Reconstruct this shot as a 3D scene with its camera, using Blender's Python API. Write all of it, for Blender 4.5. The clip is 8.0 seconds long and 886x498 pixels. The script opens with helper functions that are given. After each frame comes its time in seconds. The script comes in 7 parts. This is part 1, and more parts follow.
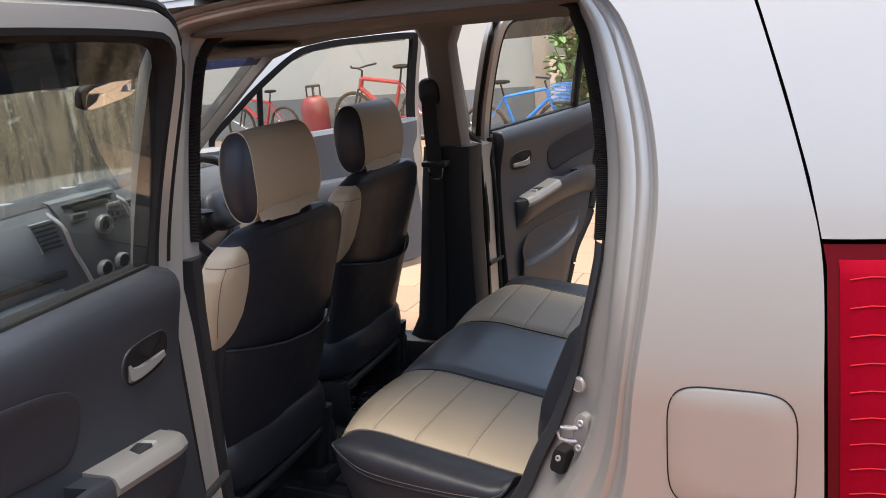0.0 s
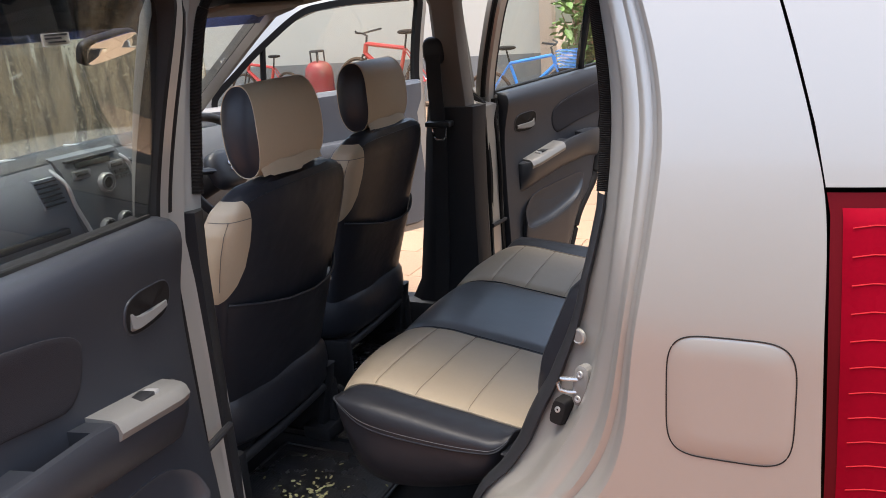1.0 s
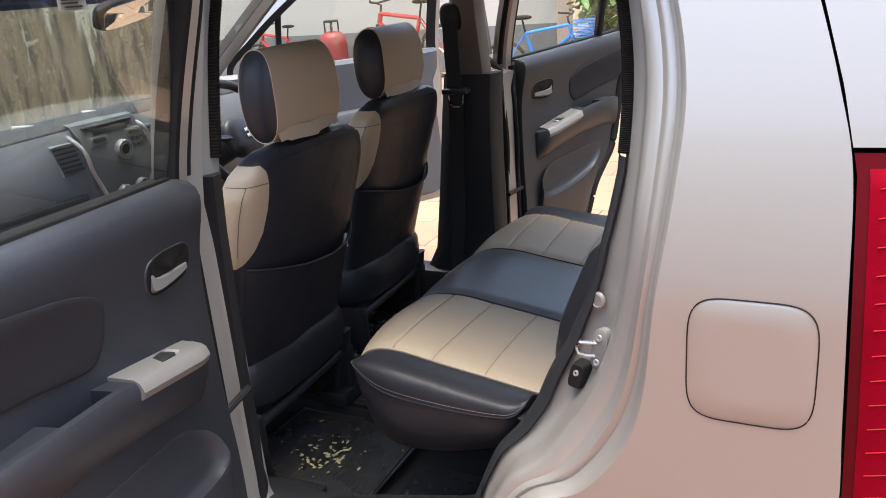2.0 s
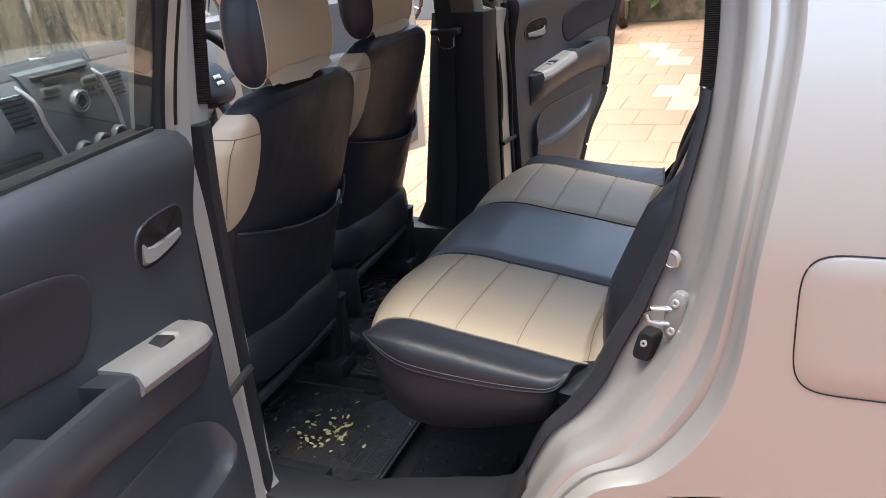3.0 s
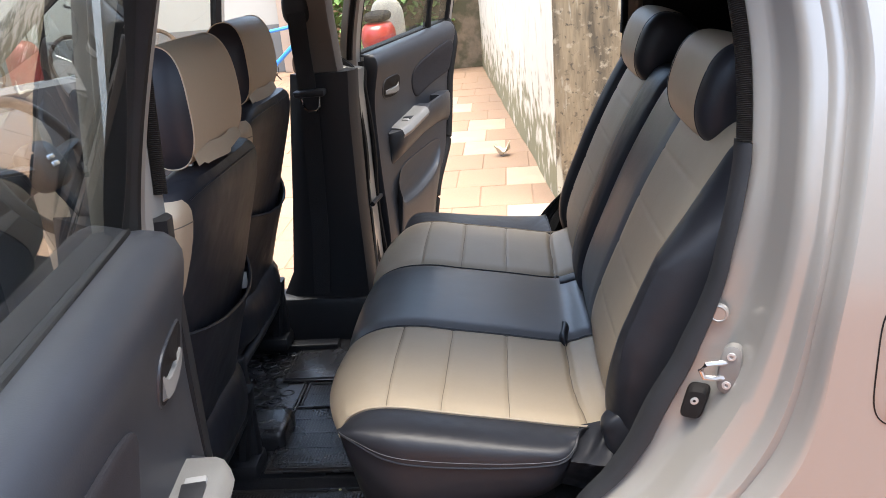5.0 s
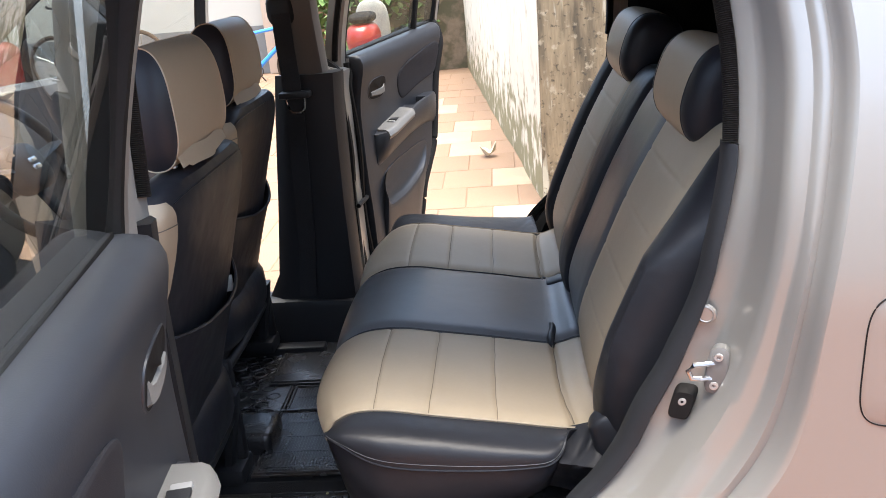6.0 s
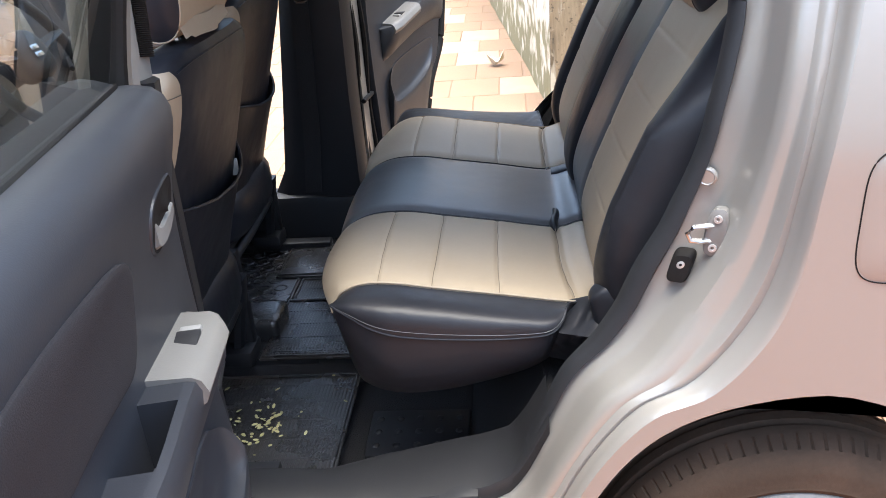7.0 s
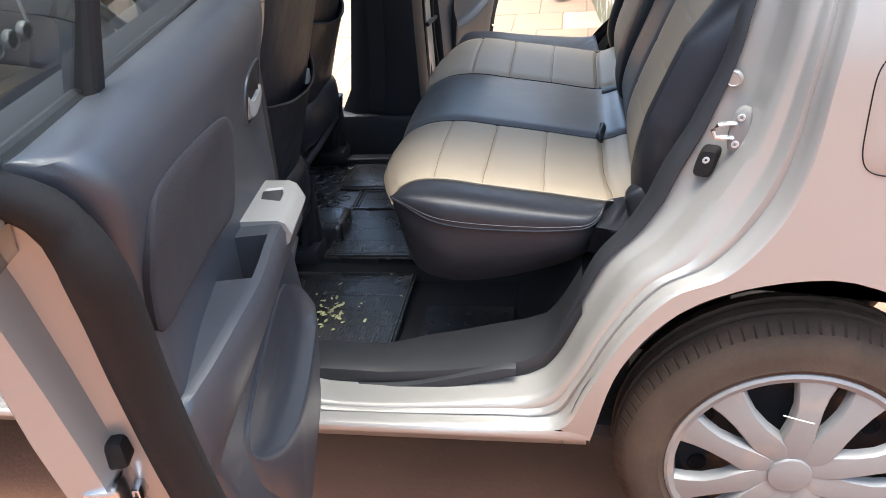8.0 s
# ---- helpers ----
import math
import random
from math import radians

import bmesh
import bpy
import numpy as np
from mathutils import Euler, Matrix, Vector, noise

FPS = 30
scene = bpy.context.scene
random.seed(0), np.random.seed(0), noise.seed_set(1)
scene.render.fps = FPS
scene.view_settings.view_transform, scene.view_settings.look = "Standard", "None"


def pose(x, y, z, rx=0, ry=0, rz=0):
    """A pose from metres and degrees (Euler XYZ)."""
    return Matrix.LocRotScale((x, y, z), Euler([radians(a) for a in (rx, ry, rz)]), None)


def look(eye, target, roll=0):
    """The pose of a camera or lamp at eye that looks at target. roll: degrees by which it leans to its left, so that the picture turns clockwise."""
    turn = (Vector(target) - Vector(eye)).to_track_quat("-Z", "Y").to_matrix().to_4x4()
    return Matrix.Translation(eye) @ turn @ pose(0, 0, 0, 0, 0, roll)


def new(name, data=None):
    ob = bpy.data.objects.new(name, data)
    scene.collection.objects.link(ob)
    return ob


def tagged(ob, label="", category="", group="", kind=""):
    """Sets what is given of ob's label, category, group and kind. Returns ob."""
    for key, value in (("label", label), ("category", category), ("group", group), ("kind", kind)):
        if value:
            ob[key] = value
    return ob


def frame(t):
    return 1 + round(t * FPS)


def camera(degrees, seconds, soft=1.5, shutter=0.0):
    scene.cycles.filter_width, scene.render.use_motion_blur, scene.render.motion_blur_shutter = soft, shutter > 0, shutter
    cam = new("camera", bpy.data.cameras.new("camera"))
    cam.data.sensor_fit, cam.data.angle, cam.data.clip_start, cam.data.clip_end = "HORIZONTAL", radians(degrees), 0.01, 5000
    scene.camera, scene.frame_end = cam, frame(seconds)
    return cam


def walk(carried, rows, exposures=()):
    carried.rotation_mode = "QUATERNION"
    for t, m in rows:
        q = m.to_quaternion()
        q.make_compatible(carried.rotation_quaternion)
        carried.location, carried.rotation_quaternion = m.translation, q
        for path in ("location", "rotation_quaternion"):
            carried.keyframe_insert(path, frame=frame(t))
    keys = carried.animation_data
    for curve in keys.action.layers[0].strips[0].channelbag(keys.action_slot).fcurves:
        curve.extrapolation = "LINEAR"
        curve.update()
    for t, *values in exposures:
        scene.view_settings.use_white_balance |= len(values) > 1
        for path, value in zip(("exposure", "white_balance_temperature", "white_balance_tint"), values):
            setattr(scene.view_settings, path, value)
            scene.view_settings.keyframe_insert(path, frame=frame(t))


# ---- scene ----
cam = camera(57.9, 8.0, soft=0.9)

PATH = [
    (0, (0.1199, -0.8950, 1.3827), (-0.7057, 0.8540, 0.8733), -4.93),
    (0.5, (0.1178, -0.9010, 1.3705), (-0.7102, 0.8370, 0.8288), -4.72),
    (1, (0.1229, -0.8980, 1.3568), (-0.7090, 0.8260, 0.7748), -4.61),
    (1.5, (0.1187, -0.8930, 1.3465), (-0.7279, 0.8120, 0.7352), -4.71),
    (2, (0.1150, -0.9030, 1.3432), (-0.7422, 0.7850, 0.6999), -4.71),
    (2.2, (0.1143, -0.9060, 1.3391), (-0.7329, 0.7730, 0.6585), -4.58),
    (3.3, (-0.1570, -0.7620, 1.2937), (-0.8115, 0.9640, 0.5229), -5.49),
    (3.5, (-0.2122, -0.7510, 1.3074), (-0.7821, 1.0080, 0.5443), -5.62),
    (4, (-0.3343, -0.7920, 1.3168), (-0.6976, 1.0310, 0.5791), -6.18),
    (4.5, (-0.3995, -0.8010, 1.3167), (-0.6514, 1.0450, 0.5907), -5.34),
    (5, (-0.3986, -0.7830, 1.3308), (-0.5859, 1.0840, 0.6380), -4.94),
    (5.2, (-0.3971, -0.7760, 1.3370), (-0.5683, 1.0970, 0.6574), -4.95),
    (6.3, (-0.4008, -0.7830, 1.3196), (-0.5514, 1.0800, 0.6076), -4.81),
    (6.5, (-0.3976, -0.7890, 1.3048), (-0.5513, 1.0540, 0.5424), -4.76),
    (7, (-0.3986, -0.8150, 1.2666), (-0.5768, 0.9770, 0.3960), -4.85),
    (7.5, (-0.3948, -0.8650, 1.2569), (-0.6317, 0.8910, 0.3284), -5.00),
    (8, (-0.3717, -0.9710, 1.2567), (-0.6967, 0.7400, 0.2742), -5.07),
]
EXPOSURE = 2.52
walk(cam, [(t, look(eye, target, roll)) for t, eye, target, roll in PATH], exposures=[(0.0, EXPOSURE - 0.16, 7100, 8), (2.0, EXPOSURE + 0.06, 7000, 8), (3.5, EXPOSURE + 0.32, 6700, 5), (4.5, EXPOSURE + 0.33, 6850, 6), (6.5, EXPOSURE + 0.33, 6800, 6), (7.0, EXPOSURE + 0.48, 6600, 5), (8.0, EXPOSURE + 0.58, 6500, 3)])

# ---- world, sun, exposure ----
world = bpy.data.worlds.new("sky")
scene.world = world
world.use_nodes = True
wn = world.node_tree.nodes
sky = wn.new("ShaderNodeTexSky")
sky.sky_type = "NISHITA"
sky.sun_disc = False
sky.sun_elevation = radians(86)
sky.sun_rotation = radians(135)
sky.air_density = 1.0
sky.dust_density = 3.0
sky.ozone_density = 1.0
wn["Background"].inputs["Strength"].default_value = 0.15
world.node_tree.links.new(sky.outputs[0], wn["Background"].inputs["Color"])
sun = new("sun", bpy.data.lights.new("sun", "SUN"))
sun.data.energy = 1.5
sun.data.angle = radians(50)
sun.data.color = (1.0, 0.96, 0.92)
sun.matrix_world = look((0.3, -0.3, 6.0), (0, 0, 0))


# ---- materials ----
def material(name, colour, rough=0.5, metal=0.0, vary=0.12, scale=6.0, fine=60.0, bump=0.0, bump_scale=200.0, coat=0.0,
             stain=None, stain_scale=2.0, stain_at=0.55, stain_amount=0.8, per_object=0.0, rough_vary=0.1, stretch=(1, 1, 1), spec=0.5, growth=None, growth_top=0.5, growth_scale=7.0, flake=None, flake_scale=3.0, flake_at=0.58, fold=0.0, fold_scale=14.0, speck=None, speck_scale=15.0):
    """A painted, moulded or woven surface: two scales of variation, stains of a second colour, fine relief."""
    m = bpy.data.materials.new(name)
    m.use_nodes = True
    nt = m.node_tree
    n, l = nt.nodes, nt.links
    b = n["Principled BSDF"]
    b.inputs["Metallic"].default_value = metal
    b.inputs["Coat Weight"].default_value = coat
    b.inputs["Coat Roughness"].default_value = 0.08
    b.inputs["Specular IOR Level"].default_value = spec
    tc = n.new("ShaderNodeTexCoord")
    mp = n.new("ShaderNodeMapping")
    mp.inputs["Scale"].default_value = stretch
    l.new(tc.outputs["Object"], mp.inputs["Vector"])

    def tex(sc, detail=4.0):
        t = n.new("ShaderNodeTexNoise")
        t.inputs["Scale"].default_value = sc
        t.inputs["Detail"].default_value = detail
        l.new(mp.outputs[0], t.inputs["Vector"])
        return t

    def mixed(kind, fac, a, c):
        x = n.new("ShaderNodeMix")
        x.data_type, x.blend_type = "RGBA", kind
        for s, v in ((x.inputs[0], fac), (x.inputs[6], a), (x.inputs[7], c)):
            if hasattr(v, "links"):
                l.new(v, s)
            else:
                s.default_value = v
        return x.outputs[2]

    big, small = tex(scale), tex(fine, 2.0)
    dark = tuple(c * (1 - vary) for c in colour) + (1,)
    light = tuple(min(1, c * (1 + vary)) for c in colour) + (1,)
    col = mixed("MIX", big.outputs["Fac"], dark, light)
    col = mixed("MIX", small.outputs["Fac"], mixed("MULTIPLY", 1.0, col, (1 - vary, 1 - vary, 1 - vary, 1)), col)
    if stain:
        st = tex(stain_scale, 6.0)
        r = n.new("ShaderNodeMapRange")
        r.inputs["From Min"].default_value, r.inputs["From Max"].default_value = stain_at - 0.08, stain_at + 0.08
        r.inputs["To Max"].default_value = stain_amount
        l.new(st.outputs["Fac"], r.inputs["Value"])
        col = mixed("MIX", r.outputs[0], col, (*stain, 1))
    if flake:   # patches of old limewash with ragged edges
        ft = tex(flake_scale, 9.0)
        r = n.new("ShaderNodeMapRange")
        r.inputs["From Min"].default_value, r.inputs["From Max"].default_value = flake_at - 0.015, flake_at + 0.025
        r.inputs["To Max"].default_value = 0.9
        l.new(ft.outputs["Fac"], r.inputs["Value"])
        col = mixed("MIX", r.outputs[0], col, (*flake, 1))
    if speck:   # lichen spots and pits, pale and dark
        for sc, at, shade in ((speck_scale, 0.70, speck), (speck_scale * 1.7, 0.70, tuple(c * 0.12 for c in speck))):
            vt = n.new("ShaderNodeTexNoise")
            vt.inputs["Scale"].default_value, vt.inputs["Detail"].default_value = sc, 5.0
            l.new(tc.outputs["Object"], vt.inputs["Vector"])
            r = n.new("ShaderNodeMapRange")
            r.inputs["From Min"].default_value, r.inputs["From Max"].default_value = at - 0.12, at
            r.inputs["To Max"].default_value = 0.85
            l.new(vt.outputs["Fac"], r.inputs["Value"])
            col = mixed("MIX", r.outputs[0], col, (*shade, 1))
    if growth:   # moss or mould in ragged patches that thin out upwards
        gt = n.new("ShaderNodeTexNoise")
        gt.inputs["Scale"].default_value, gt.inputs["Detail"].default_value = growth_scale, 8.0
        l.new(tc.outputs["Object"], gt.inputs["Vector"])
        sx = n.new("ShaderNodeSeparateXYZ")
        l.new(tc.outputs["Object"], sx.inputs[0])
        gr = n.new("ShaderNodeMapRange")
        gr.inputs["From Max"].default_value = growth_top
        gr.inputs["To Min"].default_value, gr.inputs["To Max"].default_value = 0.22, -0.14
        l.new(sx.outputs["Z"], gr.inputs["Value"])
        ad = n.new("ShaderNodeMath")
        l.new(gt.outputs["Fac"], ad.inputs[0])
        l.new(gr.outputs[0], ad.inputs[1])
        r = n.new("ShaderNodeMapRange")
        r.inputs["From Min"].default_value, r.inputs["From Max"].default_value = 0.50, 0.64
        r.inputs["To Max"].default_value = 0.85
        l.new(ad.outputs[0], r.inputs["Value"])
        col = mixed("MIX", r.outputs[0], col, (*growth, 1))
    if per_object:
        oi = n.new("ShaderNodeObjectInfo")
        r = n.new("ShaderNodeMapRange")
        r.inputs["To Min"].default_value, r.inputs["To Max"].default_value = 1 - per_object, 1 + per_object
        l.new(oi.outputs["Random"], r.inputs["Value"])
        cc = n.new("ShaderNodeCombineColor")
        for k in range(3):
            l.new(r.outputs[0], cc.inputs[k])
        col = mixed("MULTIPLY", 1.0, col, cc.outputs[0])
    l.new(col, b.inputs["Base Color"])
    r = n.new("ShaderNodeMapRange")
    r.inputs["To Min"].default_value, r.inputs["To Max"].default_value = max(0.02, rough - rough_vary), min(1, rough + rough_vary)
    l.new(big.outputs["Fac"], r.inputs["Value"])
    l.new(r.outputs[0], b.inputs["Roughness"])
    if bump:
        t = tex(bump_scale, 3.0)
        bp = n.new("ShaderNodeBump")
        bp.inputs["Strength"].default_value = bump
        bp.inputs["Distance"].default_value = 0.004
        l.new(t.outputs["Fac"], bp.inputs["Height"])
        l.new(bp.outputs[0], b.inputs["Normal"])
        if fold:   # soft creases of a loose cover
            t2 = tex(fold_scale, 2.0)
            bp2 = n.new("ShaderNodeBump")
            bp2.inputs["Strength"].default_value = fold
            bp2.inputs["Distance"].default_value = 0.012
            l.new(t2.outputs["Fac"], bp2.inputs["Height"])
            l.new(bp2.outputs[0], bp.inputs["Normal"])
    return m


def glass_material(name, tint):
    m = bpy.data.materials.new(name)
    m.use_nodes = True
    b = m.node_tree.nodes["Principled BSDF"]
    b.inputs["Base Color"].default_value = (*tint, 1)
    b.inputs["Roughness"].default_value = 0.0
    b.inputs["IOR"].default_value = 1.5
    b.inputs["Transmission Weight"].default_value = 1.0
    return m


PAINT = material("silver_paint", (0.282, 0.270, 0.254), 0.32, 0.42, 0.03, 3, 900, coat=0.4, rough_vary=0.04)
TRIM = material("grey_moulded_plastic", (0.0200, 0.0222, 0.0285), 0.45, 0, 0.10, 5, 250, spec=0.45, bump=0.05, bump_scale=700)
TRIM_DARK = material("black_moulded_plastic", (0.017, 0.0175, 0.020), 0.5, 0, 0.15, 5, 250, spec=0.35, bump=0.06, bump_scale=700)
INSERT = material("charcoal_cloth", (0.013, 0.012, 0.015), 0.9, 0, 0.2, 20, 600, spec=0.3, bump=0.2, bump_scale=900)
BLACK = material("black_leatherette", (0.0195, 0.0205, 0.0255), 0.42, 0, 0.12, 6, 120, spec=0.28, bump=0.05, bump_scale=420, fold=0.35, fold_scale=13.0)
BEIGE = material("beige_leatherette", (0.380, 0.304, 0.214), 0.50, 0, 0.06, 5, 150, bump=0.07, bump_scale=420, fold=0.16, fold_scale=9.0, stain=(0.30, 0.23, 0.15), stain_scale=4.0, stain_at=0.66, stain_amount=0.35)
GREYBELT = material("charcoal_leatherette", (0.096, 0.098, 0.102), 0.36, 0, 0.10, 6, 150, spec=0.5, bump=0.06, bump_scale=420, fold=0.16, fold_scale=9.0)
SILVER_PLASTIC = material("silver_plastic", (0.150, 0.146, 0.140), 0.42, 0.1, 0.04, 8, 300, bump=0.1, bump_scale=600)
GLINT_PLASTIC = material("switch_glint_plastic", (0.25, 0.25, 0.25), 0.35, 0, 0.04, 8, 300)
CHROME = material("chrome", (0.62, 0.63, 0.65), 0.22, 1.0, 0.03, 20, 300)
ZINC = material("plated_steel", (0.50, 0.51, 0.52), 0.38, 0.65, 0.06, 40, 300)
RUBBER = material("black_rubber", (0.013, 0.012, 0.012), 0.6, 0, 0.2, 30, 300, spec=0.10, bump=0.08)
MAT = material("dusty_rubber_mat", (0.036, 0.036, 0.038), 0.27, 0, 0.25, 7, 90, spec=0.8, bump=0.3, bump_scale=150, stain=(0.075, 0.055, 0.038), stain_scale=5, stain_at=0.60, stain_amount=0.5)
CARPET = material("dark_carpet", (0.030, 0.029, 0.031), 0.95, 0, 0.3, 10, 400, bump=0.8, bump_scale=700)
CLOTH_SHADE = material("shade_blackened_cloth", (0.010, 0.010, 0.011), 0.95, 0, 0.2, 10, 400, spec=0.15, bump=0.3, bump_scale=700)
LINING = material("beige_headliner", (0.105, 0.087, 0.074), 0.95, 0, 0.06, 5, 400, bump=0.4, bump_scale=700)
SEAM = material("tan_thread", (0.20, 0.155, 0.105), 0.8, 0, 0.1, 20, 300)
TAUPE = material("taupe_moulded_plastic", (0.125, 0.106, 0.090), 0.6, 0, 0.06, 5, 300, bump=0.2, bump_scale=500)
GLASS = glass_material("clear_green_glass", (0.74, 0.79, 0.77))
BLUE_TINT = glass_material("dark_blue_film", (0.06, 0.08, 0.22))
SMOKED = glass_material("smoked_plastic", (0.10, 0.09, 0.10))
TYRE = material("dusty_tyre_rubber", (0.056, 0.039, 0.028), 0.85, 0, 0.25, 8, 120, spec=0.15, bump=0.2, bump_scale=160, stain=(0.085, 0.055, 0.038), stain_scale=6, stain_at=0.55, stain_amount=0.55)
CAP = material("silver_wheel_cover_paint", (0.165, 0.162, 0.157), 0.42, 0.15, 0.06, 12, 200, stain=(0.30, 0.22, 0.16), stain_scale=14, stain_at=0.62, stain_amount=0.35)
STEEL = material("black_steel", (0.02, 0.02, 0.022), 0.5, 0.3, 0.2, 12, 150, stain=(0.13, 0.06, 0.03), stain_scale=18, stain_at=0.62)
LENS_RED = material("red_lamp_lens", (0.20, 0.0015, 0.010), 0.3, 0, 0.2, 9, 200, spec=0.03)
LENS_DARK = material("dark_red_lamp_rim", (0.075, 0.003, 0.006), 0.35, 0, 0.1, 12, 200, spec=0.06)
TRIM_STRIP = material("dark_grey_moulded_plastic", (0.019, 0.020, 0.023), 0.5, 0, 0.10, 5, 250, spec=0.25, bump=0.06, bump_scale=700)
LENS_RIB = material("bright_red_plastic", (0.30, 0.012, 0.016), 0.3, 0, 0.05, 12, 200, spec=0.1)
TRIM_LIGHT = material("light_grey_moulded_plastic", (0.07, 0.075, 0.088), 0.5, 0, 0.06, 5, 250, bump=0.2, bump_scale=500)
PAVER = material("terracotta_paver", (0.218, 0.138, 0.086), 0.8, 0, 0.14, 5, 60, bump=0.4, bump_scale=90, stain=(0.21, 0.135, 0.09), stain_scale=4, stain_at=0.60, stain_amount=0.5, per_object=0.07)
RED_DUST_SHADED = material("shaded_reddish_dusty_paving", (0.215, 0.098, 0.056), 0.95, 0, 0.12, 2.5, 50, bump=0.3, bump_scale=90, stain=(0.15, 0.07, 0.042), stain_scale=2.5, stain_at=0.55, stain_amount=0.6, spec=0.2)
PALE = material("pale_paver", (0.285, 0.222, 0.15), 0.8, 0, 0.10, 5, 60, bump=0.4, bump_scale=90, stain=(0.35, 0.26, 0.18), stain_scale=5, stain_at=0.60, stain_amount=0.5)
JOINT = material("sandy_joint", (0.205, 0.130, 0.083), 0.95, 0, 0.2, 3, 40, bump=0.5, bump_scale=60)
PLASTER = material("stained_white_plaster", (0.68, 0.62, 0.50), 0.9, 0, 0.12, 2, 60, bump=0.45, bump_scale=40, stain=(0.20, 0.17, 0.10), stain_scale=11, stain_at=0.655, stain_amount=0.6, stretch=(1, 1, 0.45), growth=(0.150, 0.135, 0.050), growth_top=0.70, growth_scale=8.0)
WHITEWALL = material("cream_wall_paint", (0.44, 0.415, 0.365), 0.9, 0, 0.04, 2, 60, bump=0.2, bump_scale=80)
DADO = material("grey_dado_paint", (0.16, 0.16, 0.155), 0.8, 0, 0.10, 3, 60, bump=0.2, bump_scale=80)
CONCRETE = material("weathered_concrete", (0.265, 0.198, 0.118), 0.95, 0, 0.42, 9, 60, bump=1.0, bump_scale=40, stain=(0.042, 0.033, 0.021), stain_scale=6.5, stain_at=0.545, stain_amount=0.8, stretch=(1.8, 1.8, 0.30), flake=(0.47, 0.43, 0.33), flake_scale=3.0, flake_at=0.60, speck=(0.34, 0.28, 0.19), speck_scale=24.0)
MOSSY = material("mossy_dark_masonry", (0.22, 0.165, 0.11), 0.95, 0, 0.35, 4, 25, bump=0.9, bump_scale=30, stain=(0.06, 0.06, 0.03), stain_scale=6, stain_at=0.52, stain_amount=0.8)
LEAF = material("green_leaf", (0.14, 0.24, 0.06), 0.55, 0, 0.3, 3, 30, per_object=0.2)


# ---- mesh tools ----
def mesh_of(bm, name, mat, smooth=True):
    bmesh.ops.remove_doubles(bm, verts=bm.verts, dist=1e-5)
    bmesh.ops.recalc_face_normals(bm, faces=bm.faces)
    me = bpy.data.meshes.new(name)
    for f in bm.faces:
        f.smooth = smooth
    bm.to_mesh(me)
    bm.free()
    for m in mat if isinstance(mat, (list, tuple)) else (mat,):
        me.materials.append(m)
    if smooth:
        me.set_sharp_from_angle(angle=radians(38))
    return me


def part(name, bm, mat, parent, label="", smooth=True):
    """Links a bmesh as one mesh object under a thing or a part."""
    ob = new(name, mesh_of(bm, name, mat, smooth))
    if parent:
        ob.parent = parent
    if label:
        ob["label"] = label
    return ob


def empty_thing(name, place, label, category, group="", kind=""):
    ob = new(name)
    ob.location = place
    ob.empty_display_size = 0.1
    return tagged(ob, label, category, group, kind)


def under(ob, thing):
    """Parents ob to a thing and keeps it where it stands."""
    ob.parent = thing
    ob.matrix_parent_inverse = Matrix.Translation(thing.location).inverted()
    return ob


def grid(bm, fn, nu, nv, close_u=False, close_v=False, mat=0):
    """A sheet through fn(i / nu, j / nv)."""
    cols = nu if close_u else nu + 1
    rows = nv if close_v else nv + 1
    vs = [[bm.verts.new(fn(i / nu, j / nv)) for j in range(rows)] for i in range(cols)]
    for i in range(nu):
        for j in range(nv):
            a, b = vs[i][j], vs[(i + 1) % cols][j]
            c, d = vs[(i + 1) % cols][(j + 1) % rows], vs[i][(j + 1) % rows]
            try:
                f = bm.faces.new((a, b, c, d))
                f.material_index = mat
            except ValueError:
                pass
    return vs


def sheet(bm, fn, nu, nv, thick):
    """A closed pane: fn(u, v, off) gives the middle surface moved by off along its normal."""
    a = grid(bm, lambda u, v: fn(u, v, -thick / 2), nu, nv)
    b = grid(bm, lambda u, v: fn(u, v, thick / 2), nu, nv)
    for i in range(nu):
        for j in (0, nv):
            bm.faces.new((a[i][j], a[i + 1][j], b[i + 1][j], b[i][j]))
    for j in range(nv):
        for i in (0, nu):
            bm.faces.new((a[i][j], a[i][j + 1], b[i][j + 1], b[i][j]))


def loft(bm, rings, closed=True, caps=True):
    """A skin through rings of points."""
    vs = [[bm.verts.new(p) for p in r] for r in rings]
    n = len(rings[0])
    for a, b in zip(vs, vs[1:]):
        for i in range(n if closed else n - 1):
            j = (i + 1) % n
            try:
                bm.faces.new((a[i], a[j], b[j], b[i]))
            except ValueError:
                pass
    if caps and closed:
        bm.faces.new(vs[0])
        bm.faces.new(vs[-1])
    return vs


def box(bm, lo, hi, bevel=0.0, seg=2, to=None):
    """A box between two corners, with rounded edges; to: a function that carries each point to its place."""
    r = bmesh.ops.create_cube(bm, size=1.0)["verts"]
    for v in r:
        v.co = Vector([(lo[k] + hi[k]) / 2 + v.co[k] * (hi[k] - lo[k]) for k in range(3)])
    if bevel:
        es = list({e for v in r for e in v.link_edges})
        out = bmesh.ops.bevel(bm, geom=es, offset=bevel, segments=seg, profile=0.5, affect="EDGES")
        r = list({v for f in out["faces"] for v in f.verts} | {v for v in r if v.is_valid})
    if to:
        for v in r:
            v.co = to(v.co)
    return r


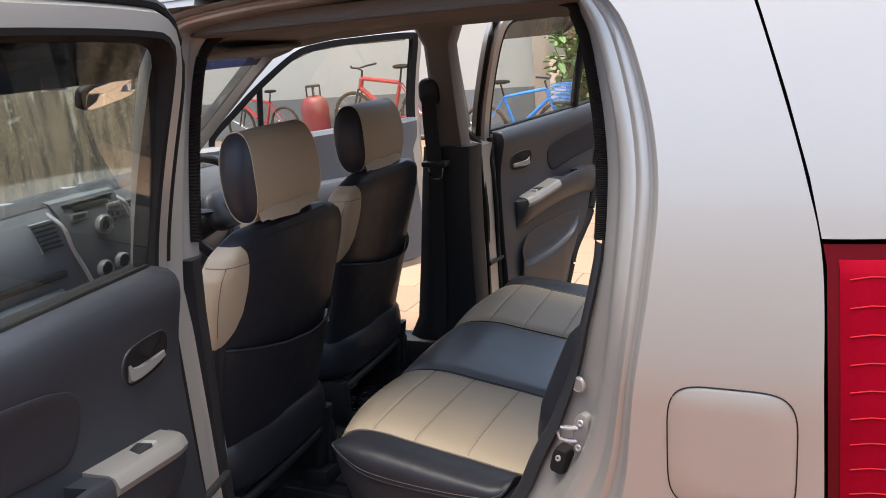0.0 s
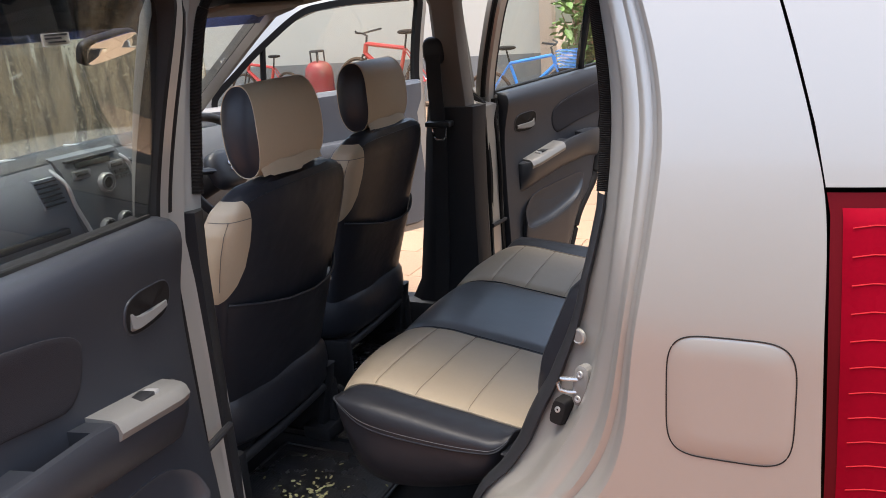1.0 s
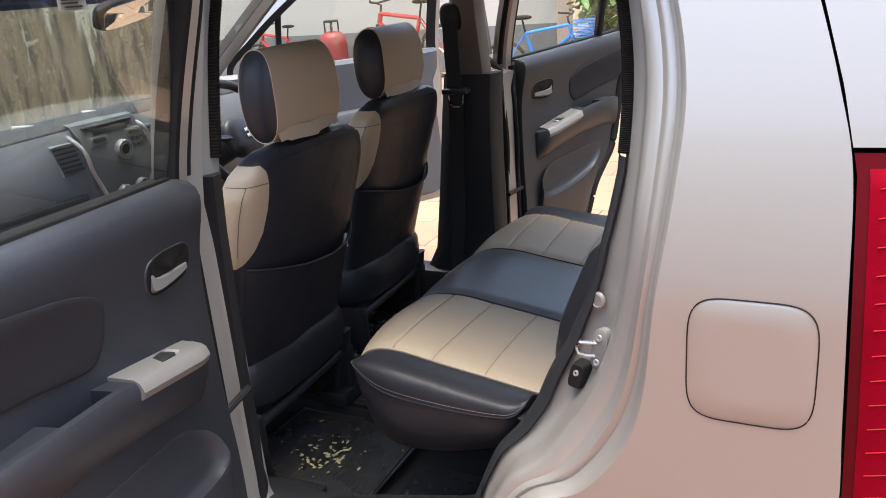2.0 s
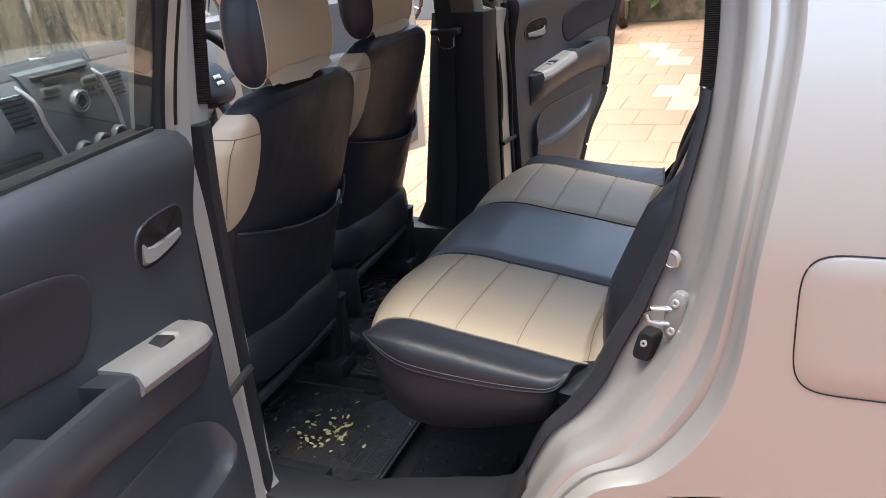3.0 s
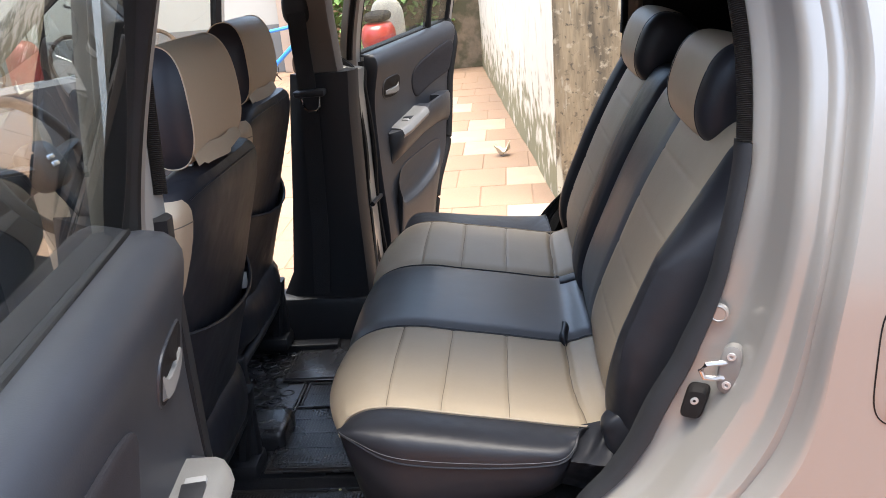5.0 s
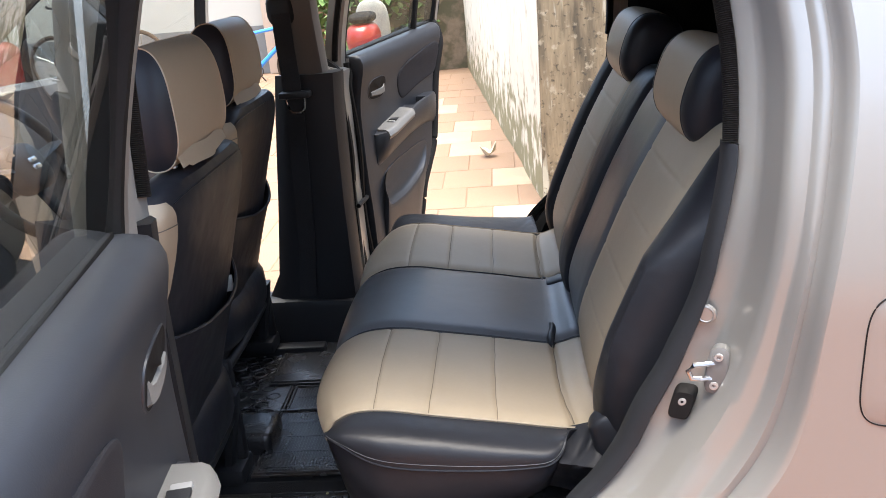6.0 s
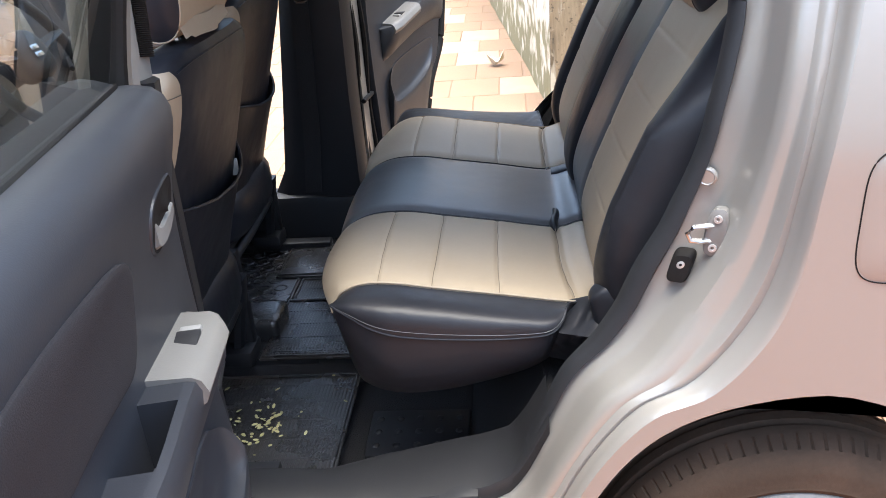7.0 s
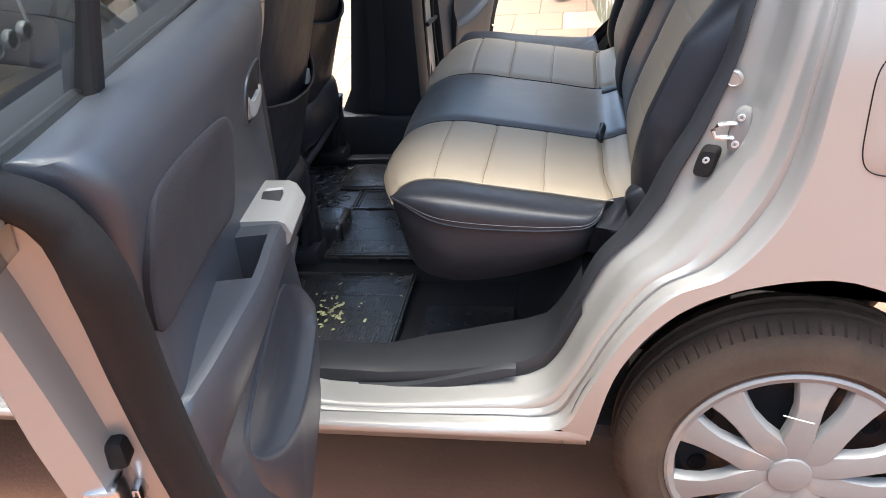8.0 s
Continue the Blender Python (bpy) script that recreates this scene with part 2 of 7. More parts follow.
def tube(bm, pts, radius, seg=10, squash=1.0, closed=False):
    """A round bar through points; radius may be a list."""
    pts = [Vector(p) for p in pts]
    n = len(pts)
    rings = []
    for i, p in enumerate(pts):
        a = pts[(i - 1) % n] if closed or i else p
        b = pts[(i + 1) % n] if closed or i < n - 1 else p
        t = (b - a).normalized()
        s = Vector((0, 0, 1)) if abs(t.z) < 0.9 else Vector((1, 0, 0))
        x = t.cross(s).normalized()
        y = t.cross(x)
        r = radius[i] if isinstance(radius, (list, tuple)) else radius
        rings.append([p + x * (r * math.cos(k * math.tau / seg)) + y * (r * squash * math.sin(k * math.tau / seg)) for k in range(seg)])
    if closed:
        rings.append(rings[0])
    loft(bm, rings, caps=not closed)


def smooth_line(pts, n, closed=False):
    """n points along a Catmull-Rom curve through pts, evenly spaced by arc length."""
    pts = [Vector(p) for p in pts]
    m = len(pts)
    dense = []
    for i in range(m if closed else m - 1):
        p = [pts[(i + k) % m] if closed else pts[min(max(i + k, 0), m - 1)] for k in (-1, 0, 1, 2)]
        for k in range(16):
            t = k / 16
            dense.append(0.5 * (2 * p[1] + (p[2] - p[0]) * t + (2 * p[0] - 5 * p[1] + 4 * p[2] - p[3]) * t * t + (3 * p[1] - p[0] - 3 * p[2] + p[3]) * t ** 3))
    dense.append(pts[0] if closed else pts[-1])
    acc = [0.0]
    for a, b in zip(dense, dense[1:]):
        acc.append(acc[-1] + (b - a).length)
    out, k = [], 0
    for i in range(n):
        d = acc[-1] * i / (n if closed else n - 1)
        while k < len(acc) - 2 and acc[k + 1] < d:
            k += 1
        f = (d - acc[k]) / max(1e-9, acc[k + 1] - acc[k])
        out.append(dense[k].lerp(dense[k + 1], min(1, max(0, f))))
    return out


def lerp_table(x, table):
    """Straight interpolation in a table of (x, value), in rising order."""
    if x <= table[0][0]:
        return table[0][1]
    for (a, va), (b, vb) in zip(table, table[1:]):
        if x <= b:
            return va + (vb - va) * (x - a) / (b - a)
    return table[-1][1]


def cushion(bm, centre, size, power=3.0, nu=28, nv=18, to=None, mat=0):
    """A padded block: a superellipsoid, carried by to()."""
    def se(c, p):
        return math.copysign(abs(c) ** (2 / p), c)

    def fn(u, v):
        a, b = u * math.tau, (v - 0.5) * math.pi
        p = Vector((centre[0] + size[0] / 2 * se(math.cos(b), power) * se(math.cos(a), power),
                    centre[1] + size[1] / 2 * se(math.cos(b), power) * se(math.sin(a), power),
                    centre[2] + size[2] / 2 * se(math.sin(b), power)))
        return to(p) if to else p
    grid(bm, fn, nu, nv, close_u=True, mat=mat)


# ---- ground and walls ----
def slab(name, lo, hi, mat, label, category="", bevel=0.0, kind="structure"):
    bm = bmesh.new()
    box(bm, lo, hi, bevel)
    return tagged(part(name, bm, mat, None), label, category, kind=kind)


bm = bmesh.new()
grid(bm, lambda u, v: Vector((-40 + 80 * u, -40 + 80 * v, -0.004)), 8, 8)
ground = tagged(part("ground", bm, JOINT, None), "sandy reddish ground under worn terracotta paving", "ground", kind="structure")


def wall_run(name, a, b, height, thick, mat, label, base=0.0, rough=0.0, nx=24, nz=12, seed=0, ridge=0.0):
    """A wall between two plan points; thick goes to the left of the way from a to b; rough: uneven faces."""
    a, b = Vector((*a, 0)), Vector((*b, 0))
    d = (b - a).normalized()
    n = Vector((-d.y, d.x, 0))
    bm = bmesh.new()

    def groove(run, z):
        """Board-marked grooves of uneven width and depth, 0 to 1."""
        g = max(0.0, 1 - 3.2 * abs(noise.noise(Vector((run * 6.5, z * 0.25, seed)))))
        return g * (0.6 + 0.4 * noise.noise(Vector((run * 3, z * 2.5, 5)))) + 0.25 * noise.noise(Vector((run * 30, z * 4, 2)))

    def at(u, v, side):
        p = a.lerp(b, u) + n * (thick if side else 0) + Vector((0, 0, base + (height - base) * v))
        k = noise.noise(p * 1.7 + Vector((seed, 0, side * 9))) + 0.5 * noise.noise(p * 5.0)
        k += ridge / max(rough, 1e-6) * groove(u * (b - a).length, p.z) if ridge and not side else 0
        return p + n * (k * rough) + Vector((0, 0, 0.6 * rough * k if v > 0.99 else 0))
    front = grid(bm, lambda u, v: at(u, v, 0), nx, nz)
    back = grid(bm, lambda u, v: at(u, v, 1), nx, nz)
    for i in range(nx):
        bm.faces.new((front[i][nz], front[i + 1][nz], back[i + 1][nz], back[i][nz]))
    for j in range(nz):
        bm.faces.new((front[0][j], front[0][j + 1], back[0][j + 1], back[0][j]))
        bm.faces.new((front[nx][j], front[nx][j + 1], back[nx][j + 1], back[nx][j]))
    return tagged(part(name, bm, mat, None), label, "wall", kind="structure")


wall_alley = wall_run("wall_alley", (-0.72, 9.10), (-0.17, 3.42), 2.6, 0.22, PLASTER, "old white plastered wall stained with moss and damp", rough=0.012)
wall_streaked = wall_run("wall_streaked", (-0.17, 3.40), (6.0, 3.55), 2.6, 0.25, CONCRETE, "weathered concrete wall with dark vertical streaks", rough=0.012, nx=620, nz=40, ridge=0.016)
wall_end = wall_run("wall_end", (-2.05, 9.0), (-0.60, 9.10), 1.0, 0.25, MOSSY, "low dark mossy masonry wall", rough=0.03)
wall_run("wall_house", (-14.0, 10.0), (-3.3, 10.0), 4.2, 0.25, WHITEWALL, "cream painted house wall", rough=0.004)
wall_run("dado_house", (-14.0, 9.985), (-3.3, 9.985), 0.62, 0.012, DADO, "dark grey painted dado along the house wall", rough=0.0)
wall_front = wall_run("wall_front", (-6.2, -3.0), (-6.2, 6.4), 2.9, 0.25, CONCRETE, "weathered streaked concrete boundary wall", rough=0.012, nx=620, nz=30, ridge=0.016)
# Unseen wall, added for cream bounce and to block the low sky.
wall_behind = wall_run("wall_behind", (9.0, -5.0), (-9.0, -5.0), 2.7, 0.25, WHITEWALL, "unseen cream wall added behind the parking place to bounce and block light", rough=0.004)

# ---- the car: body ----
W = 1.53                       # width of the body
YC = W / 2
HUB = (-0.032, 0.272)          # rear axle, x and z


def skin(x, z):
    """The y of the left body side: upright below the belt, leaning in above it, rounded off towards the rear corner."""
    y = 0.0
    if z > 0.95:
        y += 0.13 * ((z - 0.95) / 0.5) ** 1.4
    if x > 0.12:
        y += 0.10 * ((x - 0.12) / 0.3) ** 2
    if z < 0.5:
        y += 0.02 * ((0.5 - z) / 0.2) ** 2
    return y


def mirror_y(p):
    return Vector((p[0], W - p[1], p[2]))


def under_part(ob, mother):
    """A sub-part under a part that stands where the world's origin is."""
    ob.parent = mother
    return ob


car = empty_thing("hatchback_car", (-0.9, YC, 0), "silver tall hatchback car parked with its doors open", "car")

OUTER = [(-0.822, 1.10), (-0.819, 1.33), (-0.800, 1.430), (-0.72, 1.462), (-0.45, 1.470), (-0.19, 1.452), (-0.104, 1.406), (-0.060, 1.31),
         (-0.040, 1.20), (-0.047, 1.084), (-0.066, 0.945), (-0.079, 0.82), (-0.105, 0.736), (-0.164, 0.658), (-0.236, 0.622), (-0.300, 0.545),
         (-0.353, 0.44), (-0.395, 0.361), (-0.50, 0.357), (-0.70, 0.357), (-0.80, 0.365), (-0.822, 0.45), (-0.822, 0.75)]
INNER = [(-0.836, 1.08), (-0.842, 1.30), (-0.822, 1.405), (-0.72, 1.428), (-0.447, 1.437), (-0.215, 1.424), (-0.172, 1.392), (-0.148, 1.31),
         (-0.132, 1.21), (-0.132, 1.10), (-0.146, 0.955), (-0.184, 0.842), (-0.230, 0.764), (-0.280, 0.680), (-0.330, 0.614), (-0.376, 0.515),
         (-0.409, 0.445), (-0.454, 0.420), (-0.53, 0.398), (-0.70, 0.378), (-0.82, 0.395), (-0.834, 0.50), (-0.834, 0.80)]
STEP = 6


def fine(points, step=STEP):
    """A closed outline with step points between each two corners, so that two outlines keep their corners paired."""
    m = len(points)
    out = []
    for i in range(m):
        p = [Vector((*points[(i + k) % m], 0)) for k in (-1, 0, 1, 2)]
        for k in range(step):
            t = k / step
            q = 0.5 * (2 * p[1] + (p[2] - p[0]) * t + (2 * p[0] - 5 * p[1] + 4 * p[2] - p[3]) * t * t + (3 * p[1] - p[0] - 3 * p[2] + p[3]) * t ** 3)
            out.append((q.x, q.y))
    return out


OUT_F, IN_F = fine(OUTER), fine(INNER)


def jamb_point(i, blend, off, side=0):
    """A point of the jamb beside corner i (which may lie between two corners), blended from the outer to the inner outline."""
    k = round(i * STEP) % len(OUT_F)
    (xo, zo), (xi, zi) = OUT_F[k], IN_F[k]
    x, z = xo + (xi - xo) * blend, zo + (zi - zo) * blend
    if side and x > -0.6:   # the right opening reaches a little further back above the sill
        x += 0.035 * min(1.0, max(0.0, (z - 0.56) / 0.14))
    if side and x < -0.7 and z > 1.04:   # the slim upper centre pillar stands behind its trim
        x -= 0.055 * min(1.0, (z - 1.04) / 0.03)
        off = min(off, 0.05)
    if not side and x > -0.5 and blend > 0.9:   # the strip bends in behind the striker
        x -= 0.012 * min(1.0, (blend - 0.9) / 0.05) * lerp_table(z, ((0.62, 0.0), (0.66, -0.5), (0.72, -0.5), (0.80, 0.6), (0.86, 1.0), (0.98, 1.0), (1.08, 0.0)))
    if not side and x > -0.5:   # and the jamb lies a little deeper there
        off += 0.008 * lerp_table(blend, ((0.25, 0.0), (0.40, 1.0), (0.85, 1.0), (0.95, 0.0))) * lerp_table(z, ((0.66, 0.0), (0.74, 1.0), (0.95, 1.0), (1.05, 0.0)))
    if not side:   # the front jamb turns a little outwards
        x -= 0.045 * (1 - blend) * min(1.0, max(0.0, (-0.74 - x) / 0.06))
    p = Vector((x, skin(x, z) + off, z))
    return mirror_y(p) if side else p


def jamb_ring(blend, off, side=0):
    return [jamb_point(k / STEP, blend, off, side) for k in range(len(OUT_F))]


def jamb_run(a, b, blend, off, side=0):
    return [jamb_point(k / STEP, blend, off, side) for k in range(round(a * STEP), round(b * STEP) + 1)]


for side in (0, 1):
    bm = bmesh.new()
    loft(bm, [jamb_ring(b, o, side) for b, o in ((0, 0), (0.05, 0.003), (0.10, 0.012), (0.14, 0.023), (0.165, 0.0265), (0.19, 0.0255), (0.25, 0.0245), (0.30, 0.0265), (0.335, 0.0315), (0.36, 0.0335), (0.39, 0.0335), (0.50, 0.036), (0.585, 0.042), (0.62, 0.053), (0.68, 0.086), (0.72, 0.096), (0.78, 0.101), (0.92, 0.112), (1.0, 0.122), (1.02, 0.128))], caps=False)
    under(part("door_opening_frame", bm, PAINT, None), car)
    # ribbed rubber seal over the upper half of the opening
    line = smooth_line(jamb_run(0.0, 9.0, 1.03, 0.120, side), 1100)
    bm = bmesh.new()
    tube(bm, line, [0.0122 if i % 2 else 0.0105 for i in range(len(line))], seg=8, squash=0.8)
    under(part("door_seal", bm, RUBBER, None, "ribbed black rubber seal"), car)
    if side:
        # black wavy weatherstrip down the front of the far opening
        line = smooth_line([p + Vector((0.004 * math.sin(p.z * 17), 0, 0)) for p in jamb_run(20.0, 23.0, 0.70, 0.075, 1)], 120)
        bm = bmesh.new()
        tube(bm, line, 0.013, seg=8)
        tube(bm, [p + Vector((0.022, 0.045, 0)) for p in line], 0.008, seg=8)
        under(part("weatherstrip", bm, RUBBER, None, "wavy black weatherstrip"), car)
    # smooth plastic edge strip down the rear pillar to the sill
    bm = bmesh.new()
    loft(bm, [jamb_run(8.95, 17.6, b, o, side) for b, o in ((0.95, 0.120), (0.952, 0.108), (0.97, 0.105), (1.04, 0.108), (1.09, 0.114), (1.12, 0.122), (1.125, 0.132))[:4 if side else 7]], closed=False)
    under(part("edge_strip", bm, TRIM_STRIP, None, "dark grey plastic edge strip"), car)

# quarter panel between the rear door opening, the wheel arch and the tail lamp
ARCH = [(0.42, 0.33), (0.36, 0.42), (0.26, 0.52), (0.15, 0.597), (0.06, 0.638), (-0.012, 0.652), (-0.083, 0.652), (-0.15, 0.637), (-0.227, 0.595), (-0.302, 0.498), (-0.334, 0.42), (-0.348, 0.325)]
QUARTER = [(5, (0.03, 1.462)), (6, (0.058, 1.394)), (7, (0.092, 1.29)), (8, (0.118, 1.20)), (9, (0.137, 1.11)), (10, (0.143, 0.96)), (11, (0.148, 0.82)),
           (12, (0.151, 0.70)), (13, (0.13, 0.608)), (14, (-0.03, 0.653)), (15, (-0.20, 0.612)), (16, (-0.302, 0.498)), (17, (-0.347, 0.335))]
far_edge = [Vector((*q, 0)) for _, q in QUARTER]
n_q = (len(QUARTER) - 1) * STEP
near_f = [OUT_F[5 * STEP + i] for i in range(n_q + 1)]
far_f = []
for i in range(len(far_edge) - 1):
    p = [far_edge[min(max(i + k, 0), len(far_edge) - 1)] for k in (-1, 0, 1, 2)]
    for k in range(STEP):
        t = k / STEP
        far_f.append(0.5 * (2 * p[1] + (p[2] - p[0]) * t + (2 * p[0] - 5 * p[1] + 4 * p[2] - p[3]) * t * t + (3 * p[1] - p[0] - 3 * p[2] + p[3]) * t ** 3))
far_f.append(far_edge[-1])


def quarter_point(u, v, off=0.0):
    i = round(u * n_q)
    a, b = near_f[i], far_f[i]
    x, z = a[0] + (b.x - a[0]) * v, a[1] + (b.y - a[1]) * v
    return Vector((x, skin(x, z) + off, z))


for side in (0, 1):
    to = mirror_y if side else (lambda p: p)
    bm = bmesh.new()
    grid(bm, lambda u, v: to(quarter_point(u, v)), n_q, 22)
    under(part("quarter_panel", bm, PAINT, None), car)
    # rolled lip and dark liner of the wheel arch
    arch = smooth_line([(x, 0, z) for x, z in ARCH], 60)
    bm = bmesh.new()
    loft(bm, [[to(Vector((p.x, skin(p.x, p.z) + o, p.z + d))) for p in arch] for o, d in ((0.0, 0.0), (0.004, -0.004), (0.02, -0.005), (0.03, 0.002))], closed=False)
    under(part("wheel_arch_lip", bm, PAINT, None), car)
    bm = bmesh.new()
    grid(bm, lambda u, v: to(Vector((HUB[0] + 0.36 * math.cos(math.pi * (1.01 - 0.59 * u)), 0.012 + 0.258 * v, 0.29 + 0.36 * math.sin(math.pi * (1.01 - 0.59 * u))))), 24, 4)
    under(part("arch_liner", bm, TRIM_DARK, None), car)
    # rocker below the door openings
    prof = [(0.0, 0.357), (-0.004, 0.354), (-0.0055, 0.348), (-0.004, 0.342), (0.002, 0.336), (0.014, 0.318), (0.020, 0.311), (0.03, 0.308), (0.10, 0.30), (0.16, 0.30)]
    bm = bmesh.new()
    loft(bm, [[to(Vector((x, skin(x, 0.357) + y, z))) for y, z in [(min(y, 0) * k + max(y, 0), z) for y, z in prof]] for x, k in ((-1.95, 1), (-1.2, 1), (-0.8, 1), (-0.6, 1), (-0.5, 0.8), (-0.44, 0.45), (-0.39, 0.12), (-0.352, -0.3))], closed=False)
    under(part("rocker_panel", bm, PAINT, None), car)

# rear corner: tail lamp, hatch side, bumper
for side in (0, 1):
    to = mirror_y if side else (lambda p: p)

    def corner(u, v, lo, hi, x1, off):
        z = lo + (hi - lo) * v
        x0 = lerp_table(z, ((0.60, 0.152), (0.70, 0.151), (0.82, 0.148), (0.96, 0.143), (1.11, 0.137), (1.20, 0.118), (1.29, 0.092), (1.394, 0.058), (1.462, 0.03))) + 0.004
        x = x0 + (x1 - x0) * u
        return to(Vector((x, skin(x, z) + off, z)))
    bm = bmesh.new()
    grid(bm, lambda u, v: corner(u, v, 0.665, 1.132, 0.42, 0.003), 20, 40)
    lamp = under(part("tail_lamp", bm, LENS_DARK, None, "tall red tail lamp with a dark red rim"), car)
    bm = bmesh.new()
    grid(bm, lambda u, v: corner(0.045 + 0.955 * u, v, 0.680, 1.116, 0.42, -0.003 + (0.005 if v in (0.0, 1.0) or u == 0.0 else 0)), 20, 40)
    under_part(part("lens", bm, LENS_RED, None, "bright red ribbed lens"), lamp)
    for k in range(14):
        bm = bmesh.new()
        zc = 0.700 + 0.0305 * k
        tube(bm, [corner(0.08 + 0.9 * q / 12, 0, zc + 0.004 * math.sin(q * 1.1) - 0.004 * q / 12, 1.3, 0.42, -0.0035) for q in range(13)], 0.0008, seg=6)
        under_part(part("lens_rib", bm, LENS_RIB, None), lamp)
    bm = bmesh.new()
    grid(bm, lambda u, v: corner(u, v, 1.138, 1.462, 0.36, 0.0), 16, 20)
    under(part("hatch_side", bm, PAINT, None), car)
    bm = bmesh.new()
    grid(bm, lambda u, v: to(Vector((0.13 + 0.30 * u, skin(0.13 + 0.30 * u, 0.5), lerp_table(0.13 + 0.30 * u, ((0.13, 0.607), (0.26, 0.52), (0.36, 0.42), (0.43, 0.33))) + v * (0.65 - lerp_table(0.13 + 0.30 * u, ((0.13, 0.607), (0.26, 0.52), (0.36, 0.42), (0.43, 0.33))))))), 12, 8)
    under(part("bumper_side", bm, PAINT, None), car)

# fuel lid, a rounded square with a shut line round it
bm = bmesh.new()
LID = (0.046, 0.885, 0.071, 0.079)


def lid_edge(a, grow):
    c, s = math.cos(a), math.sin(a)
    return (LID[0] + (LID[2] + grow) * math.copysign(abs(c) ** 0.42, c), LID[1] + (LID[3] + grow) * math.copysign(abs(s) ** 0.42, s))


rings = []
for grow, off in ((-0.03, -0.0015), (-0.004, -0.0015), (-0.0006, 0.0)):
    rings.append([Vector((x, skin(x, z) + off, z)) for x, z in (lid_edge(k * math.tau / 64, grow) for k in range(64))])
loft(bm, rings)
under(part("fuel_lid", bm, PAINT, None, "silver rounded square fuel lid"), car)
bm = bmesh.new()
tube(bm, [Vector((x, skin(x, z) - 0.0002, z)) for x, z in (lid_edge(k * math.tau / 64, 0.001) for k in range(64))], 0.0009, seg=6, closed=True)
under(part("fuel_lid_gap", bm, RUBBER, None, "dark shut line of the fuel lid"), car)

# roof, headliner, floor, rear wall, firewall
bm = bmesh.new()
grid(bm, lambda u, v: Vector((-1.52 + 1.86 * u, 0.13 + (W - 0.26) * v, 1.462 - 0.06 * max(0.0, 0.16 - u) / 0.16 + 0.05 * math.sin(math.pi * v) - 0.02 * (2 * u - 1.1) ** 2)), 16, 16)
grid(bm, lambda u, v: Vector((-1.52 + 1.86 * u, 0.13 + (W - 0.26) * v, 1.475 - 0.06 * max(0.0, 0.16 - u) / 0.16 + 0.055 * math.sin(math.pi * v) - 0.02 * (2 * u - 1.1) ** 2)), 16, 16)
under(part("roof", bm, PAINT, None), car)
bm = bmesh.new()
grid(bm, lambda u, v: Vector((-1.50 + 1.80 * u, 0.19 + (W - 0.38) * v, 1.420 - 0.035 * max(0.0, 0.18 - u) / 0.18 + 0.02 * math.sin(math.pi * v))), 10, 10)
under(part("headliner", bm, LINING, None, "beige woven headliner"), car)
bm = bmesh.new()
box(bm, (-2.0, 0.165, 0.20), (-0.26, W - 0.165, 0.235), 0.01)
under(part("floor_pan", bm, CARPET, None, "dark carpeted floor pan"), car)
bm = bmesh.new()
grid(bm, lambda u, v: Vector((0.40 + 0.04 * math.sin(math.pi * u) - 0.10 * max(0, v - 0.62), 0.12 + (W - 0.24) * u, 0.47 + 0.99 * v)), 12, 16)
under(part("hatch", bm, PAINT, None), car)
bm = bmesh.new()
box(bm, (-0.12, 0.24, 0.545), (0.34, W - 0.24, 0.565), 0.006)
box(bm, (0.30, 0.30, 0.54), (0.37, W - 0.30, 0.95), 0.01)
under(part("luggage_lining", bm, CARPET, None), car)

# ---- doors ----
NEAR_OPEN, FAR_OPEN = 77.6, 72.0


def door_map(hinge, degrees, side):
    """Carries door coordinates (u from the hinge, w into the cabin, z up) into the world. side 0: left."""
    a = radians(degrees)
    sy = -1 if side == 0 else 1
    ud = Vector((math.cos(a), sy * math.sin(a), 0))
    wd = Vector((math.sin(a), -sy * math.cos(a), 0))
    return lambda p: Vector((hinge[0], hinge[1], 0)) + ud * p[0] + wd * p[1] + Vector((0, 0, p[2]))


def lean_in(z):
    """How far a door's window frame leans into the cabin."""
    return 0.11 * max(0.0, (z - 1.06) / 0.38) ** 1.3


def glass_lean(z):
    """How far a rear door's pane leans into the cabin."""
    return 0.010 + 0.236 * (z - 1.06)


REAR_EDGE = ((0.35, 0.385), (0.40, 0.395), (0.46, 0.41), (0.56, 0.455), (0.62, 0.50), (0.655, 0.55), (0.70, 0.585), (0.80, 0.62), (0.90, 0.642), (0.98, 0.662), (1.03, 0.676), (1.07, 0.69), (1.20, 0.712), (1.32, 0.69), (1.44, 0.64))


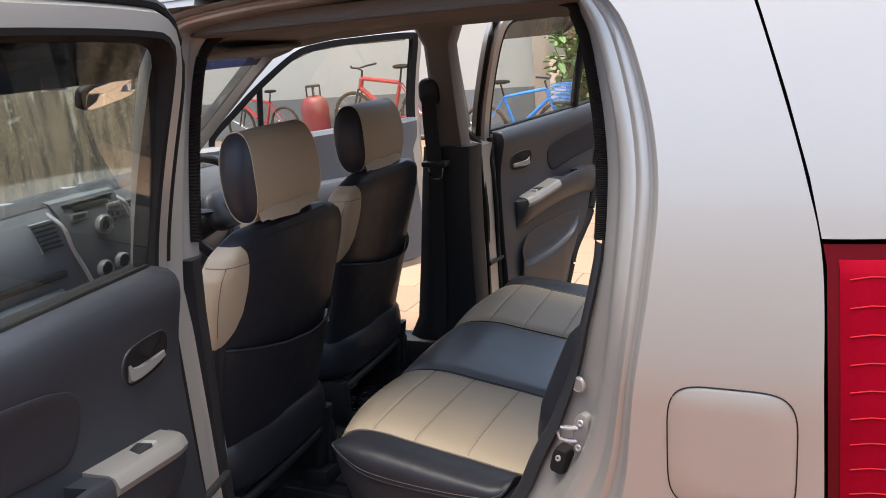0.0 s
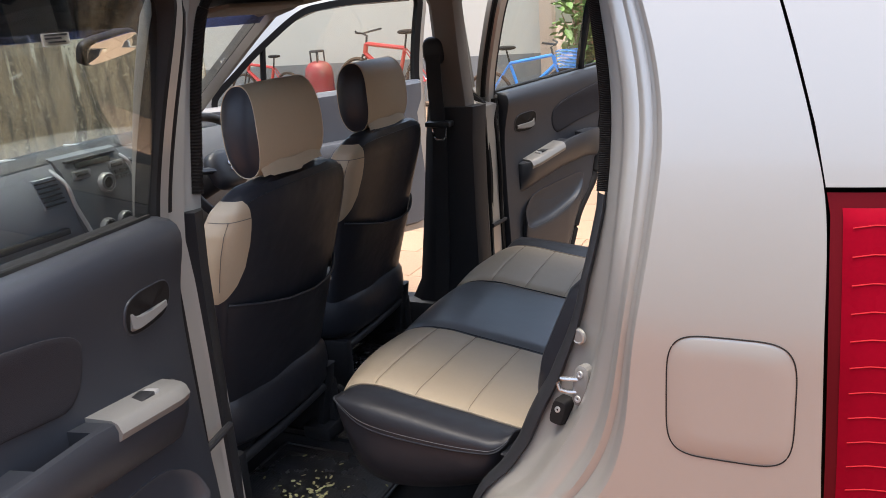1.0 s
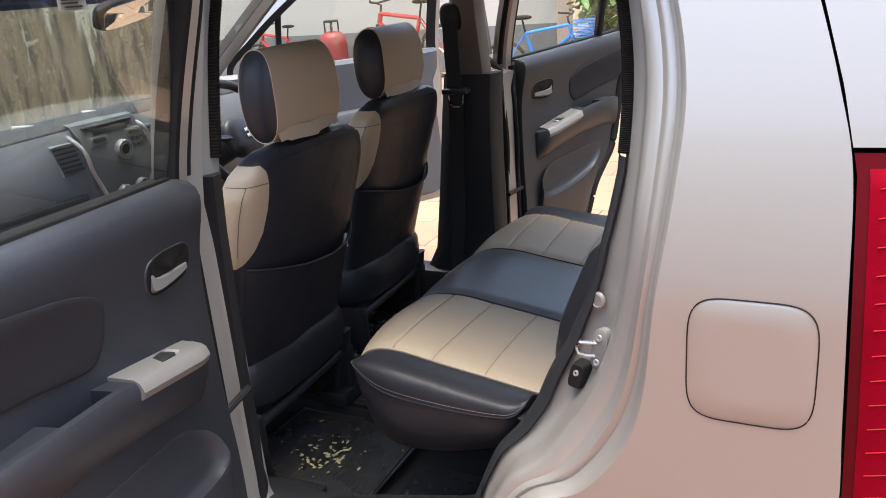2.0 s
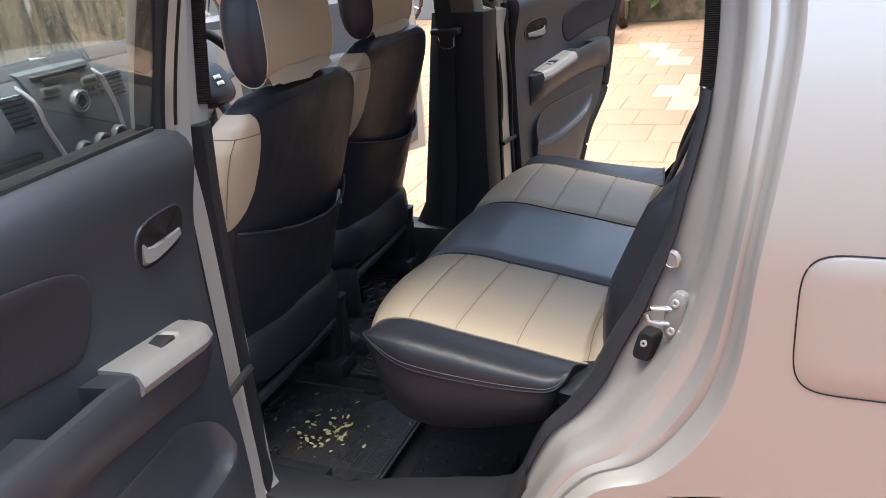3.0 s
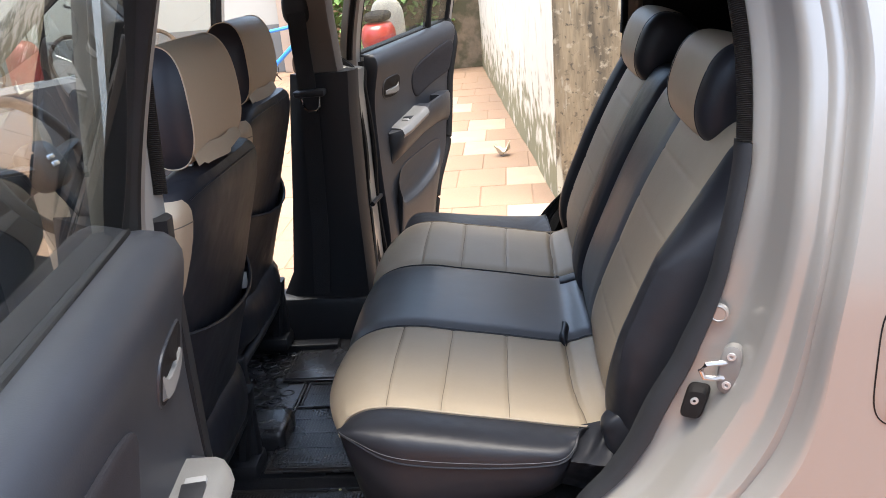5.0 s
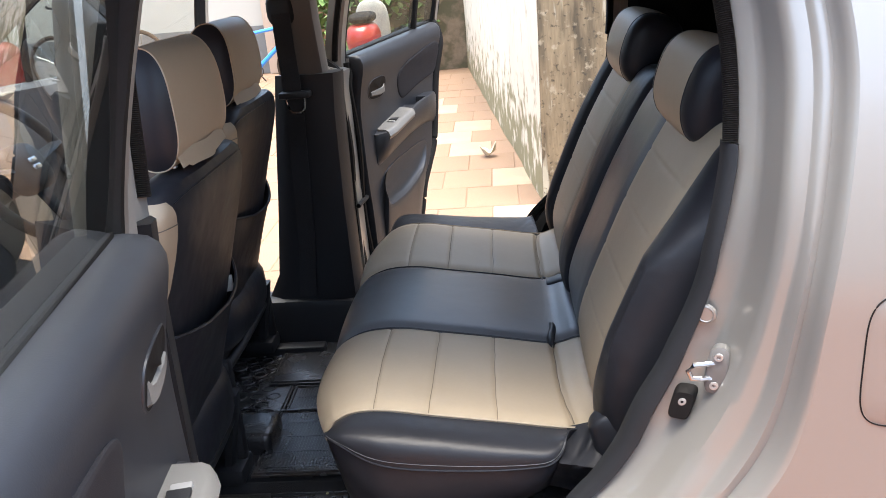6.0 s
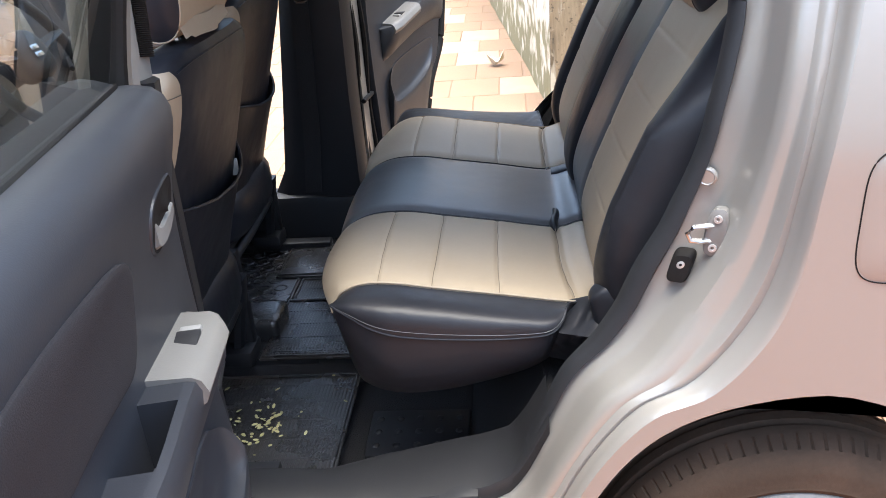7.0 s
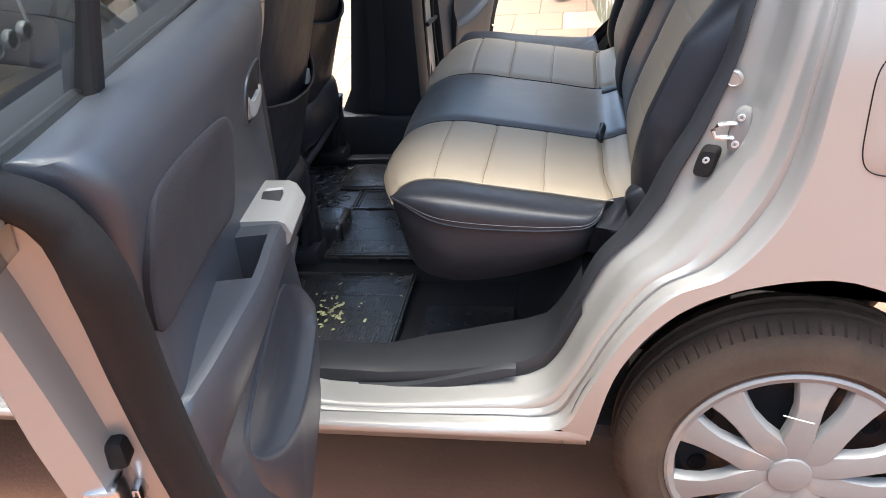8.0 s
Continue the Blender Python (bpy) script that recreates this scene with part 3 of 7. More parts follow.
def rear_door(side, hinge, degrees, label):
    to = door_map(hinge, degrees, side)
    sp = lambda pts: [to(Vector(p)) for p in pts]

    # skin and shell: the door's outer sheet, its rim and its inner sheet
    bm = bmesh.new()
    zs = [0.35, 0.37, 0.40, 0.43, 0.46, 0.50, 0.56, 0.60, 0.63, 0.66, 0.70, 0.75, 0.80, 0.88, 0.95, 1.02, 1.07]
    rings = []
    for z in zs:
        r = lerp_table(z, REAR_EDGE)
        bow = -0.095 + 0.025 * max(0, (0.5 - z) / 0.15) ** 2 + 0.030 * max(0, (z - 0.9) / 0.17) ** 1.5
        rings.append(sp([(0.0, -0.07, z), (0.02, bow, z), (0.2, bow - 0.008, z), (r - 0.2, bow - 0.008, z), (r - 0.015, bow, z), (r, bow + 0.012, z), (r - 0.002, -0.055, z), (r - 0.03, -0.048, z), (r - 0.035, -0.012, z), (0.02, -0.012, z), (0.0, -0.03, z)]))
    loft(bm, rings)
    door = under(part("rear_door", bm, PAINT, None, label), car)

    # window frame
    frame_line = [(0.004, 1.05), (-0.002, 1.20), (-0.002, 1.36), (0.028, 1.415), (0.12, 1.428), (0.40, 1.432), (0.56, 1.422), (0.63, 1.38), (0.662, 1.30), (0.682, 1.20), (0.69, 1.06)]
    line = smooth_line([(u, 0, z) for u, z in frame_line], 60)

    def frame_ring(p, q, inset):
        t = (q - p).normalized()
        nrm = Vector((t.z, 0, -t.x))
        return [to(Vector((p.x + nrm.x * a, b + lean_in(p.z), p.z + nrm.z * a))) for a, b in inset]
    bm = bmesh.new()
    loft(bm, [frame_ring(line[max(0, i - 1)], line[min(59, i + 1)], ((-0.034, -0.066), (-0.038, -0.046), (-0.022, -0.022), (0.003, -0.022), (0.003, -0.034), (-0.006, -0.056), (-0.014, -0.066))) for i in range(60)], closed=True)
    under_part(part("window_frame", bm, PAINT, None), door)
    bm = bmesh.new()
    loft(bm, [frame_ring(line[max(0, i - 1)], line[min(59, i + 1)], ((0.003, -0.021), (0.011, -0.023), (0.0135, -0.030), (0.0150, -0.045), (0.0160, -0.060), (-0.004, -0.064), (0.002, -0.034))) for i in range(60)], closed=True)
    under_part(part("glass_run", bm, RUBBER, None, "black rubber glass channel"), door)

    bm = bmesh.new()
    tube(bm, [frame_ring(line[max(0, i - 1)], line[min(59, i + 1)], ((-0.037, -0.034),))[0] for i in range(2, 58)], 0.0085, seg=8)
    under_part(part("frame_seal", bm, RUBBER, None, "black rubber seal round the window frame"), door)

    # divider and panes
    bm = bmesh.new()
    loft(bm, [sp([(0.518 + a - 0.035 * (z - 1.06) / 0.37, b + lean_in(z), z) for a, b in ((-0.010, -0.026), (-0.007, -0.023), (0.007, -0.023), (0.010, -0.026), (0.011, -0.048), (-0.011, -0.048))]) for z in (1.06, 1.15, 1.25, 1.35, 1.43)])
    under_part(part("divider_bar", bm, RUBBER, None), door)
    for a, b in ((0.008, 0.516), (0.520, 0.69)):
        bm = bmesh.new()
        rows = [1.05 + 0.385 * k / 12 for k in range(13)]
        def span(z, f):
            hi = b if b < 0.6 else lerp_table(z, ((1.06, 0.69), (1.20, 0.68), (1.30, 0.658), (1.38, 0.625), (1.43, 0.56)))
            hi = hi - (0.035 * (z - 1.06) / 0.37 if b < 0.6 else 0)
            lo = a - (0.035 * (z - 1.06) / 0.37 if a > 0.5 else 0)
            return lo + (max(hi, lo + 0.001) - lo) * f
        sheet(bm, lambda u, v, o: to(Vector((span(rows[round(v * 12)], u), -0.045 + o + glass_lean(rows[round(v * 12)]), rows[round(v * 12)]))), 6, 12, 0.0035)
        pane = under_part(part("pane", bm, GLASS, None), door)
        pane.visible_shadow = False
    bm = bmesh.new()
    loft(bm, [sp([(u, -0.022, 1.060 + 0.045 * u), (u, -0.024, 1.072 + 0.045 * u), (u, -0.027, 1.074 + 0.045 * u), (u, -0.028, 1.079 + 0.045 * u), (u, -0.031, 1.081 + 0.045 * u), (u, -0.036, 1.080 + 0.045 * u), (u, -0.045, 1.074 + 0.045 * u), (u, -0.046, 1.045 + 0.045 * u)]) for u in (0.02, 0.2, 0.4, 0.515, 0.60, 0.66, 0.695)])
    under_part(part("belt_seal", bm, RUBBER, None), door)

    bm = bmesh.new()
    loft(bm, [sp([(u, -0.0475, 1.035 + 0.045 * u), (u, -0.0485, 1.072 + 0.045 * u), (u, -0.056, 1.076 + 0.045 * u), (u, -0.078, 1.074 + 0.045 * u), (u, -0.090, 1.060 + 0.04 * u), (u, -0.094, 1.03 + 0.04 * u)]) for u in (0.0, 0.2, 0.4, 0.515, 0.68)])
    under_part(part("outer_belt_seal", bm, RUBBER, None, "black outer belt seal"), door)
    # smoked rain visor along the top of the window
    bm = bmesh.new()
    sheet(bm, lambda u, v, o: to(Vector((0.0 + 0.57 * u, -0.068 - 0.018 * v + o + lean_in(1.43) - 0.03 * v, 1.436 - 0.075 * v * (1 - 0.5 * max(0, u - 0.75) * 4) - 0.02 * max(0, u - 0.8)))), 16, 4, 0.003)
    visor = under_part(part("rain_visor", bm, SMOKED, None, "smoked plastic rain visor"), door)

    # inner trim panel
    prof = [(0.365, -0.03), (0.375, -0.012), (0.40, -0.004), (0.46, 0.004), (0.54, 0.006), (0.62, 0.004), (0.70, 0.0), (0.80, -0.002), (0.90, -0.002), (0.95, 0.002), (0.99, 0.010), (1.02, 0.018), (1.045, 0.022), (1.062, 0.018), (1.074, 0.004), (1.076, -0.012), (1.074, -0.035)]
    prof = [(p.x, p.z) for p in smooth_line([(z, 0, w) for z, w in prof], 56)]
    cols = [(0.0, -0.055), (0.003, -0.016), (0.014, -0.003)] + [(0.05 + 0.09 * k, 0.0) for k in range(11)] + [(0.965, -0.0006), (0.976, -0.0025), (0.985, -0.006), (0.992, -0.012), (0.997, -0.021), (1.0, -0.035)]
    bm = bmesh.new()

    def trim(u, v):
        z, w = prof[round(v * (len(prof) - 1))]
        f, dw = cols[round(u * (len(cols) - 1))]
        lo, hi = 0.016, lerp_table(z, REAR_EDGE) - lerp_table(z, ((0.90, 0.042), (1.03, 0.030)))
        uu = lo + (hi - lo) * f
        rise = 0.045 * uu * max(0, (z - 0.9) / 0.18)
        return to(Vector((uu, max(-0.04, w + dw + 0.004), z + rise)))
    grid(bm, trim, len(cols) - 1, len(prof) - 1)
    under_part(part("trim_panel", bm, TRIM, None, "grey moulded door trim panel"), door)

    # cloth insert
    ins = [(0.285, 0.985), (0.336, 1.010), (0.436, 1.031), (0.531, 1.045), (0.590, 1.046), (0.612, 1.022), (0.610, 0.985), (0.592, 0.945), (0.52, 0.934), (0.43, 0.922), (0.36, 0.908), (0.317, 0.902), (0.293, 0.918), (0.279, 0.952)]
    line = smooth_line([(u, 0, z) for u, z in ins], 60, closed=True)
    mid = sum(line, Vector()) / 60
    bm = bmesh.new()
    loft(bm, [[to(Vector((mid.x + (p.x - mid.x) * s, w + lerp_table(mid.z + (p.z - mid.z) * s, ((0.90, 0.002), (0.95, 0.006), (0.99, 0.013), (1.02, 0.021), (1.045, 0.024))), mid.z + (p.z - mid.z) * s))) for p in line] for s, w in ((1.0, -0.006), (1.0, 0.0006), (0.988, 0.0022), (0.96, 0.0030), (0.90, 0.0036), (0.7, 0.004), (0.5, 0.004), (0.3, 0.004), (0.1, 0.004), (0.01, 0.004))])
    under_part(part("cloth_insert", bm, INSERT, None, "charcoal cloth insert"), door)

    # armrest with its pocket, switch plate and switch
    top = lambda u: lerp_table(u, ((0.09, 0.834), (0.13, 0.843), (0.34, 0.880), (0.43, 0.886), (0.50, 0.888), (0.59, 0.874)))
    bm = bmesh.new()
    rr = []
    for u, cut in [(0.088, 0), (0.092, 0), (0.10, 0), (0.115, 0), (0.14, 0), (0.20, 0), (0.26, 0), (0.322, 0), (0.328, 0), (0.331, 1), (0.36, 1), (0.39, 1), (0.424, 1), (0.427, 0), (0.432, 0), (0.46, 0), (0.49, 0), (0.52, 0), (0.55, 0), (0.575, 0), (0.585, 0), (0.59, 0)]:
        s = max(0.0, min(1.0, (u - 0.086) / 0.045, (0.592 - u) / 0.20))
        ww = 0.004 + 0.044 * math.sin(s * math.pi / 2) ** 0.8
        t = top(u)
        a, b, dp = min(-0.001, ww * 0.4), max(0.0, ww - 0.012), t - (0.065 if cut else 0.0)
        back = t + 0.016 * s if 0.30 < u else t + 0.004
        rr.append(sp([(u, -0.014, back), (u, -0.006, back), (u, a - 0.001, t + 0.001), (u, a, dp), (u, max(a, b - 0.002), dp), (u, max(a, b), t), (u, max(a, ww - 0.004), t - 0.002), (u, ww, t - 0.012), (u, ww * 0.92, t - 0.045), (u, ww * 0.5, t - 0.085), (u, 0.0, t - 0.105), (u, -0.014, t - 0.11)]))
    loft(bm, rr)
    under_part(part("armrest", bm, TRIM, None, "grey moulded armrest with an open pull pocket"), door)
    bm = bmesh.new()
    rr = []
    for k in range(13):
        u = 0.112 + 0.180 * k / 12
        t = top(u) + 0.003
        e = 0.051 if u > 0.145 else 0.042 + 0.27 * (u - 0.112)
        rr.append(sp([(u, -0.008, t + 0.004), (u, e - 0.010, t), (u, e - 0.002, t - 0.005), (u, e + 0.003, t - 0.018), (u, e - 0.001, t - 0.028), (u, e - 0.010, t - 0.034), (u, -0.008, t - 0.004)]))
    loft(bm, rr)
    plate = under_part(part("switch_plate", bm, SILVER_PLASTIC, None, "silver window switch plate"), door)
    bm = bmesh.new()
    box(bm, (0.182, 0.010, top(0.2) - 0.006), (0.216, 0.034, top(0.2) + 0.0062), 0.001, to=to)
    under_part(part("window_switch", bm, TRIM_DARK, None, "black window switch"), door)
    # Pale tip: the white highlight on the switch, put into colour.
    bm = bmesh.new()
    box(bm, (0.168, 0.011, top(0.18) - 0.004), (0.183, 0.033, top(0.18) + 0.0072), 0.002, to=to)
    under_part(part("switch_tip", bm, GLINT_PLASTIC, None, "pale rocker tip coloured as the switch's highlight"), door)

    # release handle over its cup; the cup's shade is a flat black sheet
    face = lambda z: lerp_table(z, ((0.90, 0.002), (0.95, 0.006), (0.99, 0.014), (1.02, 0.022)))
    line = smooth_line([(0.068, 0, 0.960), (0.070, 0, 0.982), (0.086, 0, 0.995), (0.120, 0, 0.999), (0.155, 0, 0.999), (0.177, 0, 0.990), (0.183, 0, 0.968), (0.174, 0, 0.946), (0.150, 0, 0.938), (0.110, 0, 0.938), (0.080, 0, 0.943)], 48, closed=True)
    mid = sum(line, Vector()) / 48

    def cup_ring(s, w):
        return [to(Vector((mid.x + (p.x - mid.x) * s, w + face(p.z), mid.z + (p.z - mid.z) * s))) for p in line]
    bm = bmesh.new()
    loft(bm, [cup_ring(s, w) for s, w in ((1.05, -0.001), (1.03, 0.0012), (1.0, 0.0018), (0.96, 0.0015), (0.93, 0.0005))], caps=False)
    under_part(part("handle_bezel", bm, TRIM, None), door)
    bm = bmesh.new()
    loft(bm, [cup_ring(s, w) for s, w in ((0.985, 0.0018), (0.95, 0.0014), (0.5, 0.0012), (0.05, 0.0012))])
    under_part(part("handle_cup", bm, RUBBER, None, "flat black sheet for the shaded hollow behind the release lever"), door)
    bm = bmesh.new()
    loft(bm, [sp([(u, w + face(z0), z0), (u, w + 0.007 + face(z0), z0 + 0.004), (u, w + 0.007 + face(z0), z1 - 0.004), (u, w + face(z0), z1)]) for u, w, z0, z1 in ((0.080, 0.0, 0.949, 0.965), (0.10, 0.002, 0.947, 0.965), (0.125, 0.003, 0.945, 0.966), (0.150, 0.003, 0.944, 0.967), (0.162, 0.002, 0.945, 0.970), (0.168, 0.001, 0.946, 0.978), (0.172, 0.0, 0.949, 0.978))])
    under_part(part("release_handle", bm, SILVER_PLASTIC, None, "silver inside release lever"), door)

    # lower stowage pocket: a bulged front with a leaf-shaped mouth, its lower lip proud
    mouth = smooth_line([(u, 0, z) for u, z in ((0.086, 0.635), (0.105, 0.609), (0.18, 0.609), (0.26, 0.618), (0.38, 0.648), (0.444, 0.682), (0.466, 0.712), (0.455, 0.730), (0.41, 0.734), (0.31, 0.729), (0.18, 0.716), (0.105, 0.682))], 72, closed=True)
    mid = sum(mouth, Vector()) / 72
    low = lambda z: max(0.0, min(1.0, (0.705 - z) / 0.07))

    def lip_ring(s, drop, w_low, w_high):
        ring = []
        for p in mouth:
            b = low(p.z)
            z = mid.z + (p.z - mid.z) * s - drop * b
            u = mid.x + (p.x - mid.x) * s
            ring.append(to(Vector((min(u, lerp_table(z, REAR_EDGE) - 0.062), w_high + (w_low - w_high) * b, z))))
        return ring
    bm = bmesh.new()
    loft(bm, [lip_ring(*q) for q in ((1.06, 0.20, 0.000, 0.000), (1.05, 0.15, 0.011, 0.002), (1.03, 0.09, 0.021, 0.004), (1.02, 0.04, 0.027, 0.005), (1.01, 0.012, 0.030, 0.006), (1.0, 0.003, 0.0305, 0.006), (0.985, 0.0, 0.029, 0.0055), (0.96, 0.0, 0.024, 0.005), (0.90, 0.0, 0.014, 0.0045), (0.80, 0.0, 0.009, 0.0045), (0.5, 0.0, 0.007, 0.0045), (0.05, 0.0, 0.006, 0.0045))])
    under_part(part("stowage_pocket", bm, TRIM, None, "grey door pocket with a leaf-shaped mouth"), door)

    # latch on the end face, rubber weatherstrip round the trim
    bm = bmesh.new()
    box(bm, (0.588, -0.074, 0.772), (0.630, -0.046, 0.836), 0.006, to=to)
    box(bm, (0.582, -0.066, 0.796), (0.606, -0.042, 0.812), 0.003, to=to)
    latch = under_part(part("latch", bm, CHROME, None, "bright door latch"), door)
    bm = bmesh.new()
    box(bm, (0.600, -0.080, 0.800), (0.634, -0.044, 0.806), 0.001, to=to)
    part("latch_slot", bm, RUBBER, latch)
    bm = bmesh.new()
    box(bm, (0.588, -0.066, 0.842), (0.616, -0.038, 0.868), 0.005, to=to)
    under_part(part("rubber_buffer", bm, RUBBER, None, "black rubber buffer"), door)
    bm = bmesh.new()
    edge = smooth_line([(lerp_table(z, REAR_EDGE) - lerp_table(z, ((0.90, 0.030), (1.03, 0.020))), lerp_table(z, ((0.385, -0.018), (0.50, -0.008), (0.90, -0.009), (1.0, 0.001), (1.045, 0.006))), z) for z in (0.385, 0.42, 0.50, 0.58, 0.64, 0.70, 0.80, 0.92, 1.00)] + [(0.662, 0.004, 1.045), (0.672, -0.004, 1.080), (0.688, -0.022, 1.104), (0.702, -0.040, 1.125), (0.708, -0.048, 1.15)], 80)
    tube(bm, sp(edge), [0.019 - 0.008 * max(0.0, min(1.0, (p.z - 1.03) / 0.08)) for p in edge], seg=12)
    tube(bm, sp([(0.03 + 0.35 * k / 10, -0.022, 0.372) for k in range(11)]), 0.012, seg=8)
    tube(bm, sp([(0.006, -0.024, 0.38 + 0.68 * k / 20) for k in range(21)]), 0.014, seg=8)
    under_part(part("weatherstrip", bm, RUBBER, None), door)
    return door


def front_door(side, hinge, degrees, label):
    """A front door seen from afar: shell, window frame, pane, trim and armrest."""
    to = door_map(hinge, degrees, side)
    sp = lambda pts: [to(Vector(p)) for p in pts]
    L = 1.08
    bm = bmesh.new()
    loft(bm, [sp([(0, -0.07, z), (0.02, -0.095, z), (L - 0.02, -0.10, z), (L, -0.085, z), (L, -0.05, z), (L - 0.03, -0.02, z), (0.02, -0.02, z)]) for z in (0.36, 0.6, 0.9, 1.04)])
    door = under(part("front_door", bm, PAINT, None, label), car)
    line = smooth_line([(0.065, 0, 1.0), (0.072, 0, 1.03), (0.087, 0, 1.089), (0.173, 0, 1.166), (0.283, 0, 1.261), (0.443, 0, 1.374), (0.56, 0, 1.402), (0.714, 0, 1.412), (1.0, 0, 1.415), (1.04, 0, 1.385), (1.045, 0, 1.25), (1.05, 0, 1.02)], 80)

    def ring(i, inset):
        p, t = line[i], (line[min(79, i + 1)] - line[max(0, i - 1)]).normalized()
        nrm = Vector((t.z, 0, -t.x))
        return [to(Vector((p.x + nrm.x * a, b + lean_in(p.z), p.z + nrm.z * a))) for a, b in inset]
    bm = bmesh.new()
    loft(bm, [ring(i, ((-0.03, -0.085), (-0.03, -0.05), (0.0, -0.035), (0.012, -0.05), (0.012, -0.08))) for i in range(80)])
    under_part(part("window_frame", bm, PAINT, None), door)
    bm = bmesh.new()
    loft(bm, [ring(i, ((0.0, -0.033), (0.026, -0.036), (0.026, -0.07), (0.0, -0.07))) for i in range(80)])
    under_part(part("glass_run", bm, RUBBER, None), door)
    bm = bmesh.new()
    sheet(bm, lambda u, v, o: to(Vector((0.075 + 0.42 * v ** 1.25 + (1.045 - (0.075 + 0.42 * v ** 1.25)) * u, -0.053 + o + lean_in(1.03 + 0.39 * v), 1.03 + 0.39 * v))), 6, 12, 0.0035)
    pane = under_part(part("pane", bm, GLASS, None), door)
    pane.visible_shadow = False
    bm = bmesh.new()
    sheet(bm, lambda u, v, o: to(Vector((0.42 + 0.60 * u, -0.088 - 0.04 * v + o + lean_in(1.43), lerp_table(0.42 + 0.60 * u, ((0.42, 1.36), (0.56, 1.405), (0.72, 1.418), (1.02, 1.42))) - 0.035 * v))), 16, 4, 0.003)
    under_part(part("rain_visor", bm, SMOKED, None, "smoked plastic rain visor"), door)
    bm = bmesh.new()
    tube(bm, sp([(0.302, -0.045 + lean_in(1.0 + z), 1.0 + z) for z in (0.0, 0.10, 0.22, 0.265)]), 0.012, seg=8)
    under_part(part("divider_bar", bm, RUBBER, None), door)
    prof = [(0.38, -0.03), (0.40, 0.0), (0.60, 0.006), (0.90, 0.0), (0.98, 0.014), (1.03, 0.018), (1.045, 0.0), (1.045, -0.03)]
    bm = bmesh.new()
    grid(bm, lambda u, v: to(Vector((0.02 + (L - 0.06) * u, prof[round(v * 7)][1] - (0.03 if u in (0.0, 1.0) else 0), prof[round(v * 7)][0]))), 12, 7)
    under_part(part("trim_panel", bm, TRIM_LIGHT, None, "grey moulded front door trim"), door)
    bm = bmesh.new()
    box(bm, (0.30, -0.01, 0.74), (0.80, 0.06, 0.84), 0.02, to=to)
    under_part(part("armrest", bm, TRIM_LIGHT, None), door)
    return door


rear_door(0, (-0.79, 0.03), NEAR_OPEN, "open rear door with grey trim and a silver switch plate")
rear_door(1, (-0.80, 1.50), FAR_OPEN, "open rear door with grey trim and a silver switch plate")
front_door(1, (-2.02, 1.49), 60.0, "open front door with grey trim")

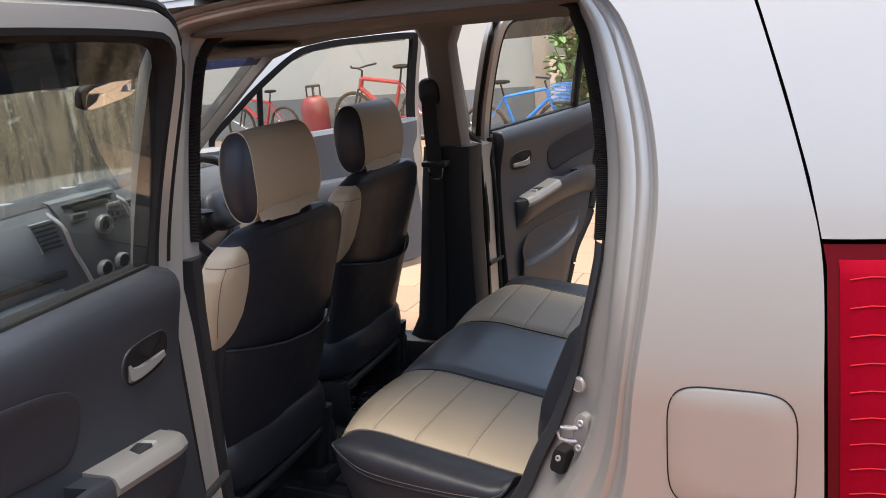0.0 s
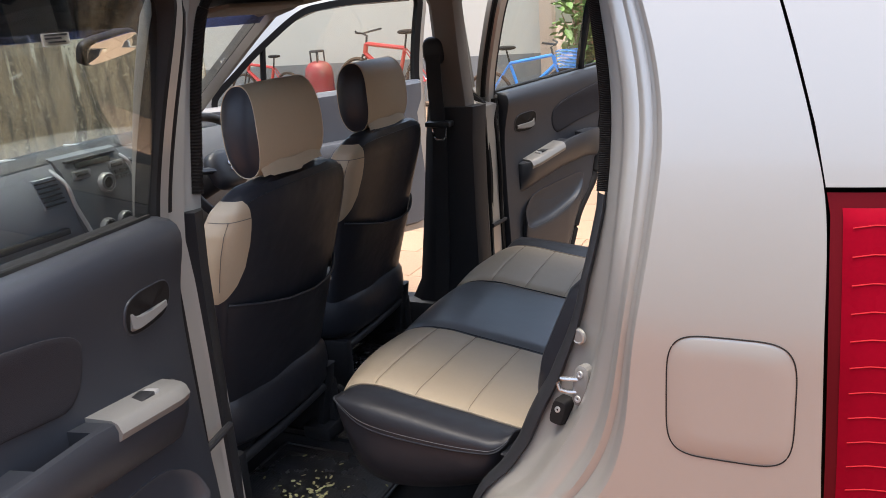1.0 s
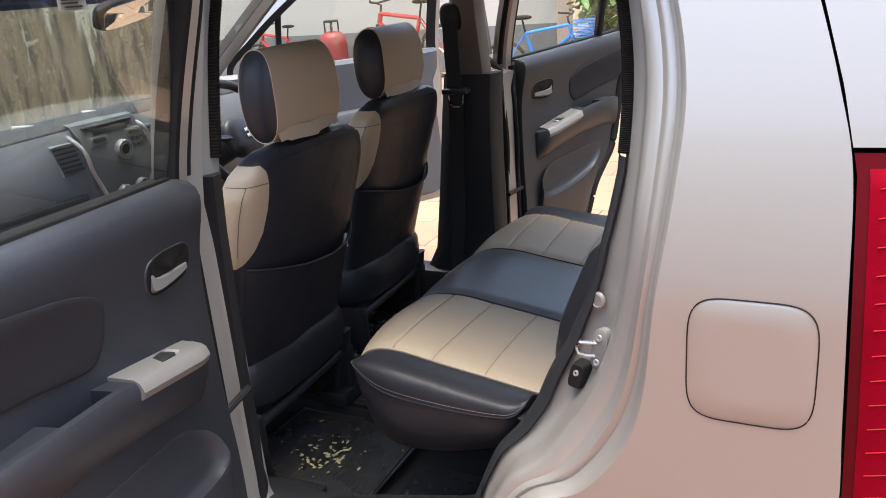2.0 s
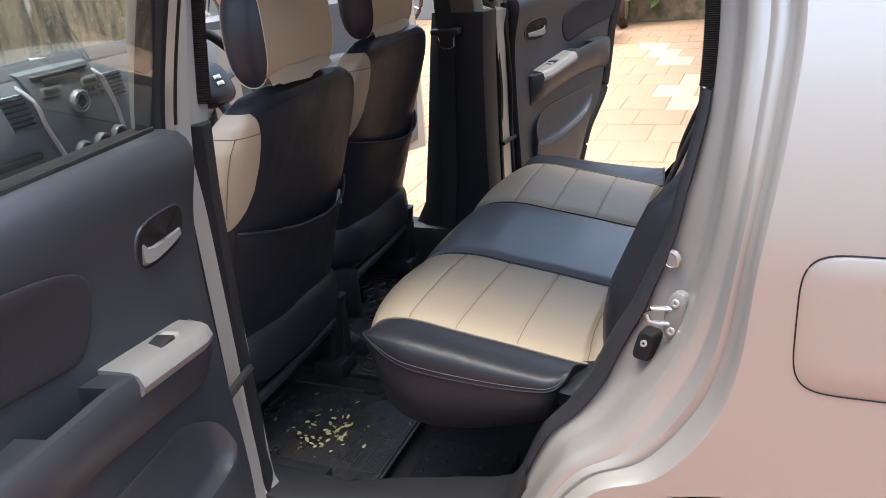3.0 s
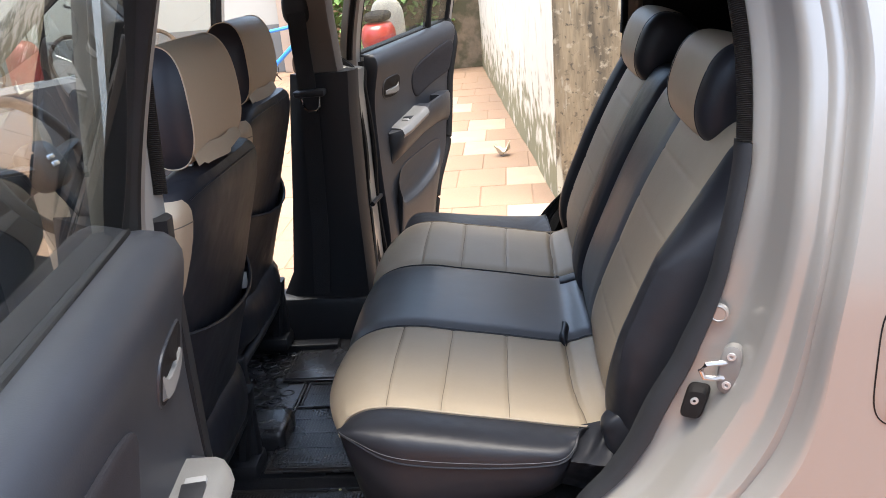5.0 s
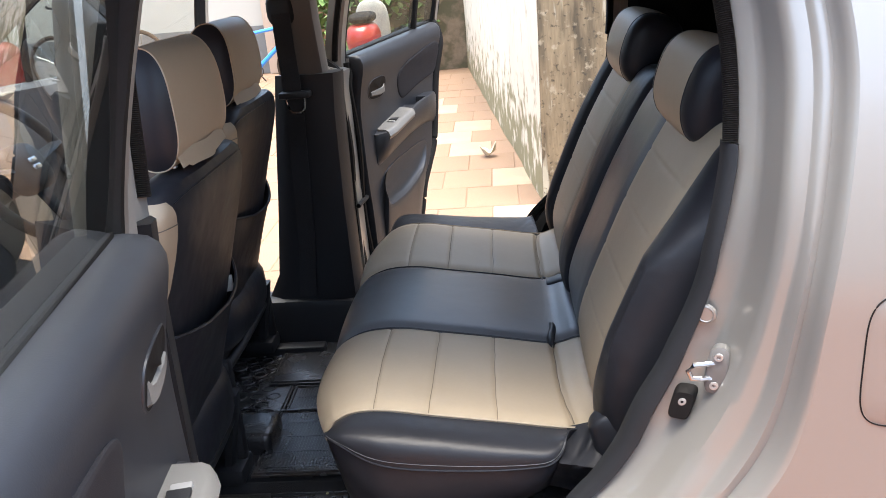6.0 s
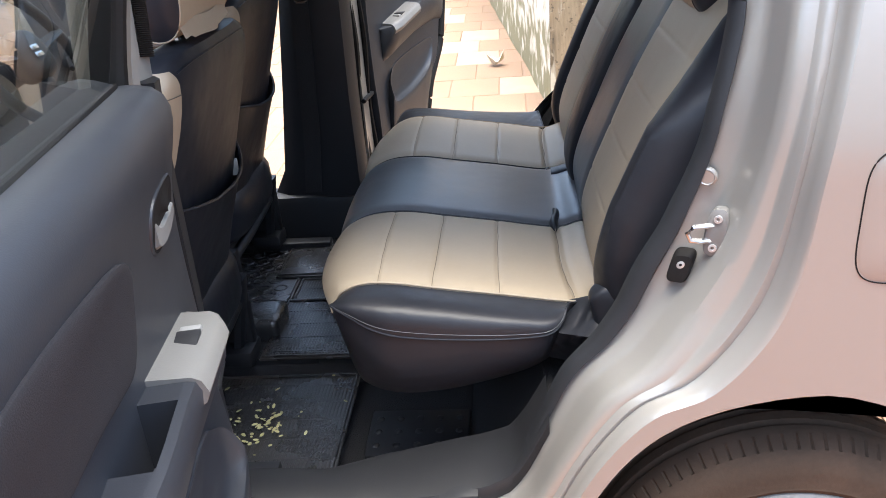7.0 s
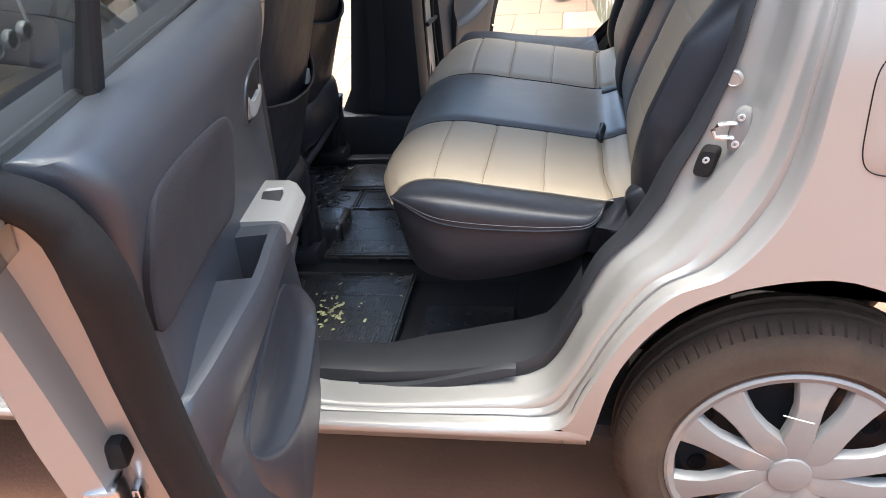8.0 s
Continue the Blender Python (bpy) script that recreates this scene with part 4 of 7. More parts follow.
# ---- pillars and inner trim ----
for side in (0, 1):
    to = mirror_y if side else (lambda p: p)
    near = 1 - side
    bm = bmesh.new()   # lower centre pillar trim, flared at its foot
    loft(bm, [[to(Vector((x, y, z))) for x, y in ((xr + 0.028 - 0.008 * near, 0.108 - 0.002 * near), (xr + 0.026 - 0.008 * near, 0.150 - 0.022 * near), (xr + 0.010 - 0.004 * near, 0.172 - 0.030 * near), (xr - 0.03, 0.178 - 0.032 * near), (xf + 0.05, 0.172 - 0.024 * near), (xf + 0.01, 0.15), (xf + 0.10, 0.09))]
              for xf, xr, z in ((-1.26, -0.850, 0.28), (-1.20, -0.852, 0.335), (-1.13, -0.852, 0.375), (-1.075, -0.852, 0.48), (-1.045, -0.852, 0.70), (-1.015, -0.846, 0.95), (-1.0, -0.838, 1.055))])
    under(part("centre_pillar_trim", bm, TRIM_DARK, None, "black lower centre pillar trim"), car)
    bm = bmesh.new()   # upper part, leaning in
    loft(bm, [[to(Vector((x, y - 0.018 + 0.05 * ((z - 0.95) / 0.5) ** 1.4, z))) for x, y in ((xr, 0.110), (xr + 0.004, 0.150), (xr - 0.006, 0.168), (xr - 0.03 + 0.008 * near, 0.175), (xf + 0.05 * (1 + near), 0.165), (xf + 0.03 + 0.080 * near, 0.14), (xf + 0.08 + 0.03 * near, 0.11))]
              for xf, xr, z in ((-0.99, -0.852, 1.05), (-0.985, -0.858, 1.20), (-0.985, -0.858, 1.36), (-1.02, -0.82, 1.44))])
    under(part("upper_pillar_trim", bm, TAUPE, None, "taupe upper centre pillar trim"), car)
    bm = bmesh.new()   # painted pillar behind
    loft(bm, [[to(Vector((x, skin(x, z) + y, z))) for x, y in ((-0.808 - 0.040 * near - (0.085 if side and z > 1.05 else 0), 0.012), (-0.82 - 0.010 * near - (0.085 if side and z > 1.05 else 0), 0.045 if side and z > 1.05 else 0.08), (xf - 0.02 - (0.075 if side and z > 1.05 else 0), 0.045 if side and z > 1.05 else 0.08), (xf - (0.075 if side and z > 1.05 else 0), 0.012))] for z, xf in ((0.33, -0.88), (0.7, -0.88), (1.0, -0.875), (1.045, -0.87), (1.08, -0.85), (1.12, -0.842), (1.35, -0.838), (1.46, -0.85))])
    under(part("centre_pillar", bm, PAINT, None), car)
    bm = bmesh.new()   # roof rail with its lining
    loft(bm, [[to(Vector((x, y, z))) for y, z in ((0.128, 1.462), (0.135, 1.48), (0.22, 1.485), (0.24, 1.44), (0.21, 1.432))] for x in (-1.42, -0.9, -0.75)], closed=True)
    under(part("roof_rail", bm, PAINT, None), car)
    bm = bmesh.new()
    loft(bm, [[to(Vector((x, y, z - d))) for y, z in ((0.195, 1.418), (0.205, 1.445), (0.25, 1.44), (0.30, 1.432), (0.24, 1.412))] for x, d in ((-1.52, 0.048), (-1.44, 0.032), (-1.22, 0.008), (-0.9, 0.0), (-0.4, 0.0), (-0.1, 0.0), (0.1, 0.0))], closed=True)
    under(part("rail_lining", bm, LINING, None), car)
    bm = bmesh.new()   # windscreen pillar
    loft(bm, [[to(Vector((x + dx, y, z + dz))) for dx, dz in ((-0.03, 0.02), (0.02, 0.03), (0.05, -0.01), (0.01, -0.03))] for x, y, z in ((-2.08, 0.10, 0.98), (-1.83, 0.135, 1.17), (-1.62, 0.17, 1.32), (-1.52, 0.19, 1.385), (-1.42, 0.20, 1.41))])
    under(part("windscreen_pillar", bm, TAUPE, None), car)
    bm = bmesh.new()   # front wing and cowl side
    loft(bm, [[to(Vector((x, y, z))) for y, z in ((0.0, 0.30), (0.0, 0.9 - d), (0.06, 1.02 - d), (0.16, 1.03 - d), (0.16, 0.30))] for x, d in ((-2.7, 0.26), (-2.2, 0.13), (-1.95, 0.06), (-1.80, 0.0))])
    under(part("front_wing", bm, PAINT, None), car)
    bm = bmesh.new()   # sill trim: a rounded outer lip, a broad top that widens and rises towards the rear
    sill_in = ((-0.72, 0.0), (-0.62, 0.030), (-0.52, 0.045), (-0.45, 0.045), (-0.36, 0.02))
    sill_up = ((-1.0, 0.398), (-0.80, 0.390), (-0.70, 0.386), (-0.60, 0.393), (-0.53, 0.402), (-0.454, 0.418), (-0.415, 0.440), (-0.385, 0.492), (-0.36, 0.545))
    loft(bm, [[to(Vector((x, y + (lerp_table(x, sill_in) if y > 0.15 else 0.25 * lerp_table(x, sill_in) if y > 0.11 else 0), z + lerp_table(x, sill_up)))) for y, z in ((0.104, -0.030), (0.098, -0.014), (0.097, 0.0), (0.101, 0.008), (0.112, 0.013), (0.14, 0.015), (0.170, 0.013), (0.184, 0.006), (0.19, -0.01), (0.20, -0.15))]
              for x in [-1.85, -1.0, -0.8] + [-0.78 + 0.015 * k for k in range(29)]], closed=False)
    under(part("sill_trim", bm, TRIM_DARK, None, "worn black sill trim"), car)
    bm = bmesh.new()   # rear side lining behind the seat, cabin shade put into its black
    loft(bm, [[to(Vector((x, y + 0.13 * max(0, (z - 0.95) / 0.5) ** 1.4, z))) for x, y in ((xf + (0.045 if side and z > 0.8 else 0), 0.135), (xf + 0.02 + (0.045 if side and z > 0.8 else 0), 0.165), (0.05 if z > 0.63 else -0.12, 0.19), (0.36 if z > 0.63 else -0.11, 0.22))] for xf, z in ((-0.40, 0.40), (-0.35, 0.50), (-0.30, 0.60), (-0.25, 0.67), (-0.20, 0.76), (-0.15, 0.84), (-0.115, 0.95), (-0.10, 1.10), (-0.10, 1.21), (-0.115, 1.31), (-0.14, 1.40), (-0.18, 1.435))], closed=False)
    under(part("rear_pillar_trim", bm, CLOTH_SHADE, None, "matte cloth side lining blackened for the cabin's shade"), car)

# bonnet, firewall, windscreen
bm = bmesh.new()
grid(bm, lambda u, v: Vector((-2.75 + 0.75 * u, 0.05 + (W - 0.10) * v, 0.78 + 0.16 * u ** 0.7 + 0.03 * math.sin(math.pi * v))), 8, 8)
grid(bm, lambda u, v: Vector((-2.75, 0.05 + (W - 0.10) * v, 0.30 + 0.48 * u)), 4, 8)
under(part("bonnet", bm, PAINT, None), car)
bm = bmesh.new()
box(bm, (-2.02, 0.16, 0.22), (-1.98, W - 0.16, 0.95), 0.0)
under(part("firewall", bm, CARPET, None), car)
bm = bmesh.new()
sheet(bm, lambda u, v, d: Vector((-2.04 + 0.56 * v + d - 0.05 * math.sin(math.pi * u), 0.14 + (W - 0.28) * u + 0.06 * v * (1 - 2 * u), 1.0 + 0.42 * v - d)), 12, 8, 0.004)
screen = under(part("windscreen", bm, GLASS, None), car)
screen.visible_shadow = False
bm = bmesh.new()   # dark blue shade band along its top
sheet(bm, lambda u, v, d: Vector((-2.04 + 0.56 * (0.84 + 0.16 * v) + d + 0.006 - 0.05 * math.sin(math.pi * u), 0.17 + (W - 0.34) * u + 0.05 * v * (1 - 2 * u), 1.0 + 0.42 * (0.84 + 0.16 * v) - d - 0.006)), 12, 2, 0.002)
band = under_part(part("shade_band", bm, BLUE_TINT, None, "dark blue shade band"), screen)
band.visible_shadow = False


# ---- rear bench ----
SEAM_X = (-0.622, -0.531, -0.430, -0.320)
FINE = [(p.x, p.z) for p in smooth_line([(-0.60, 0, 0.42), (-0.645, 0, 0.46), (-0.705, 0, 0.53), (-0.737, 0, 0.575), (-0.738, 0, 0.606), (-0.712, 0, 0.636), (-0.665, 0, 0.655), (-0.60, 0, 0.657), (-0.53, 0, 0.646), (-0.43, 0, 0.630), (-0.32, 0, 0.612), (-0.27, 0, 0.622), (-0.22, 0, 0.615)], 420)]
FINE_N = []
for i in range(420):
    a, b = FINE[max(0, i - 1)], FINE[min(419, i + 1)]
    t = Vector((b[0] - a[0], 0, b[1] - a[1])).normalized()
    FINE_N.append((-t.z, t.x))
FRONT = next(i for i in range(420) if FINE[i][1] > 0.604)
SKIRT = next(i for i in range(420) if FINE[i][1] > 0.48)
BX = (0.283, 0.600, 0.915, 1.192)


def seam_dip(x):
    return -max([0.0018 * math.exp(-((x - q) / 0.0040) ** 2) for q in SEAM_X[:3]] + [0.006 * math.exp(-((x - SEAM_X[3]) / 0.006) ** 2)])


def bench(i, y, h=0.0):
    """A point of the cushion's skin: dished towards the middle, its front corners rounded in plan."""
    x, z = FINE[i]
    nx, nz = FINE_N[i]
    k = max(0.0, min(1.0, (z - 0.50) / 0.10))
    out = abs(y - YC)
    pull = 0.030 * max(0.0, (out - 0.26) / 0.22) ** 1.5 * max(0.0, min(1.0, (-0.60 - x) / 0.12))
    pull += 0.022 * max(0.0, (out - 0.34) / 0.14) ** 1.5 * max(0.0, min(1.0, (0.640 - z) / 0.05))
    return Vector((x + nx * h + pull, y, z + nz * h + k * (0.006 + 0.016 * (out / 0.48) ** 2)))


def cushion_panel(name, y0, y1, mat, label, dip=True, edge=0.005):
    bm = bmesh.new()

    def fn(u, v):
        i = FRONT + round(u * (len(FINE) - 1 - FRONT))
        h = 0.009 * math.sin(math.pi * v) ** 0.5 - edge * (1 if v in (0.0, 1.0) else 0)
        if dip and FINE[i][1] > 0.55:
            h += seam_dip(FINE[i][0])
        return bench(i, y0 + (y1 - y0) * v, h)
    grid(bm, fn, len(FINE) - 1 - FRONT, 20)
    return under(part(name, bm, mat, None, label), car)


cushion_panel("rear_seat_cushion", BX[0], BX[1], BEIGE, "beige stitched leatherette rear seat cushion panel")
cushion_panel("rear_seat_cushion", BX[1], BX[2], GREYBELT, "charcoal leatherette rear seat centre panel", dip=False)
cushion_panel("rear_seat_cushion", BX[2], BX[3], BEIGE, "beige stitched leatherette rear seat cushion panel")
for y0, y1 in ((BX[0], BX[1]), (BX[2], BX[3])):   # stitched cross seams
    for q in SEAM_X[:3]:
        i = min(range(FRONT, 420), key=lambda j: abs(FINE[j][0] - q) + (1 if FINE[j][1] < 0.55 else 0))
        bm = bmesh.new()
        tube(bm, [bench(i, y0 + (y1 - y0) * v / 20, 0.009 * math.sin(math.pi * v / 20) ** 0.5 - (0.004 if v in (0, 20) else 0.0014)) + Vector((0.0016 * noise.noise(Vector((q * 40, y0 * 9, v * 0.35))), 0, 0)) for v in range(21)], 0.0006, seg=6)
        under(part("cross_seam", bm, SEAM, None, "stitched seam across the cushion panel"), car)
bm = bmesh.new()   # black skirt under the cushion's front edge
grid(bm, lambda u, v: bench(SKIRT + round(u * (FRONT - SKIRT)), BX[0] - 0.010 + (BX[3] - BX[0] + 0.02) * v) + Vector((0.008, 0, 0)), FRONT - SKIRT, 24)
under(part("cushion_skirt", bm, BLACK, None, "black leatherette cushion front"), car)
bm = bmesh.new()
tube(bm, [bench(FRONT, BX[0] + (BX[3] - BX[0]) * k / 40, 0.002) for k in range(41)], 0.0016, seg=6)
under(part("front_piping", bm, BEIGE, None, "beige piped edge along the cushion front"), car)


def bolster(to, y_in, far):
    """The cushion's black end: a leaf-shaped top between two seams, a side tucked under it, gathers behind."""
    c = next(i for i in range(420) if FINE[i][1] > 0.624)
    r = next(i for i in range(c, 420) if FINE[i][0] > -0.318)
    n = 96
    head = [bench(c + round((r - c) * k / n), y_in, -0.004) for k in range(n + 1)]
    rim = smooth_line([head[0], (-0.688, 0.252, 0.658), (-0.660, 0.226, 0.655), (-0.613, 0.212, 0.633), (-0.556, 0.209, 0.621), (-0.453, 0.208, 0.615), (-0.375, 0.208, 0.617), (-0.346, 0.212, 0.622), (-0.330, 0.226, 0.634), (-0.321, 0.252, 0.646), head[n]], n + 1)
    foot = smooth_line([(-0.672, 0.285, 0.535), (-0.652, 0.275, 0.490), (-0.588, 0.270, 0.472), (-0.493, 0.270, 0.484), (-0.378, 0.270, 0.522), (-0.312, 0.272, 0.560)], n + 1)

    def top(u, v):
        k = round(u * n)
        a, b = head[k], rim[k]
        w = math.sin(v * math.pi / 2) ** 0.85, max(0.0, math.cos(v * math.pi / 2)) ** 0.65
        wide = min(1.0, (a - b).length / 0.06)
        pucker = 0.0024 * math.sin(u * 150 + 3 * noise.noise(Vector((u * 22, v * 2, 0)))) * max(0.0, min(1.0, (u - 0.83) / 0.06)) * math.sin(math.pi * v) * v
        puff = 0.006 * math.sin(math.pi * v) * wide + pucker
        return to(Vector((a.x + (b.x - a.x) * v, a.y + (b.y - a.y) * w[0] - 0.7 * puff, b.z + (a.z - b.z) * w[1] + 0.7 * puff)))

    def side(u, v):
        k = round(u * n)
        a, b = rim[k] + Vector((0, 0.0025, -0.002)), foot[k]
        sag = 0.004 * noise.noise(Vector((u * 5, v * 2, 4)))
        return to(Vector((a.x + (b.x - a.x) * v, a.y + (b.y - a.y) * v ** 2.4 + sag * math.sin(math.pi * v), a.z + (b.z - a.z) * v)))
    bm = bmesh.new()
    grid(bm, top, n, 24)
    pad = under(part("cushion_bolster", bm, BLACK, None, "black leatherette seat cushion end"), car)
    bm = bmesh.new()
    grid(bm, lambda u, v: side(u, v) if v < 1 else to(foot[round(u * n)] + Vector((0, 0.13, 0.0))), n, 12)
    under_part(part("side_panel", bm, BLACK, None, "black leatherette side of the cushion"), pad)
    bm = bmesh.new()
    tube(bm, [top(k / n, 1.0) for k in range(n)], 0.0017, seg=6)
    under_part(part("edge_piping", bm, BLACK, None, "black piped edge"), pad)
    bm = bmesh.new()
    tube(bm, [top(k / n, 23 / 24) + Vector((0, 0, 0.0003)) for k in range(8, n - 6)], 0.0006, seg=5)
    under_part(part("topstitching", bm, GREYBELT, None, "grey topstitched line above the piping"), pad)
    if far:
        return

    def gather(u, v):   # the cover drawn together between cushion and backrest
        a = Vector((-0.319 + 0.10 * u, 0.288, 0.633 + 0.020 * u))
        b = Vector((-0.338 + 0.12 * u, 0.216 + 0.020 * u, 0.618 - 0.030 * u))
        d = Vector((-0.352 + 0.13 * u, 0.262, 0.545 - 0.035 * u))
        p = a.lerp(b, v / 0.40) if v < 0.40 else b.lerp(d, (v - 0.40) / 0.60)
        ray = math.sin(13 * u + 4 * v + 4 * noise.noise(Vector((u * 4, v * 3, 1))))
        k = 0.0045 * ray * min(1.0, 4 * u) * min(1.0, 0.3 + 2 * v) + 0.004 * noise.noise(Vector((u * 6, v * 6, 7)))
        return to(p + Vector((0, -0.008 * math.sin(math.pi * v) * u - k, 0.5 * k)))
    bm = bmesh.new()
    grid(bm, gather, 48, 40)
    under_part(part("cover_gather", bm, BLACK, None, "gathered folds of the black seat cover"), pad)


bolster(lambda p: p, BX[0], False)
bolster(mirror_y, W - BX[3], True)

# backrest
BACK = [(-0.235, 0.585), (-0.262, 0.63), (-0.270, 0.68), (-0.256, 0.74), (-0.220, 0.83), (-0.181, 0.92), (-0.134, 1.01), (-0.102, 1.06), (-0.075, 1.075), (-0.05, 1.06)]


def back_panel(name, y0, y1, mat, label, bulge=0.005, seams=()):
    line = [(p.x, p.z) for p in smooth_line([(x, 0, z) for x, z in BACK], 180)]
    bm = bmesh.new()

    def fn(u, v):
        i = round(u * 179)
        a, b = line[max(0, i - 1)], line[min(179, i + 1)]
        t = Vector((b[0] - a[0], 0, b[1] - a[1])).normalized()
        h = bulge * math.sin(math.pi * v) ** 0.5 - (0.004 if v in (0.0, 1.0) else 0)
        if seams:
            h -= 0.0013 * max(math.exp(-((line[i][1] - s) / 0.0030) ** 2) for s in seams)
        return Vector((line[i][0] - t.z * h, y0 + (y1 - y0) * v, line[i][1] + t.x * h))
    grid(bm, fn, 179, 14)
    return under(part(name, bm, mat, None, label), car)


BACK_SEAMS = (0.668, 0.749, 0.830, 0.912, 0.993)
back_panel("rear_backrest", 0.302, 0.582, BEIGE, "beige stitched leatherette rear backrest panel", seams=BACK_SEAMS)
back_panel("rear_backrest", 0.582, 0.780, GREYBELT, "charcoal leatherette rear backrest panel", bulge=0.002)
back_panel("rear_backrest", 0.780, 0.930, BLACK, "black leatherette rear backrest panel", bulge=0.012)
back_panel("rear_backrest", 0.930, 1.19, BEIGE, "beige stitched leatherette rear backrest panel", seams=BACK_SEAMS)
back_panel("rear_backrest", 1.19, 1.268, BLACK, "black leatherette rear backrest edge", bulge=0.018)
bm = bmesh.new()
SIDE = ((0.006, 0.004, 0.304), (-0.001, -0.010, 0.297), (0.0, -0.020, 0.284), (0.010, -0.028, 0.266), (0.030, -0.032, 0.247), (0.055, -0.028, 0.230), (0.085, -0.010, 0.218), (0.12, 0.04, 0.210), (0.16, 0.12, 0.206))
loft(bm, [[Vector((p.x + a + (b - a) * lerp_table(p.z, ((0.60, 0.35), (0.68, 0.50), (0.74, 0.80), (0.80, 1.0), (0.92, 1.0), (1.03, 0.0))), y, p.z)) for a, b, y in SIDE] for p in smooth_line([(x, 0, z) for x, z in BACK], 40)], closed=False)
under(part("backrest_bolster", bm, BLACK, None, "black leatherette backrest side bolster"), car)

# rounded lower end of the backrest's side, under a crease
bm = bmesh.new()
cushion(bm, (-0.254, 0.256, 0.650), (0.068, 0.050, 0.074), 3.2, 28, 18, to=lambda p: p + Vector((0.003 * math.sin(p.z * 90 + p.x * 40), 0.003 * math.sin(p.z * 70 - p.x * 90), 0.25 * (p.x + 0.243))))
under(part("bolster_foot", bm, BLACK, None, "creased lower end of the black backrest side"), car)


def headrest(y, x, z, w, h, d, lean, name, label):
    """A padded head restraint: beige band over black ends, a loose flap behind."""
    piv = Vector((x, y, z))
    turn = Matrix.Rotation(radians(lean), 3, "Y")
    to = lambda p: piv + turn @ Vector(p)

    def se(c, p):
        return math.copysign(abs(c) ** (2 / p), c)

    def section(a, r):
        return Vector((d / 2 * r * se(math.cos(a), 2.3), 0, h / 2 * r * se(math.sin(a), 2.7)))

    def shell(f, a):
        """f -1..1 across the width: a straight band, then a domed end; a goes round the section."""
        e = max(0.0, (abs(f) - 0.80) / 0.20)
        r = (0.97 + 0.03 * math.cos(f * 1.6)) if e == 0 else 0.97 * (1 - e) ** 0.42 if e < 1 else 0.0
        p = section(a, r)
        y = w / 2 * (f if e == 0 else math.copysign(0.80 + 0.20 * (0.55 * e + 0.15 * math.sin(e * 1.57)), f))
        y *= 1 - 0.11 * max(0.0, p.z / (h / 2)) ** 1.5 - 0.05 * max(0.0, -p.z / (h / 2)) ** 3
        return Vector((p.x + 0.05 * p.z, y, h / 2 + p.z))
    bm = bmesh.new()
    grid(bm, lambda u, v: to(shell(-0.80 + 1.60 * u, v * math.tau)), 14, 48, close_v=True)
    rest = under(part(name, bm, BEIGE, None, label), car)
    for s in (-1, 1):
        bm = bmesh.new()
        grid(bm, lambda u, v: to(shell(s * (0.80 + 0.20 * u), v * math.tau)), 10, 48, close_v=True)
        under_part(part("end_panel", bm, BLACK, None, "black leatherette end panel"), rest)
        bm = bmesh.new()
        tube(bm, [to(shell(s * 0.80, k * math.tau / 48) * 1.003) for k in range(48)], 0.0012, seg=6, closed=True)
        under_part(part("piping", bm, BEIGE, None, "beige stitched piping"), rest)
    bm = bmesh.new()
    grid(bm, lambda u, v: to(Vector((d * 0.385 + 0.006 * (1 - v) - 0.010 * (2 * u - 1) ** 2, (u - 0.5) * w * 0.74, 0.026 - 0.024 * (1 - v) - (0.005 if 0.10 < u < 0.55 and v < 0.3 else 0) + 0.002 * math.sin(9 * u)))), 24, 4)
    under_part(part("cover_flap", bm, BEIGE, None, "loose lower flap of the headrest cover"), rest)
    for s in (-1, 1):
        bm = bmesh.new()
        tube(bm, [to(Vector((0, s * 0.07, 0.03))), to(Vector((0, s * 0.07, -0.06)))], 0.006, seg=8)
        under_part(part("post", bm, CHROME, None, "chrome headrest post"), rest)
    return rest


def rear_headrest(y, half):
    """A head restraint with a teardrop section: beige band round it, large black end panels."""
    ring = smooth_line([(-0.128, 0, 1.048), (-0.138, 0, 1.085), (-0.129, 0, 1.128), (-0.109, 0, 1.166), (-0.078, 0, 1.182), (-0.030, 0, 1.170), (-0.004, 0, 1.140), (-0.022, 0, 1.108), (-0.060, 0, 1.074), (-0.104, 0, 1.040)], 56, closed=True)
    c = Vector((-0.078, 0, 1.108))

    def shell(f, k):
        e = max(0.0, (abs(f) - 0.72) / 0.28)
        r = 1.0 - 0.035 * (f / 0.72) ** 2 if e == 0 else 0.965 * math.cos(e * math.pi / 2) ** 0.55
        q = f if e == 0 else math.copysign(0.72 + 0.28 * math.sin(e * math.pi / 2) ** 0.9, f)
        p = c + (ring[k % 56] - c) * r
        return Vector((p.x, y + half * q, p.z))
    bm = bmesh.new()
    grid(bm, lambda u, v: shell(-0.72 + 1.44 * u, round(v * 56)), 16, 56, close_v=True)
    rest = under(part("rear_headrest", bm, BEIGE, None, "beige and black rear headrest"), car)
    for s in (-1, 1):
        bm = bmesh.new()
        grid(bm, lambda u, v: shell(s * (0.72 + 0.28 * u), round(v * 56)), 14, 56, close_v=True)
        under_part(part("end_panel", bm, BLACK, None, "black leatherette end panel"), rest)
        bm = bmesh.new()
        tube(bm, [shell(s * 0.72, k) for k in range(56)], 0.0011, seg=6, closed=True)
        under_part(part("piping", bm, BLACK, None, "black stitched piping"), rest)
        bm = bmesh.new()
        tube(bm, [(-0.075, y + s * 0.07, 1.085), (-0.085, y + s * 0.07, 1.03)], 0.006, seg=8)
        under_part(part("post", bm, CHROME, None, "chrome headrest post"), rest)


rear_headrest(0.492, 0.140)
rear_headrest(1.060, 0.140)


